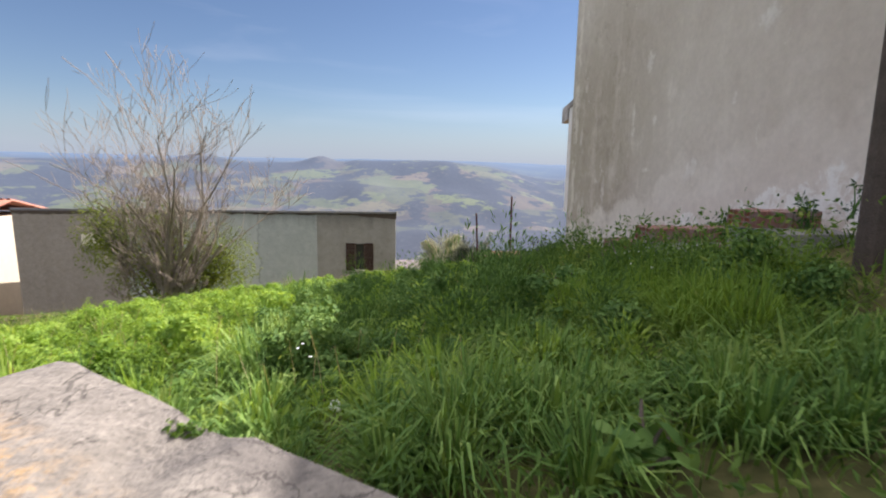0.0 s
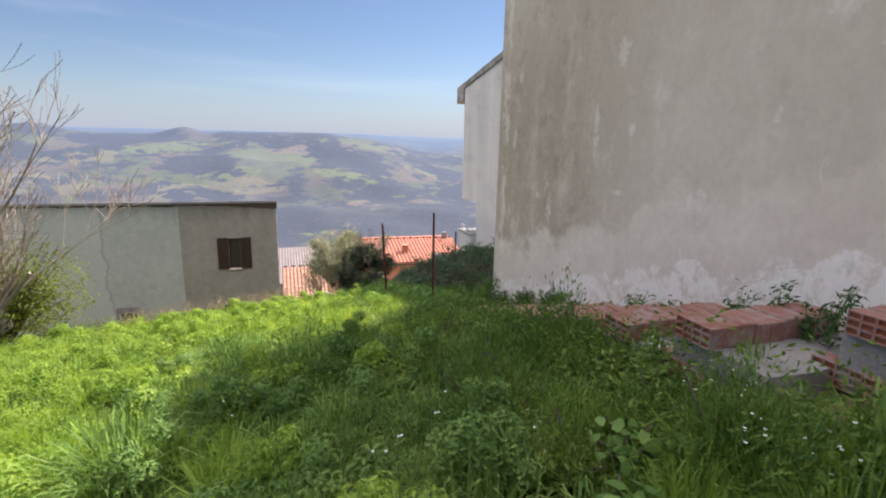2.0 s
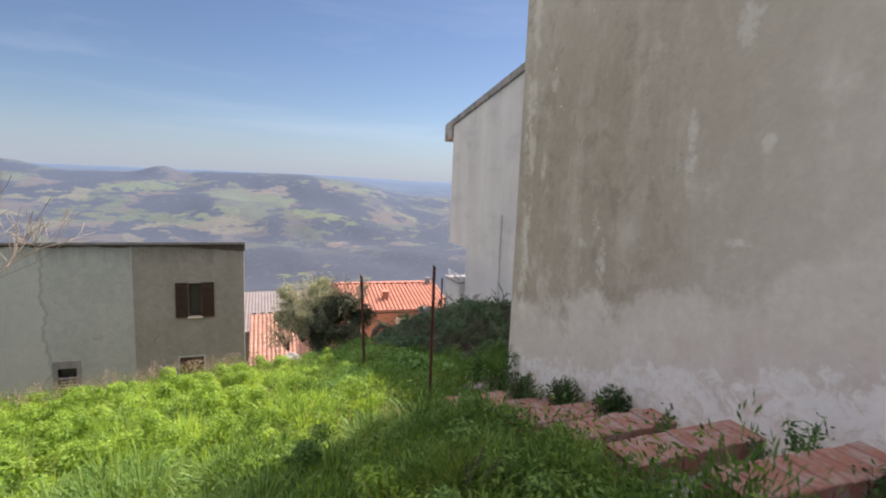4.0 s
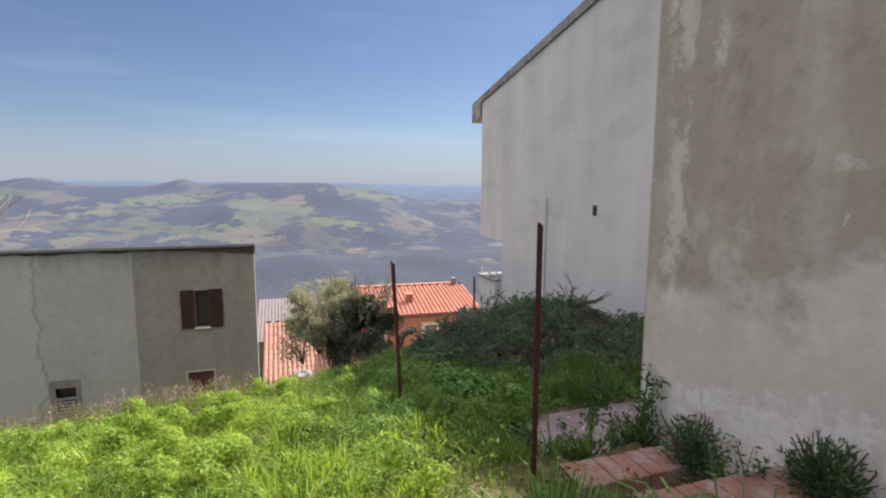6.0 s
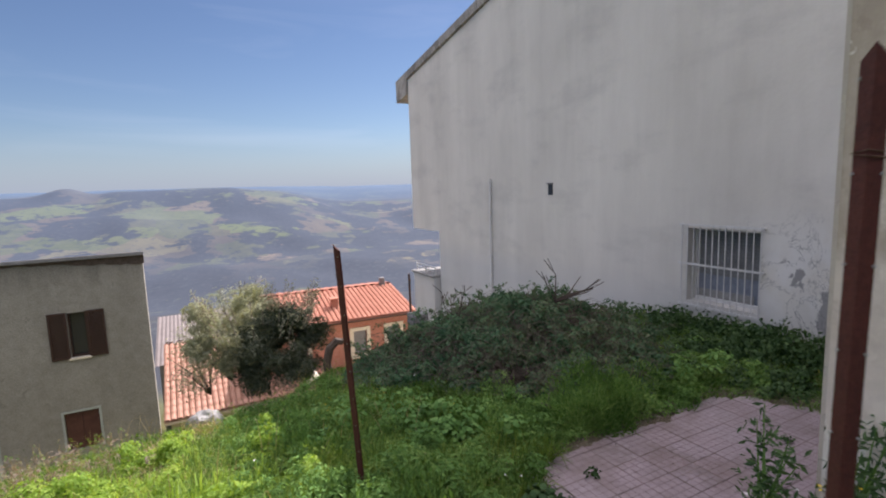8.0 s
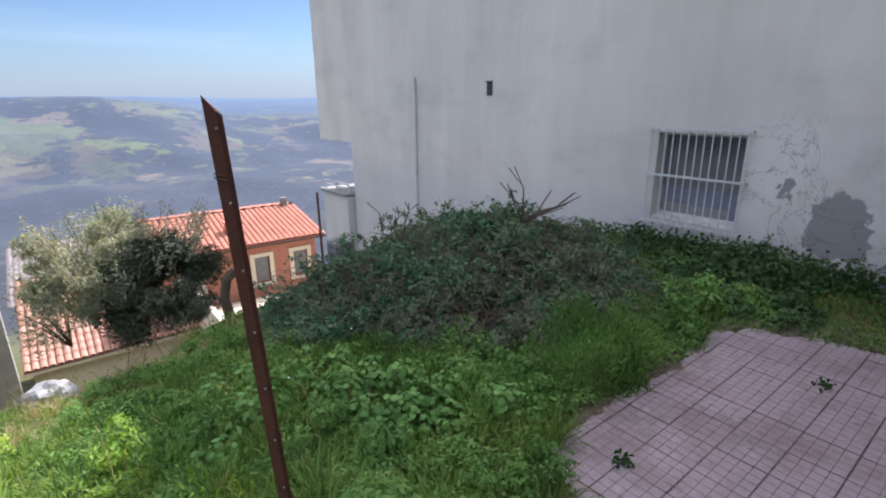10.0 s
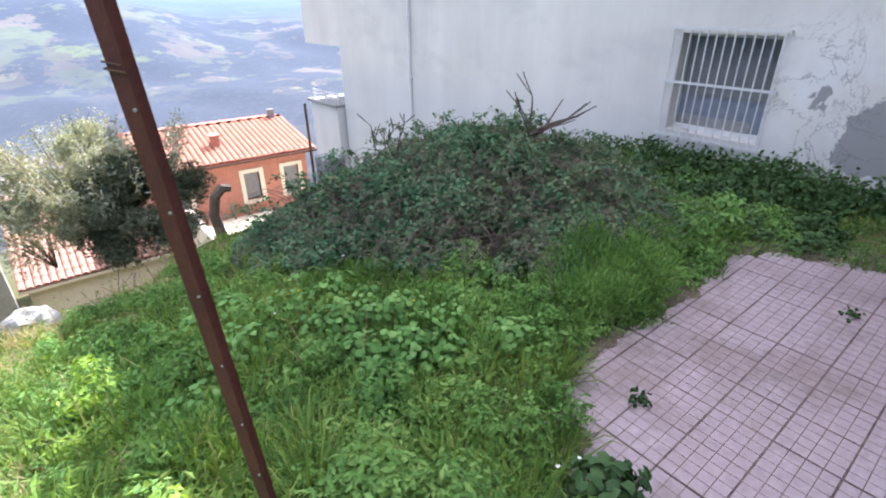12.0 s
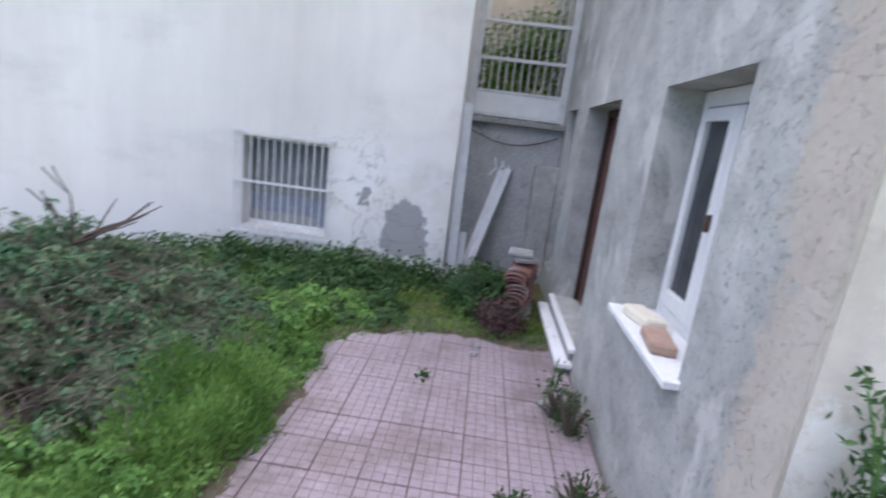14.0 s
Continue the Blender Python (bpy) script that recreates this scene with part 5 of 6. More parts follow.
def branch_mesh(start, way, length, radius, depth, spread, bm, tips, gravity=0.12, kinks=4, fewest=2, most=4):
    """A limb that tapers, bends and forks."""
    pts, rad = [Vector(start)], [radius]
    d = Vector(way).normalized()
    for i in range(kinks):
        d = (d + Vector((random.uniform(-1, 1), random.uniform(-1, 1), random.uniform(-0.6, 1))) * 0.16 + Vector((0, 0, gravity * 0.25))).normalized()
        pts.append(pts[-1] + d * length / kinks)
        rad.append(max(0.0055, radius * (1 - 0.55 * (i + 1) / kinks)))
    tube(bm, pts, rad, 7 if radius > 0.03 else 4 if radius > 0.008 else 3)
    if depth == 0:
        tips.append((pts[-1], d))
        return
    for _ in range(random.randint(fewest, most)):
        k = random.randint(1, kinks)
        side = Vector((random.uniform(-1, 1), random.uniform(-1, 1), random.uniform(-0.3, 0.8))).normalized()
        w = (d + side * spread).normalized()
        branch_mesh(pts[k], w, length * random.uniform(0.5, 0.82), rad[k] * 0.62, depth - 1, spread, bm, tips, gravity, max(2, kinks - 1), fewest, most)


def bare_tree():
    random.seed(11)
    at = Vector((-6.15, 13.0, float(ground_z(-6.15, 13.0)) - 0.05))
    t = root("bare_tree", at, "leafless grey-barked tree with many thin upright branches", "tree")
    for way, ln, r in (((0.3, 0.05, 1), 2.90, 0.1), ((0.5, -0.12, 1), 2.73, 0.09), ((0.75, 0.1, 1), 2.32, 0.07), ((0.12, 0.15, 1), 2.38, 0.075), ((-0.1, -0.1, 1), 2.09, 0.065), ((-0.45, 0.1, 1), 1.74, 0.055), ((0.2, 0.3, 1), 1.86, 0.055), ((-0.85, 0.0, 0.8), 0.99, 0.045), ((1.0, 0.0, 0.7), 1.17, 0.045), ((1.0, -0.2, 0.35), 0.81, 0.035), ((-0.9, -0.2, 0.4), 0.81, 0.035)):
        bm = bmesh.new()
        branch_mesh((random.uniform(-0.2, 0.2), random.uniform(-0.12, 0.12), 0), way, ln, r, 4, 0.8, bm, [], 0.2, 4, 3, 5 if r < 0.08 else 4)
        part("limb", bm, M["bark"], t)
    return t


bare_tree()


def shrub(name, at, spec, n, size, mat, label, group="", twigs=30, shell=0.35, up=0.35, aspect=0.45):
    """A bush: leaf clumps round several centres, with twigs inside."""
    t = root(name, at, label, "shrub", group)
    C, W = [], []
    tot = sum(r[3] * r[4] * r[5] for r in spec)
    for x, y, z, rx, ry, rz in spec:
        m = int(n * rx * ry * rz / tot)
        d = RNG.normal(size=(m, 3))
        d /= np.linalg.norm(d, axis=1)[:, None]
        r = (1 - shell * RNG.random(m) ** 1.3)[:, None]
        lump = np.array([1 + 0.28 * noise.noise(Vector(q) * 2.6 + Vector((x, y, z)) * 3) + 0.2 * noise.noise(Vector(q) * 7.0 + Vector((x, y, z))) for q in d])[:, None]
        C.append(np.array([x, y, z]) + d * r * lump * np.array([rx, ry, rz]))
        W.append(d + np.array([0, 0, 0.5]))
    C, W = np.concatenate(C), np.concatenate(W)
    gz = ground_z(C[:, 0] + at[0], C[:, 1] + at[1]) - at[2]
    ok = C[:, 2] > gz - 0.02
    if up > 0.6:
        leaf_cloud("leaves", C[ok], size, mat, t, aspect=aspect, axis=W[ok])
    else:
        leaf_cloud("leaves", C[ok], size, mat, t, aspect=aspect, face=W[ok], loose=0.6)
    if twigs:
        bm = bmesh.new()
        for _ in range(twigs):
            x, y, z, rx, ry, rz = random.choice(spec)
            a = random.uniform(0, 6.28)
            e = random.uniform(0.3, 1.05)
            p0 = Vector((x * 0.6, y * 0.6, max(-0.1, z - rz)))
            p2 = Vector((x + rx * e * math.cos(a), y + ry * e * math.sin(a), z + rz * random.uniform(-0.1, 1.0)))
            p1 = (p0 + p2) / 2 + Vector((0, 0, 0.2 * rz))
            tube(bm, [p0, p1, p2], [0.014, 0.009, 0.004], 4)
        tagged(part("twig_tangle", bm, M["twig"], t), kind="stuff")
    return t


gz = lambda x, y: float(ground_z(x, y))
shrub("leafy_shrub", (-6.6, 13.7, gz(-6.6, 13.7)), [(0.1, 0, 1.1, 1.5, 1.0, 1.3), (-1.4, 0.1, 2.0, 0.9, 0.7, 1.2), (-0.2, 0.2, 2.2, 0.9, 0.7, 0.9), (1.4, 0.2, 1.1, 1.1, 0.8, 1.2)], 15000, 0.085, M["shrub"], "yellow-green leafy shrub round a bare tree", twigs=200, shell=0.8)


def olive_tree():
    random.seed(5)
    g = gz(2.05, 19.0)
    t = root("olive_tree", (2.05, 19.0, g), "small olive tree with dense silvery grey-green leaves", "tree")
    bm, tips = bmesh.new(), []
    for way, ln, r in (((0.3, 0, 1), 1.3, 0.13), ((-0.45, 0.1, 1), 1.3, 0.1), ((0.6, -0.2, 0.8), 1.2, 0.08), ((-0.1, 0.4, 1), 1.4, 0.08)):
        branch_mesh((0, 0, -0.2), way, ln, r, 3, 0.8, bm, tips, 0.2)
    part("trunk", bm, M["bark_dark"], t)
    cz = -0.95 - g
    for name, mat, n, mid, size, rad, per, seed in (("crown", M["olive"], 78, (0.36, 0, cz - 0.2), (1.0, 0.85, 0.85), (0.17, 0.36), 420, 1), ("pale_crown", M["silver"], 64, (-0.45, 0.2, cz + 0.35), (0.9, 0.7, 0.95), (0.12, 0.27), 240, 2)):
        d = RNG.normal(size=(n, 3))
        d /= np.linalg.norm(d, axis=1)[:, None]
        q = np.array(mid) + d * (RNG.uniform(0.35, 1.0, n) ** 0.6)[:, None] * np.array(size)
        P, W = lobes(q, RNG.uniform(*rad, n), per, 0.8, 0.7)
        leaf_cloud(name, P, 0.085, mat, t, "silvery outer sprays of leaves" if seed == 2 else "", aspect=0.28, face=W, loose=0.7)
    # twigs that stand out of the crown
    bm = bmesh.new()
    extra = []
    for _ in range(80):
        a, e = random.uniform(0, 6.28), random.uniform(0.2, 1.2)
        p = Vector((1.0 * math.cos(a), 0.9 * math.sin(a), cz + 0.1 + 0.8 * math.sin(e)))
        q = p + Vector((math.cos(a) * 0.25, math.sin(a) * 0.25, random.uniform(0.25, 0.6)))
        tube(bm, [p, (p + q) / 2 + Vector((0, 0, 0.03)), q], [0.01, 0.007, 0.003], 3)
        for k in range(26):
            f = random.random()
            extra.append(p.lerp(q, f) + Vector((random.uniform(-1, 1), random.uniform(-1, 1), random.uniform(-1, 1))) * 0.07)
    tagged(part("shoot", bm, M["bark"], t), kind="stuff")
    leaf_cloud("shoot_leaves", np.array(extra), 0.075, M["silver"], t, aspect=0.28)


olive_tree()
_g = gz(1.5, 20.0)
shrub("silvery_bush", (1.5, 20.0, _g), [(0.1, 0, -0.5 - _g, 0.75, 0.7, 0.7), (-0.55, 0, -0.95 - _g, 0.65, 0.7, 0.65), (-0.8, 0, -1.7 - _g, 0.5, 0.6, 0.5), (0.6, 0, -0.1 - _g, 0.5, 0.5, 0.45), (0.95, 0, -0.45 - _g, 0.45, 0.5, 0.4), (-0.1, 0, -1.3 - _g, 0.65, 0.6, 0.65)], 7000, 0.075, M["silver"], "pale silvery open bush behind an olive tree", twigs=90, shell=0.75, aspect=0.3)

bm = bmesh.new()
tube(bm, [(4.6, 23.6, -6.5), (4.58, 23.6, -4.0), (4.5, 23.6, -3.3), (4.62, 23.6, -2.8), (4.85, 23.6, -2.6), (5.05, 23.6, -2.65)], [0.17, 0.16, 0.14, 0.14, 0.13, 0.11], 7)
tagged(part("tree_stump", bm, M["bark_dark"]), "dark bent stump of a cut tree", "stump")


# ---- bramble mound ----
def field(x, y, s, seed):
    return np.array([noise.noise(Vector((a * s, b * s, seed))) for a, b in zip(x, y)])


def mound_h(x, y):
    """Height of the heap of brambles above the ground."""
    a = np.exp(-(((x - 4.6) / 1.35) ** 2 + ((y - 13.4) / 1.2) ** 2) ** 1.5) * 0.88
    b = np.exp(-(((x - 3.5) / 0.85) ** 2 + ((y - 13.9) / 0.75) ** 2)) * 0.58
    c = np.exp(-(((x - 4.75) / 1.0) ** 2 + ((y - 12.2) / 0.62) ** 2)) * 0.46
    d = np.exp(-(((x - 5.8) / 0.7) ** 2 + ((y - 12.9) / 0.9) ** 2)) * 0.4
    return np.maximum(np.maximum(a, b), np.maximum(c, d))


def bramble_mound():
    t = root("bramble_heap", (4.4, 13.2, gz(4.4, 13.2)), "heap of dark brambles with dry twigs in grass", "brambles")
    ox, oy, oz = t.location
    # lobes of leaves over the heap, with dark gaps between them
    x, y = RNG.uniform(1.9, 6.7, 2600), RNG.uniform(11.3, 15.4, 2600)
    h = mound_h(x, y)
    ok = h > 0.12 + 0.12 * RNG.random(len(x))
    x, y, h = x[ok][:1150], y[ok][:1150], h[ok][:1150]
    big = field(x, y, 1.5, 61.0) + 0.7 * field(x, y, 3.4, 62.0)
    z = ground_z(x, y) + h * (0.9 + 0.3 * big) + RNG.normal(0, 0.035, len(x))
    r = RNG.uniform(0.06, 0.15, len(x))
    P, W = lobes(np.stack([x - ox, y - oy, z - oz], -1), r, 170, 0.75, 0.55)
    leaf_cloud("leaves", P, 0.036, M["bramble"], t, aspect=0.56, face=W + np.array([0, 0, 0.35]), loose=0.55)
    # dark sheet that closes the heap and stands in for its inner shade
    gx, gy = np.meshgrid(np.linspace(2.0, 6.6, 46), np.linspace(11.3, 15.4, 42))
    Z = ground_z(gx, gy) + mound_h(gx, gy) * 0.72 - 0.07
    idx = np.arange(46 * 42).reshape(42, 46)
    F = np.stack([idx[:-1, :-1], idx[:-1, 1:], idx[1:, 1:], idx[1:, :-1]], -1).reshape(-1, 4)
    part_mesh("shade_core", mesh_of("shade_core", np.stack([gx - ox, gy - oy, Z - oz], -1).reshape(-1, 3), F), M["bark_dark"], t)
    # leafy shoots that stand out of the heap
    bm, tip_p, tip_w = bmesh.new(), [], []
    random.seed(9)
    for _ in range(520):
        px, py = random.uniform(2.3, 6.3), random.uniform(11.6, 14.6)
        hh = float(mound_h(px, py))
        if hh < 0.25:
            continue
        p = Vector((px - ox, py - oy, gz(px, py) + hh * 0.8 - oz))
        a, l = random.uniform(0, 6.28), random.uniform(0.14, 0.38)
        q = p + Vector((math.cos(a) * l * 0.5, math.sin(a) * l * 0.5, l))
        e = q + Vector((math.cos(a) * l * 0.45, math.sin(a) * l * 0.45, random.uniform(-0.12, 0.06)))
        tube(bm, [p, q, e], [0.004, 0.003, 0.0015], 3)
        for k in range(int(34 * l / 0.25)):
            f = random.random()
            c = p.lerp(q, 0.4 + f) if f < 0.6 else q.lerp(e, (f - 0.6) / 0.4)
            w = Vector((random.gauss(0, 1), random.gauss(0, 1), random.gauss(0.3, 1))).normalized()
            tip_p.append(c + w * random.uniform(0.01, 0.05))
            tip_w.append(w + Vector((0, 0, 0.5)))
    tagged(part("shoot_tangle", bm, M["twig"], t), kind="stuff")
    leaf_cloud("shoot_leaves", np.array(tip_p), 0.038, M["bramble"], t, aspect=0.56, face=np.array(tip_w))
    random.seed(3)
    bm = bmesh.new()
    for _ in range(2400):
        px, py = random.gauss(4.0, 1.05), random.gauss(13.0, 0.8)
        hh = float(mound_h(px, py))
        if hh < 0.2:
            continue
        p = Vector((px - ox, py - oy, gz(px, py) + hh * 0.85 - oz))
        a, l = random.uniform(0, 6.28), random.uniform(0.12, 0.42)
        q = p + Vector((math.cos(a) * l, math.sin(a) * l, random.uniform(0.02, 0.24)))
        e = q + Vector((math.cos(a) * l * 0.5, math.sin(a) * l * 0.5, -0.08))
        m2 = p.lerp(q, 0.5) + Vector((random.uniform(-0.05, 0.05), random.uniform(-0.05, 0.05), 0.04))
        tube(bm, [p, m2, q, e], [0.004, 0.0035, 0.0028, 0.0015], 3)
    tagged(part("dry_stem_tangle", bm, M["twig"], t), kind="stuff")
    bm, tips = bmesh.new(), []
    base = Vector((4.85 - ox, 12.9 - oy, gz(4.8, 12.9) + 0.86 - oz))
    for way, ln, r in (((1.0, -0.45, 0.2), 0.52, 0.022), ((0.15, -0.2, 1), 0.34, 0.014), ((0.8, -0.3, 0.35), 0.42, 0.016), ((-0.4, 0.1, 1), 0.3, 0.01)):
        branch_mesh(base, way, ln, r, 1, 0.6, bm, tips, 0.02)
    base = Vector((3.75 - ox, 13.4 - oy, gz(3.75, 13.4) + 0.78 - oz))
    for way, ln, r in (((0.15, 0, 1), 0.26, 0.008), ((-0.5, 0, 0.9), 0.2, 0.006), ((-0.9, 0.1, 0.5), 0.24, 0.008)):
        branch_mesh(base, way, ln, r, 2, 0.9, bm, tips, 0.02)
    tagged(part("branch_tangle", bm, M["bark_dark"], t), kind="stuff")


bramble_mound()
tagged(part("concrete_block", boxes(((3.72, 14.75, -0.6), (3.98, 15.0, 0.36)), bevel=0.02), M["concrete_dark"]), "grey concrete stub behind the brambles", "block")


# ---- grass ----
PATIO = [(2.6, 10.72), (3.02, 10.8), (3.22, 11.2), (4.0, 11.2), (4.67, 11.17), (4.96, 11.25), (5.45, 11.2), (5.78, 11.07), (6.05, 10.6), (6.12, 10.2), (6.03, 9.8), (6.0, 9.45), (6.1, 9.0), (2.95, 9.0), (2.93, 9.8), (2.75, 10.25)]


def in_patio(x, y):
    """True inside the outline of the paving."""
    x, y = np.asarray(x, float), np.asarray(y, float)
    inside = np.zeros(x.shape, bool)
    for (x0, y0), (x1, y1) in zip(PATIO, PATIO[1:] + PATIO[:1]):
        if y0 != y1:
            inside ^= ((y0 > y) != (y1 > y)) & (x < (x1 - x0) * (y - y0) / (y1 - y0) + x0)
    return inside


def inside_bare(x, y):
    """True where no grass grows: paving, steps, coping, houses."""
    wob = 0.05 * np.sin(x * 7.1 + 2 * y) + 0.04 * np.sin(y * 19.0 + x * 13) + 0.03 * np.sin(x * 31 - y * 23)
    paved = in_patio(x + wob, y + wob)
    steps = (x > 2.12) & (x < 3.05) & (y > 3.3) & (y < 8.85)
    house = (x > HX - 0.02) & (y < HY + 0.02)
    grey = (x > GX - 0.01) & (y > 10.3)
    side = 0.56 * (x + 1.34) + 0.83 * (y - 1.86)
    cap = (side < 0.04) & (side > -0.7) & (x > -1.5)
    road = (side <= -0.7) | ((side < 0) & (x < -1.4) & (y < 1.6))
    gap = ((x - 0.66) / 0.22) ** 2 + ((y - 3.45) / 0.38) ** 2 < 1
    return gap | paved | steps | house | grey | cap | road | (mound_h(x, y) > 0.36)


def blades(name, x, y, height, width, lean, mat, label, droop=0.5):
    """Bent, pointed blades of grass in one mesh."""
    n = len(x)
    z = ground_z(x, y) - 0.01
    a = RNG.uniform(0, 2 * np.pi, n)
    da = np.stack([np.cos(a), np.sin(a), np.zeros(n)], -1)
    b = RNG.uniform(0, 2 * np.pi, n)
    w = np.stack([np.cos(b), np.sin(b), np.zeros(n)], -1) * (width / 2)[:, None]
    root_p = np.stack([x, y, z], -1)
    h, l = height[:, None], (height * lean)[:, None]
    up = np.array([[0, 0, 1.0]])
    m1 = root_p + up * h * 0.55 + da * l * 0.3
    m2 = root_p + up * h * (0.95 - 0.12 * droop) + da * l * 0.75
    tip = root_p + up * h * (1.0 - 0.25 * droop) + da * l * 1.25
    V = np.stack([root_p - w, root_p + w, m1 + w * 0.9, m1 - w * 0.9, m2 + w * 0.55, m2 - w * 0.55, tip], 1).reshape(-1, 3)
    i = np.arange(n)[:, None] * 7
    F = np.concatenate([i + np.array([[0, 1, 2]]), i + np.array([[0, 2, 3]]), i + np.array([[3, 2, 4]]), i + np.array([[3, 4, 5]]), i + np.array([[5, 4, 6]])], 1).reshape(-1, 3)
    return tagged(part_mesh(name, mesh_of(name, V, F), mat), label, "grass", kind="stuff")


def sow(n, x0, x1, y0, y1, keep=None):
    x, y = RNG.uniform(x0, x1, n), RNG.uniform(y0, y1, n)
    ok = ~inside_bare(x, y)
    x, y = x[ok], y[ok]
    if keep is not None:
        ok = keep(x, y)
        x, y = x[ok], y[ok]
    return x, y


def tussocks(name, cx, cy, high, per, width, mat, label, spread=1.15):
    """Fountains of bent blades that droop outwards from each centre."""
    n = len(cx)
    i = np.repeat(np.arange(n), per)
    m = len(i)
    a = RNG.uniform(0, 2 * np.pi, m)
    u = RNG.random(m) ** 0.7
    h = high[i] * (1 - 0.42 * u) * RNG.uniform(0.65, 1.1, m)
    reach = high[i] * u * spread * RNG.uniform(0.6, 1.1, m)
    out = np.stack([np.cos(a), np.sin(a), np.zeros(m)], -1)
    side = np.stack([-np.sin(a), np.cos(a), np.zeros(m)], -1) + 0.35 * RNG.normal(size=(m, 3))
    w = side * (RNG.uniform(*width, m) / 2)[:, None]
    x, y = cx[i] + out[:, 0] * 0.12 * high[i] + RNG.normal(0, 0.02, m), cy[i] + out[:, 1] * 0.12 * high[i] + RNG.normal(0, 0.02, m)
    p = np.stack([x, y, ground_z(x, y) - 0.02], -1)
    up, h, l = np.array([[0, 0, 1.0]]), h[:, None], reach[:, None]
    bend = RNG.uniform(0.05, 0.75, m)[:, None] * u[:, None]
    m1 = p + up * h * 0.6 + out * l * 0.25
    m2 = p + up * h * (1.0 - 0.1 * bend) + out * l * 0.68
    tip = p + up * h * (1.02 - bend) + out * l * 1.1
    V = np.stack([p - w, p + w, m1 + w, m1 - w, m2 + w * 0.7, m2 - w * 0.7, tip], 1).reshape(-1, 3)
    k = np.arange(m)[:, None] * 7
    F = np.concatenate([k + np.array([[0, 1, 2]]), k + np.array([[0, 2, 3]]), k + np.array([[3, 2, 4]]), k + np.array([[3, 4, 5]]), k + np.array([[5, 4, 6]])], 1).reshape(-1, 3)
    return tagged(part_mesh(name, mesh_of(name, V, F), mat), label, "grass", kind="stuff")


def make_grass():
    # meadow
    x1, y1 = sow(42000, -6.5, 3.1, -0.4, 9.5)
    x2, y2 = sow(34000, -5.0, 3.2, 9.0, 16.5)
    x3, y3 = sow(20000, -16.0, -5.0, 4.0, 22.0)
    x4, y4 = sow(44000, 2.4, 7.5, 9.2, 15.5)
    x, y = np.concatenate([x1, x2, x3, x4]), np.concatenate([y1, y2, y3, y4])
    f = field(x, y, 0.9, 1.0) + 0.6 * field(x, y, 2.7, 5.0)
    f = f + 0.5 * field(x, y, 6.0, 8.0)
    h = np.clip(0.13 + 0.18 * f, 0.04, 0.5) * RNG.uniform(0.6, 1.25, len(x))
    h *= np.where((x > 2.3) & (y > 9), 0.5, 1.0) * np.where((y > 11) & (x < 2.4), 0.6, 1.0)
    keep = RNG.random(len(x)) < np.clip(0.75 + 0.6 * f, 0.3, 1)
    x, y, h = x[keep], y[keep], h[keep]
    blades("grass", x, y, h, RNG.uniform(0.006, 0.014, len(x)), RNG.uniform(0.2, 1.1, len(x)), M["grass"], "lush uneven green grass of the sloping meadow", 0.9)
    # tussocks, tall in patches with hollows between
    def rise(x, y, seed):
        return np.clip(0.3 + 0.22 * field(x, y, 0.8, seed) + 0.26 * field(x, y, 2.2, seed + 1), 0.13, 0.52)
    cx, cy = sow(500, -1.2, 2.1, 1.2, 8.0)
    tussocks("grass_tussocks", cx, cy, rise(cx, cy, 40.0) * RNG.uniform(0.7, 1.2, len(cx)) * np.where(cy < 2.4, 0.72, 1.0), 120, (0.004, 0.011), M["tussock"], "long drooping tussocks of fresh green grass")
    # sunlit copy, sown mostly where the sun gets past the house
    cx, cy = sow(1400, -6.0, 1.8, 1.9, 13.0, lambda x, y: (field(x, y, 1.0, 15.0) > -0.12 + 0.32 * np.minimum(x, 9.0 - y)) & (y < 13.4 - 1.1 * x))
    tussocks("sunny_tussocks", cx, cy, rise(cx, cy, 44.0) * RNG.uniform(0.5, 0.95, len(cx)), 66, (0.005, 0.012), M["sunlit_copy"], "tussocks of meadow grass with sunlight put into their yellow-green")
    cx, cy = sow(760, 0.6, 3.5, 9.8, 13.8)
    tussocks("yard_tussocks", cx, cy, RNG.uniform(0.1, 0.32, len(cx)), 46, (0.004, 0.009), M["grass"], "small green grass tussocks near the paving")
    # tall fine yellow-green heap of grass beside the bank
    cx, cy = RNG.normal(1.65, 0.26, 30), RNG.normal(2.95, 0.5, 30)
    tussocks("tall_grass", cx, cy, RNG.uniform(0.3, 0.52, 30), 240, (0.003, 0.0065), M["tuft"], "tall fine yellow-green grass tufts", 0.95)
    # short growth that creeps over the rim of the paving
    x, y = sow(24000, 2.1, 6.7, 9.1, 11.8, lambda x, y: in_patio(4.4 + (x - 4.4) / 1.16, 10 + (y - 10) / 1.3))
    blades("rim_grass", x, y, RNG.uniform(0.05, 0.15, len(x)), RNG.uniform(0.005, 0.01, len(x)), RNG.uniform(0.3, 1.3, len(x)), M["weed"], "short green growth along the paving's rim", 0.8)
    # dry stalks
    x, y = sow(2600, -7, 2.5, 2, 16.5, lambda x, y: (field(x, y, 0.7, 9.0) > 0.05) | (y > 13.5))
    x5, y5 = sow(19000, 0.3, 3.0, 10.0, 15.8, lambda x, y: field(x, y, 1.4, 3.0) > 0.06 * (x - 1.0))
    blades("dry_turf", x5, y5, RNG.uniform(0.06, 0.17, len(x5)), RNG.uniform(0.004, 0.008, len(x5)), RNG.uniform(0.3, 1.2, len(x5)), M["straw"], "short yellowish turf near the bramble heap", 0.8)
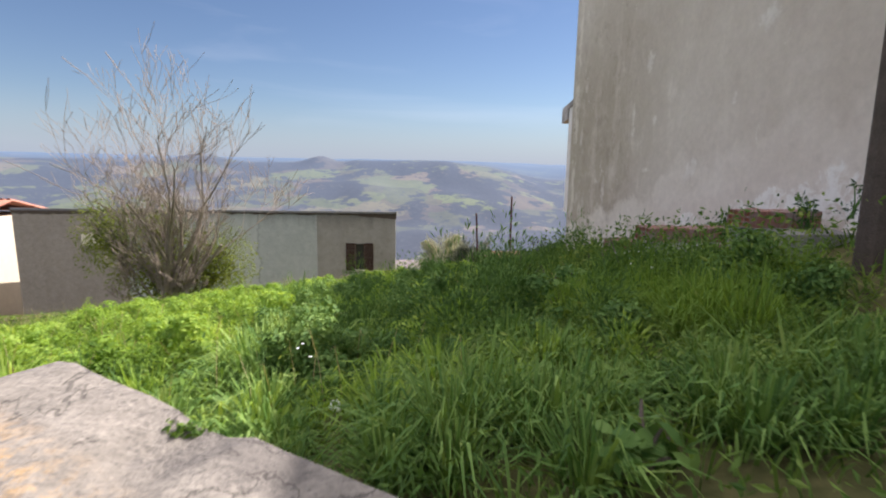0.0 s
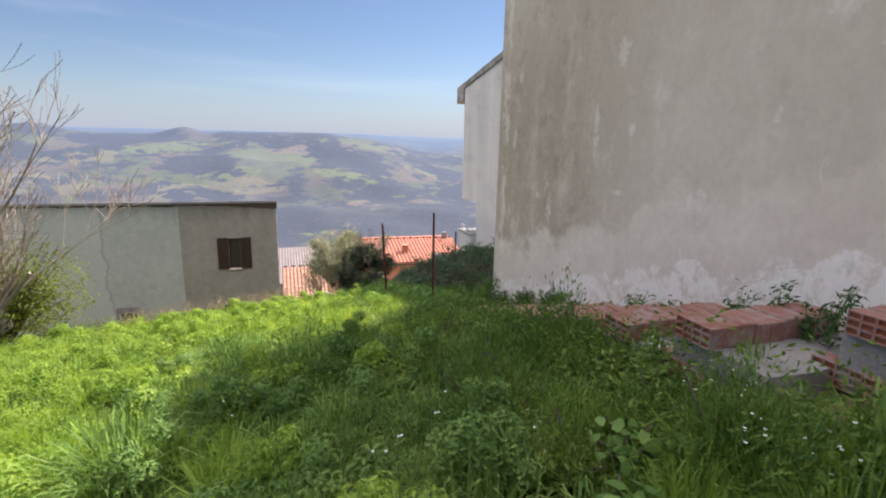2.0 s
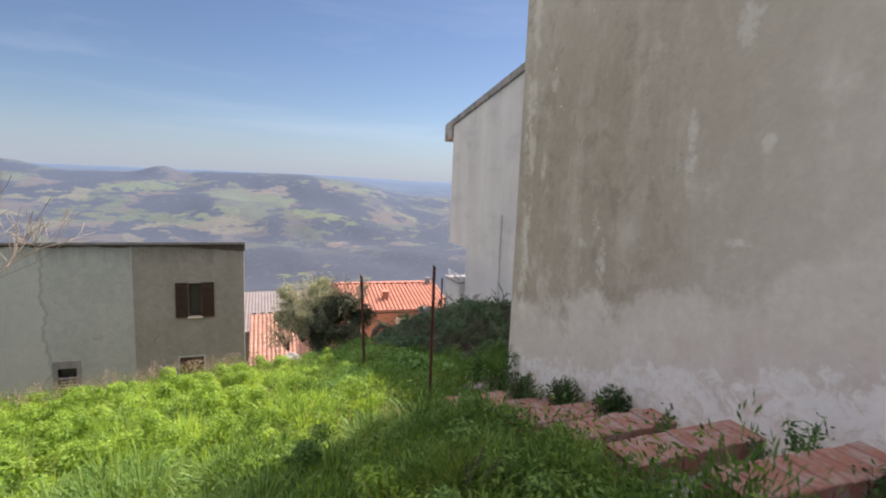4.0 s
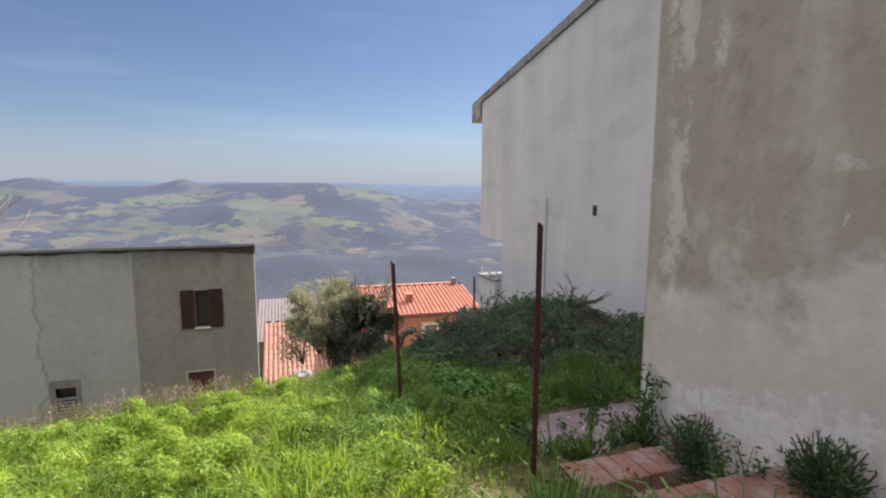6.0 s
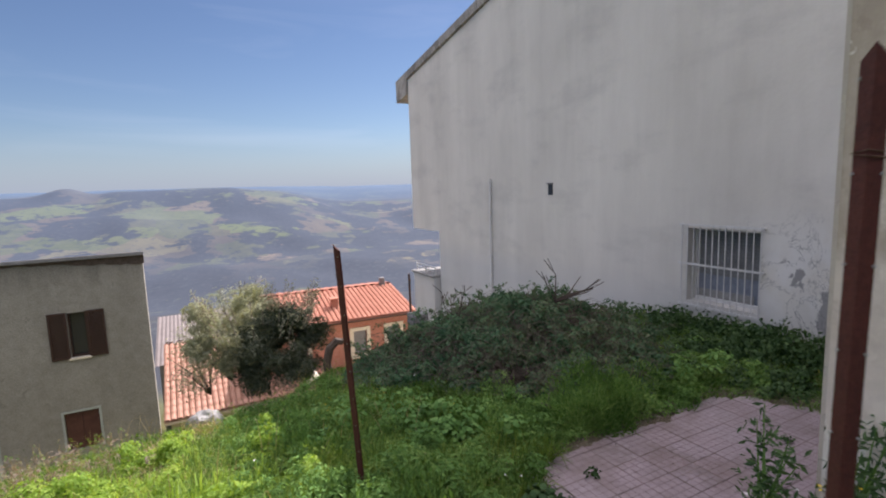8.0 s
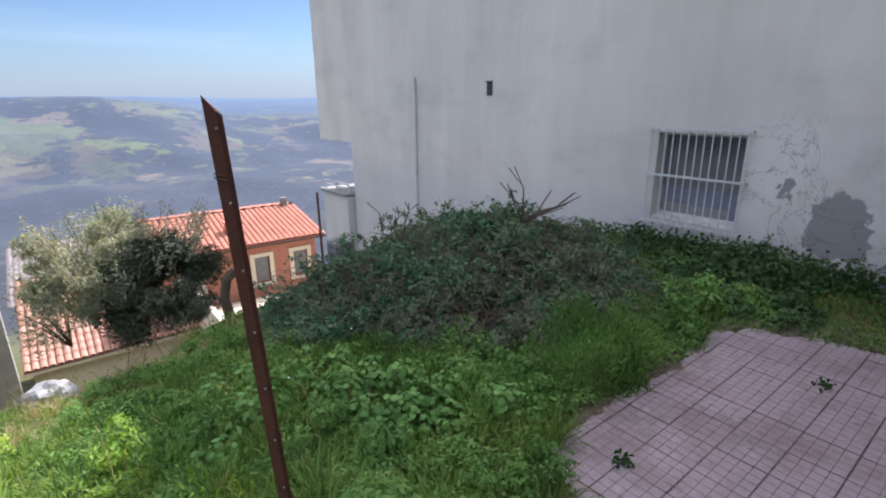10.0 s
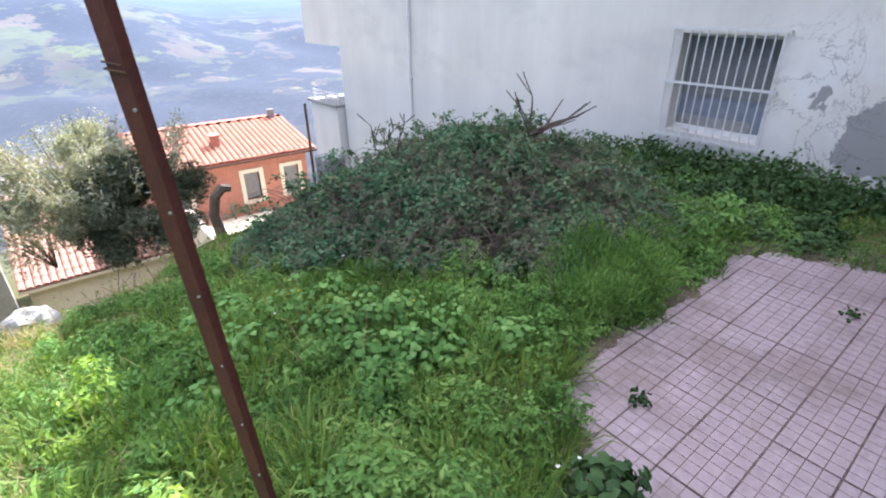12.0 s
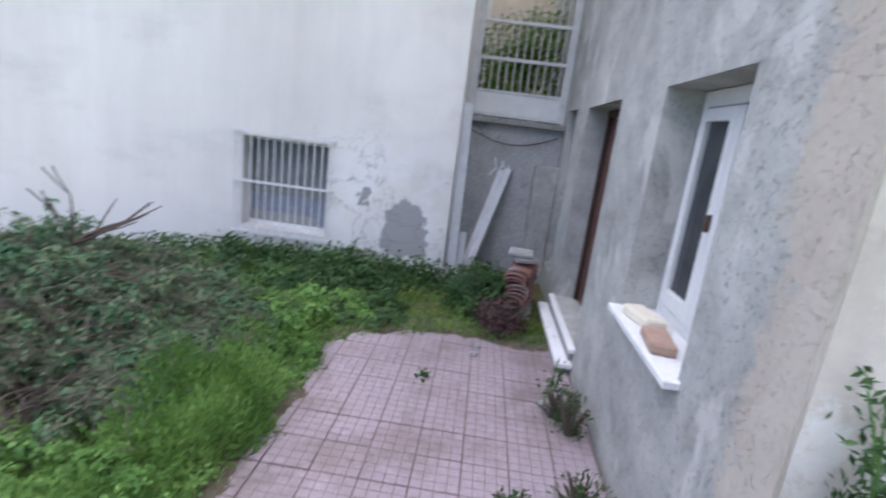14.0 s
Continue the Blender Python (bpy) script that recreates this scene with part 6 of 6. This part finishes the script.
    blades("dry_stalks", x, y, RNG.uniform(0.2, 0.5, len(x)), RNG.uniform(0.003, 0.006, len(x)), RNG.uniform(0.1, 0.5, len(x)), M["straw"], "scattered dry straw-coloured grass stalks", 0.5)


make_grass()


def seed_heads():
    """Dry grass stalks with feathery heads along the meadow's far crest."""
    f = RNG.random(150)
    x = -3.4 + 3.7 * f + RNG.normal(0, 0.12, 150)
    y = 12.5 + 0.9 * np.sin(f * 2.6) + RNG.normal(0, 0.3, 150)
    h = RNG.uniform(0.3, 0.52, 150)
    blades("seed_stalks", x, y, h, RNG.uniform(0.003, 0.005, 150), RNG.uniform(0.1, 0.45, 150), M["husk"], "dry pinkish grass stalks along the crest", 0.3)
    i = np.repeat(np.arange(150), 12)
    n = len(i)
    p = np.stack([x[i] + RNG.normal(0, 0.022, n), y[i] + RNG.normal(0, 0.022, n), ground_z(x[i], y[i]) + h[i] * RNG.uniform(0.78, 1.05, n)], -1)
    tagged(leaf_cloud("seed_heads", p, 0.045, M["husk"], aspect=0.25, up=1.0), "dry feathery grass heads along the crest", "grass", kind="stuff")


seed_heads()


def broad_weeds(name, n, area, size, mat, label, lift=0.12, keep=None, per=26, aspect=0.36):
    """Low broad-leaved weeds: clumps of oval leaves."""
    cx, cy = sow(n, *area, keep)
    k = per
    m = len(cx) * k
    r = np.repeat(RNG.uniform(0.05, 0.2, len(cx)), k)
    x, y = np.repeat(cx, k) + RNG.normal(0, 1, m) * r, np.repeat(cy, k) + RNG.normal(0, 1, m) * r
    ok = ~inside_bare(x, y)
    x, y = x[ok], y[ok]
    z = ground_z(x, y) + RNG.uniform(0.02, 1, len(x)) ** 1.2 * lift * np.repeat(RNG.uniform(0.6, 1.5, len(cx)), k)[ok]
    ob = leaf_cloud(name, np.stack([x, y, z], -1), size, mat, aspect=aspect, up=0.45)
    return tagged(ob, label, "weeds", kind="stuff")


broad_weeds("meadow_weeds", 1500, (-6.0, 2.4, 0.0, 15.5), 0.042, M["grass"], "low leafy weeds growing among meadow grass", 0.26)
def feathery_clumps(name, n, area, mat, label, high, keep=None, per=170, size=0.05, aspect=0.24, wide=(0.1, 0.24)):
    """Rounded clumps of finely divided leaves, packed side by side."""
    cx, cy = sow(n, *area, keep)
    m = len(cx) * per
    r = np.repeat(RNG.uniform(*wide, len(cx)), per)
    swell = np.clip(0.75 + 1.1 * field(cx, cy, 1.1, 30.0) + 0.7 * field(cx, cy, 2.6, 33.0), 0.3, 1.7)
    h = np.repeat(RNG.uniform(*high, len(cx)) * swell, per)
    d = RNG.normal(size=(m, 3))
    d[:, 2] = np.abs(d[:, 2])
    d /= np.linalg.norm(d, axis=1)[:, None]
    sh = 1 - 0.55 * RNG.random(m) ** 1.4
    x, y = np.repeat(cx, per) + d[:, 0] * r * sh, np.repeat(cy, per) + d[:, 1] * r * sh
    ok = ~inside_bare(x, y)
    z = ground_z(x, y) + d[:, 2] * h * sh * RNG.uniform(0.8, 1.25, m)
    return tagged(leaf_cloud(name, np.stack([x, y, z], -1)[ok], size, mat, aspect=aspect, axis=(d + np.array([0, 0, 0.45]))[ok], loose=0.35), label, "weeds", kind="stuff")


feathery_clumps("fennel_clumps", 160, (-1.2, 2.08, 2.6, 7.7), M["feather"], "dense feathery dark green weed clumps", (0.28, 0.6), lambda x, y: (field(x, y, 1.2, 25.0) > -0.1) & (x + 0.4 * np.sin(y * 2.2) > -0.4), 850, 0.05, 0.2, (0.2, 0.4))
# brighter sunlit green, thinning out towards the shaded house side
feathery_clumps("yarrow_clumps", 420, (-5.5, 1.6, 1.9, 12.5), M["sunlit_copy"], "dense feathery yellow-green weed clumps", (0.14, 0.36), lambda x, y: (field(x, y, 0.9, 15.0) > -0.1 + 0.18 * x) & (y < 12.6 - 1.2 * x), 330, 0.045, 0.22, (0.13, 0.3))
feathery_clumps("side_clumps", 90, (1.6, 2.12, 2.3, 6.6), M["feather"], "tall leafy weeds beside the brick steps", (0.25, 0.5), None, 480, 0.045, 0.24, (0.13, 0.25))
feathery_clumps("yard_clumps", 430, (1.4, 4.6, 9.6, 13.0), M["weed"], "bright feathery weeds between heap and paving", (0.1, 0.34), lambda x, y: field(x, y, 1.3, 4.0) > -0.12, 190, 0.045, 0.3, (0.1, 0.25))
feathery_clumps("rim_clumps", 40, (3.6, 5.0, 11.25, 11.75), M["weed"], "bright green feathery weeds at the paving's rim", (0.2, 0.42), lambda x, y: field(x, y, 2.0, 71.0) > -0.2, 620, 0.042, 0.24, (0.14, 0.28))
feathery_clumps("heap_foot_clumps", 90, (2.0, 6.4, 11.7, 13.2), M["feather"], "dark leafy weeds growing into the bramble heap", (0.22, 0.42), lambda x, y: mound_h(x, y) > 0.1, 360, 0.045, 0.3, (0.12, 0.26))
feathery_clumps("skirt_clumps", 260, (4.8, 6.5, 11.35, 13.6), M["weed"], "leafy green weeds along the heap's foot", (0.08, 0.28), lambda x, y: x - 0.35 * (y - 11.3) < 6.0, 180, 0.045, 0.4)
broad_weeds("sunny_weeds", 1000, (-6.0, 1.2, 2.0, 13.0), 0.05, M["tuft"], "feathery yellow-green weeds among the grass", 0.24, lambda x, y: field(x, y, 0.8, 12.0) > -0.12, 26, 0.3)
broad_weeds("yard_weeds", 1700, (0.6, 7.4, 9.4, 13.6), 0.034, M["weed"], "low green weeds round the paving", 0.15, lambda x, y: ~in_patio(x, y))
broad_weeds("step_weeds", 460, (1.55, 2.08, 2.2, 6.4), 0.045, M["grass"], "dense weeds hiding the sides of the steps", 0.46)
def leafy_weeds(name, n, area, mat, label, high, size, per, keep=None, aspect=0.42):
    """Bushy weeds: each a few stacked lobes of drooping leaves, with hollows between the plants."""
    cx, cy = sow(n, *area, keep)
    k = 5
    x, y = np.repeat(cx, k) + RNG.normal(0, 0.07, len(cx) * k), np.repeat(cy, k) + RNG.normal(0, 0.07, len(cx) * k)
    ok = ~inside_bare(x, y)
    z = (ground_z(x, y) + np.repeat(RNG.uniform(*high, len(cx)), k) * RNG.uniform(0.25, 1.0, len(x)))[ok]
    P, W = lobes(np.stack([x[ok], y[ok], z], -1), RNG.uniform(0.05, 0.13, len(z)), per, 0.75, 0.55)
    ob = leaf_cloud(name, P, size, mat, aspect=aspect, face=W + np.array([0, 0, 0.5]), loose=0.4)
    return tagged(ob, label, "weeds", kind="stuff")


# sunlit green again, kept mainly off the ground that the house shades
leafy_weeds("nettle_weeds", 330, (-5.0, 1.4, 3.0, 13.5), M["sunlit_copy"], "bushy bright green weeds over the meadow", (0.14, 0.4), 0.043, 105, lambda x, y: field(x, y, 0.9, 81.0) > -0.02 + 0.3 * np.minimum(x, 9.0 - y))
leafy_weeds("shade_weeds", 140, (-1.2, 2.05, 2.0, 7.6), M["feather"], "bushy dark green weeds beside the steps", (0.2, 0.5), 0.036, 150, lambda x, y: field(x, y, 1.1, 84.0) > -0.12)
leafy_weeds("rim_bushes", 90, (3.0, 6.3, 11.05, 12.3), M["weed"], "low leafy weeds along the paving's rim", (0.06, 0.24), 0.038, 75, None, 0.5)
leafy_weeds("far_bushes", 70, (5.6, 7.3, 10.8, 13.4), M["ivy"], "dark leafy weeds between the paving and the pale wall", (0.06, 0.22), 0.042, 60, None, 0.6)
leafy_weeds("yard_bushes", 170, (1.0, 3.6, 9.8, 14.6), M["weed"], "bushy green weeds in the yard", (0.08, 0.28), 0.036, 80)


def mallow_patch(n, mid, wide):
    """Rounded plants with broad overlapping leaves."""
    x, y = RNG.normal(mid[0], wide[0], n), RNG.normal(mid[1], wide[1], n)
    ok = ~inside_bare(x, y)
    x, y = x[ok], y[ok]
    z = ground_z(x, y) + RNG.uniform(0.06, 0.24, len(x))
    P, W = lobes(np.stack([x, y, z], -1), RNG.uniform(0.07, 0.16, len(x)), 46, 0.7, 0.6)
    ob = leaf_cloud("mallow_plants", P, 0.044, M["mallow"], aspect=0.85, face=W + np.array([0, 0, 0.7]), loose=0.4)
    tagged(ob, "broad-leaved bright green mallow weeds at the heap's foot", "weeds", kind="stuff")


mallow_patch(40, (2.62, 12.0), (0.34, 0.34))
mallow_patch(14, (2.2, 12.7), (0.5, 0.4))
mallow_patch(26, (5.75, 12.1), (0.3, 0.35))
broad_weeds("wall_weeds", 760, (6.2, 7.48, 10.3, 14.6), 0.055, M["ivy"], "dark ivy-like weeds along the pale wall", 0.25, lambda x, y: x > 6.95 - 0.25 * np.sin(y * 4), 26, 0.6)


def tall_weed(at, h, seed, label="tall leafy weed growing at the wall's foot", bare=False):
    """An upright weed with a stem and leaves in tiers."""
    random.seed(seed)
    t = root("weed", at, label, "weed", "weeds along the wall")
    C = []
    for s in range(random.randint(3, 6)):
        a, l = random.uniform(0, 6.28), random.uniform(0.5, 1.0) * h
        tip = Vector((math.cos(a) * 0.3 * l, math.sin(a) * 0.3 * l, l))
        base = Vector((random.uniform(-0.04, 0.04), random.uniform(-0.04, 0.04), -0.03))
        midp = base.lerp(tip, 0.5) + Vector((math.cos(a), math.sin(a), 0)) * -0.05 * l
        bm = bmesh.new()
        tube(bm, [base, midp, tip], [0.007, 0.005, 0.002], 4)
        part("stem", bm, M["weed"], t)
        for k in range(int(60 * l / 0.5) if not bare else 10):
            f = random.uniform(0.1, 1.0)
            p = base.lerp(midp, f * 2) if f < 0.5 else midp.lerp(tip, f * 2 - 1)
            C.append(p + Vector((random.gauss(0, 1), random.gauss(0, 1), random.gauss(0, 0.5))) * 0.04 * (1.3 - 0.7 * f))
    leaf_cloud("leaves", np.array(C), 0.042, M["ivy"], t, aspect=0.36)


for i in range(30):
    yy = 3.0 + i * 0.21 + random.uniform(-0.08, 0.08)
    random.seed(100 + i)
    zz = 2.2 - 0.326 * (yy - 4.78) - 0.1
    if 0.5 < (yy * 1.7) % 2 or yy < 4.4:
        tall_weed((HX - random.uniform(0.08, 0.3), yy, zz), random.uniform(0.16, 0.34) if yy < 7.6 else random.uniform(0.25, 0.5), 200 + i)
for i, (x, y, h) in enumerate([(3.0, 4.7, 0.3), (2.9, 8.95, 0.5), (2.6, 9.1, 0.55), (3.35, 9.35, 0.4), (5.3, 9.35, 0.3), (4.9, 9.3, 0.28), (3.6, 9.28, 0.25), (7.2, 9.9, 0.5), (6.9, 10.15, 0.4), (7.3, 10.6, 0.45), (7.3, 11.6, 0.5), (7.25, 12.1, 0.35)]):
    z = 0.95 if x < 3.1 and y < 9.15 else gz(x, y)
    tall_weed((x, y, 2.05 if i == 0 else z), h, 400 + i)
shrub("dry_bush", (6.35, 9.75, 0.0), [(0, 0, 0.14, 0.3, 0.26, 0.2)], 1500, 0.05, leaf_mat("dark_purple_leaves", [(0.05, 0.03, 0.035), (0.1, 0.06, 0.06), (0.12, 0.09, 0.07)], 0.2), "dead dark purplish bush on the paving edge", twigs=50, shell=0.6)
shrub("green_bush", (6.9, 10.0, 0.0), [(0, 0, 0.2, 0.42, 0.36, 0.34)], 3200, 0.055, M["ivy"], "dark green leafy bush in the yard corner", twigs=20, shell=0.5)
shrub("fern_clump", (4.35, 11.45, 0.0), [(0, 0, 0.12, 0.45, 0.3, 0.3), (-0.5, 0.1, 0.1, 0.35, 0.3, 0.2), (0.55, 0.25, 0.1, 0.4, 0.3, 0.26)], 7000, 0.05, M["weed"], "bright green feathery weed clump beside the paving", twigs=10, shell=0.6, up=0.8, aspect=0.25)
shrub("edge_plant", (2.75, 10.55, 0.05), [(0, 0, 0.07, 0.18, 0.16, 0.13)], 380, 0.06, M["ivy"], "dark broad-leaved plant at the paving corner", twigs=6, shell=0.6, aspect=0.7)
for x, y, z, r, h in ((2.86, 8.95, 0.72, 0.2, 0.34), (2.84, 8.45, 0.95, 0.18, 0.3), (2.9, 7.75, 1.2, 0.17, 0.26), (2.95, 7.15, 1.4, 0.15, 0.22), (2.6, 9.25, 0.5, 0.22, 0.3), (3.3, 9.3, 0.0, 0.16, 0.22)):
    shrub("wall_weed", (x, y, z), [(0, 0, h * 0.45, r, r, h * 0.7)], 1500, 0.042, M["ivy"], "dark leafy weed clump at the stained wall's foot", "weed clumps at the wall", twigs=22, shell=0.9, up=0.9, aspect=0.24)
for x, y, r, h in ((4.9, 9.36, 0.17, 0.24), (4.72, 9.3, 0.12, 0.3), (3.85, 9.72, 0.12, 0.16), (4.0, 9.36, 0.16, 0.22), (3.75, 9.4, 0.13, 0.2)):
    shrub("wall_weed", (x, y, 0.0), [(0, 0, h * 0.4, r, r, h * 0.7)], 230, 0.04, M["ivy"], "scraggly green weed clump on the paving's edge", "weed clumps at the wall", twigs=18, shell=0.9, up=0.9, aspect=0.35)
shrub("hedge", (10.3, 9.9, 2.0), [(0, 0, 0.8, 0.5, 0.9, 0.95), (0, -0.4, 1.4, 0.4, 0.6, 0.6)], 5000, 0.08, M["weed"], "dark green hedge behind the iron gate", twigs=30, shell=0.7)
for x, y, lift in ((0.66, 1.22, 0.1), (1.33, 3.75, 0.26), (1.05, 3.4, 0.24)):
    shrub("dock_plant", (x, y, gz(x, y)), [(0, 0, lift, 0.17, 0.15, 0.1)], 44, 0.085, M["feather"], "broad-leaved dock plant among the feathery weeds", "dock plants", twigs=5, aspect=0.62, shell=0.9)
random.seed(77)
for i in range(12):
    x, y = random.uniform(1.0, 1.95), random.uniform(2.6, 6.6)
    hh = random.uniform(0.28, 0.5)
    shrub("feathery_weed", (x, y, gz(x, y)), [(0, 0, hh * 0.5, 0.24, 0.22, hh * 0.62)], 1500, 0.05, M["grass"], "tall feathery green weed clump in the meadow", "feathery weeds", twigs=8, shell=0.8, up=1.3, aspect=0.2)
for i, (x, y) in enumerate([(3.45, 10.8), (5.2, 10.35)]):
    shrub("tile_weed", (x, y, 0.012), [(0, 0, 0.015, 0.09, 0.07, 0.03)], 36, 0.036, M["ivy"], "small weed growing between paving tiles", "weeds in the paving", twigs=0, aspect=0.6, shell=0.9)


def flowers(name, pts, mat, label, r=0.014, stem=0.22):
    V, F = [], []
    for x, y in pts:
        z = gz(x, y) + stem * random.uniform(0.8, 1.4)
        for _ in range(random.randint(1, 4)):
            c = Vector((x + random.gauss(0, 0.05), y + random.gauss(0, 0.05), z + random.gauss(0, 0.03)))
            for k in range(5):
                a = 1.257 * k
                i = len(V)
                V += [c, c + Vector((r * math.cos(a - 0.5), r * math.sin(a - 0.5), 0.004)), c + Vector((1.5 * r * math.cos(a), 1.5 * r * math.sin(a), 0.006)), c + Vector((r * math.cos(a + 0.5), r * math.sin(a + 0.5), 0.004))]
                F.append([i, i + 1, i + 2, i + 3])
    tagged(part_mesh(name, mesh_of(name, [tuple(v) for v in V], F), mat), label, "flowers", kind="stuff")


random.seed(21)
flowers("white_flowers", [(random.gauss(1.9, 0.22), random.gauss(3.9, 0.25)) for _ in range(9)] + [(random.gauss(0.75, 0.25), random.gauss(4.3, 0.4)) for _ in range(4)] + [(random.uniform(-1, 2), random.uniform(1.8, 6)) for _ in range(10)] + [(random.uniform(0.8, 3), random.uniform(10, 13)) for _ in range(4)], M["petal"], "small white daisies scattered in the grass", 0.006, 0.3)
flowers("tall_daisies", [(random.gauss(2.72, 0.08), random.gauss(9.22, 0.08)) for _ in range(5)] + [(random.gauss(1.8, 0.12), random.gauss(3.3, 0.15)) for _ in range(6)], M["petal"], "tall white daisies among the weeds", 0.006, 0.36)
flowers("yellow_flowers", [(random.gauss(2.8, 0.2), random.gauss(9.1, 0.2)) for _ in range(8)] + [(random.uniform(1.0, 7), random.uniform(10.5, 13)) for _ in range(7)], M["yellow"], "small yellow flowers scattered among the weeds", 0.005, 0.25)


# ---- litter ----
def crumpled(name, at, size, mat, label, category, seed):
    bm = bmesh.new()
    bmesh.ops.create_icosphere(bm, subdivisions=3, radius=1.0)
    for p in bm.verts:
        q = p.co * 1.7 + Vector((seed, 0, 0))
        p.co = Vector((p.co.x * size[0], p.co.y * size[1], p.co.z * size[2])) * (1 + 0.45 * noise.noise(q) + 0.25 * abs(noise.noise(q * 2.6)))
    ob = tagged(part(name, bm, mat), label, category)
    ob.location = at


crumpled("plastic_bag", (0.72, 3.68, gz(0.72, 3.68) + 0.06), (0.075, 0.05, 0.04), M["plastic"], "crumpled white plastic bag lying in the grass", "bag", 2.0)
shrub("cap_weed", (-0.6, 1.33, 2.2), [(0, 0, 0.01, 0.07, 0.04, 0.02)], 90, 0.026, M["grass"], "small weed rooted in the wall's cracked top", twigs=0, shell=0.9)
crumpled("paper_scrap", (-0.28, 1.95, gz(-0.28, 1.95) + 0.1), (0.03, 0.025, 0.02), M["plastic"], "small white paper scrap in the grass", "litter", 5.0)
crumpled("pale_stone", (0.85, 15.6, gz(0.85, 15.6) + 0.05), (0.2, 0.16, 0.16), M["concrete"], "pale weathered stone at the meadow's edge", "stone", 7.0)
for i in range(16):
    random.seed(60 + i)
    x, y = random.choice(((2.95, 11.1), (3.2, 11.2), (2.9, 10.9), (3.0, 11.0), (2.85, 10.8), (5.9, 9.9), (5.0, 9.35)))
    crumpled("rubble_stone", (x + random.uniform(-0.2, 0.2), y + random.uniform(-0.1, 0.12), 0.015), (0.035, 0.03, 0.02), M["concrete"], "small grey rubble stone at the paving's edge", "stone", 10.0 + i)


# ---- paving ----
def make_paving():
    tagged(part("floor_slab", boxes(((2.62, HY + 0.004, -0.12), (6.3, 11.3, -0.022))), speckled("dark_joint_soil", (0.13, 0.105, 0.1), (0.25, 0.2, 0.19), 0.2, 0.95)), "mortar bed under the paving", "floor", kind="structure")
    pave = root("pavement", (2.6, HY, 0.0), "pink cement tiles with dirty grooved squares", "pavement", kind="structure")
    s, cells = 0.275, 4
    me = bpy.data.meshes.new("tile")
    bm = bmesh.new()
    base = [bm.verts.new((x, y, -0.004)) for x, y in ((0.0018, 0.0018), (s - 0.0018, 0.0018), (s - 0.0018, s - 0.0018), (0.0018, s - 0.0018))]
    bm.faces.new(base)
    c = (s - 0.006) / cells
    for i in range(cells):
        for j in range(cells):
            g = 0.0021
            x0, y0, x1, y1 = 0.003 + i * c + g, 0.003 + j * c + g, 0.003 + (i + 1) * c - g, 0.003 + (j + 1) * c - g
            bm.faces.new([bm.verts.new(p) for p in ((x0, y0, 0), (x1, y0, 0), (x1, y1, 0), (x0, y1, 0))])
    bm.to_mesh(me)
    bm.free()
    me.materials.append(M["tile"])
    me.materials.append(speckled("groove_dirt", (0.12, 0.09, 0.085), (0.25, 0.19, 0.185), 0.3, 0.95))
    me.polygons[0].material_index = 1
    for i in range(14):
        for j in range(8):
            # worn outline of the paving
            near = np.array([2.6 + (i + a) * s for a in (0.1, 0.9, 0.1, 0.9)]), np.array([HY + 0.03 + (j + b) * s for b in (0.1, 0.1, 0.9, 0.9)])
            if not in_patio(*near).any():
                continue
            ob = part_mesh("tile", me, None, pave)
            ob.location = (i * s, 0.03 + j * s, random.uniform(-0.002, 0.002))
            ob.rotation_euler = (random.uniform(-0.006, 0.006), random.uniform(-0.006, 0.006), random.uniform(-0.004, 0.004))


make_paving()


def soil_edge():
    """Washed-on soil along the ragged outline of the paving."""
    line = [PATIO[-2], PATIO[-1]] + PATIO[:13]
    pts = []
    for (x0, y0), (x1, y1) in zip(line, line[1:]):
        steps = max(4, int(math.hypot(x1 - x0, y1 - y0) / 0.025))
        for i in range(steps):
            pts.append(Vector((x0 + (x1 - x0) * i / steps, y0 + (y1 - y0) * i / steps, 0)))
    n, m = len(pts), 9
    V = []
    for i, p in enumerate(pts):
        d = (pts[min(n - 1, i + 6)] - pts[max(0, i - 6)]).normalized()
        out = Vector((-d.y, d.x, 0))
        wide = 0.03 + 0.07 * noise.noise(p * 3) + 0.05 * noise.noise(p * 9) + 0.03 * noise.noise(p * 25)
        for j in range(m):
            f = j / (m - 1)
            q = p + out * (-wide + f * (wide + 0.36))
            bulge = 0.016 * math.sin(min(1.0, f * 2.2) * math.pi * 0.5) + 0.01 * noise.noise(q * 11)
            V.append((q.x, q.y, (-0.006 if j == 0 else 0.006 + bulge) - (0.07 if j == m - 1 else 0)))
    F = [[i * m + j, i * m + j + 1, (i + 1) * m + j + 1, (i + 1) * m + j] for i in range(n - 1) for j in range(m - 1)]
    me = mesh_of("soil", V, F)
    me.polygons.foreach_set("use_smooth", [True] * len(me.polygons))
    tagged(part_mesh("soil_edge", me, speckled("dry_soil", (0.07, 0.06, 0.04), (0.2, 0.165, 0.115), 0.12, 0.95, 0.8, 0.02)), "dry soil and debris washed over the paving's edge", "soil", kind="stuff")
    # bits of debris and sparse sprouts on it
    V, F = [], []
    random.seed(31)
    for _ in range(420):
        p = random.choice(pts) + Vector((random.gauss(0, 0.07), random.gauss(0, 0.07), 0.02))
        r = random.uniform(0.004, 0.013)
        i = len(V)
        V += [tuple(p + Vector((random.uniform(-1, 1), random.uniform(-1, 1), random.uniform(-0.4, 0.8))) * r) for _ in range(4)]
        F += [[i, i + 1, i + 2], [i, i + 2, i + 3], [i, i + 3, i + 1], [i + 1, i + 3, i + 2]]
    tagged(part_mesh("debris", mesh_of("debris", V, F), M["mortar"]), "small grey crumbs of mortar and stone", "debris", kind="stuff")


soil_edge()
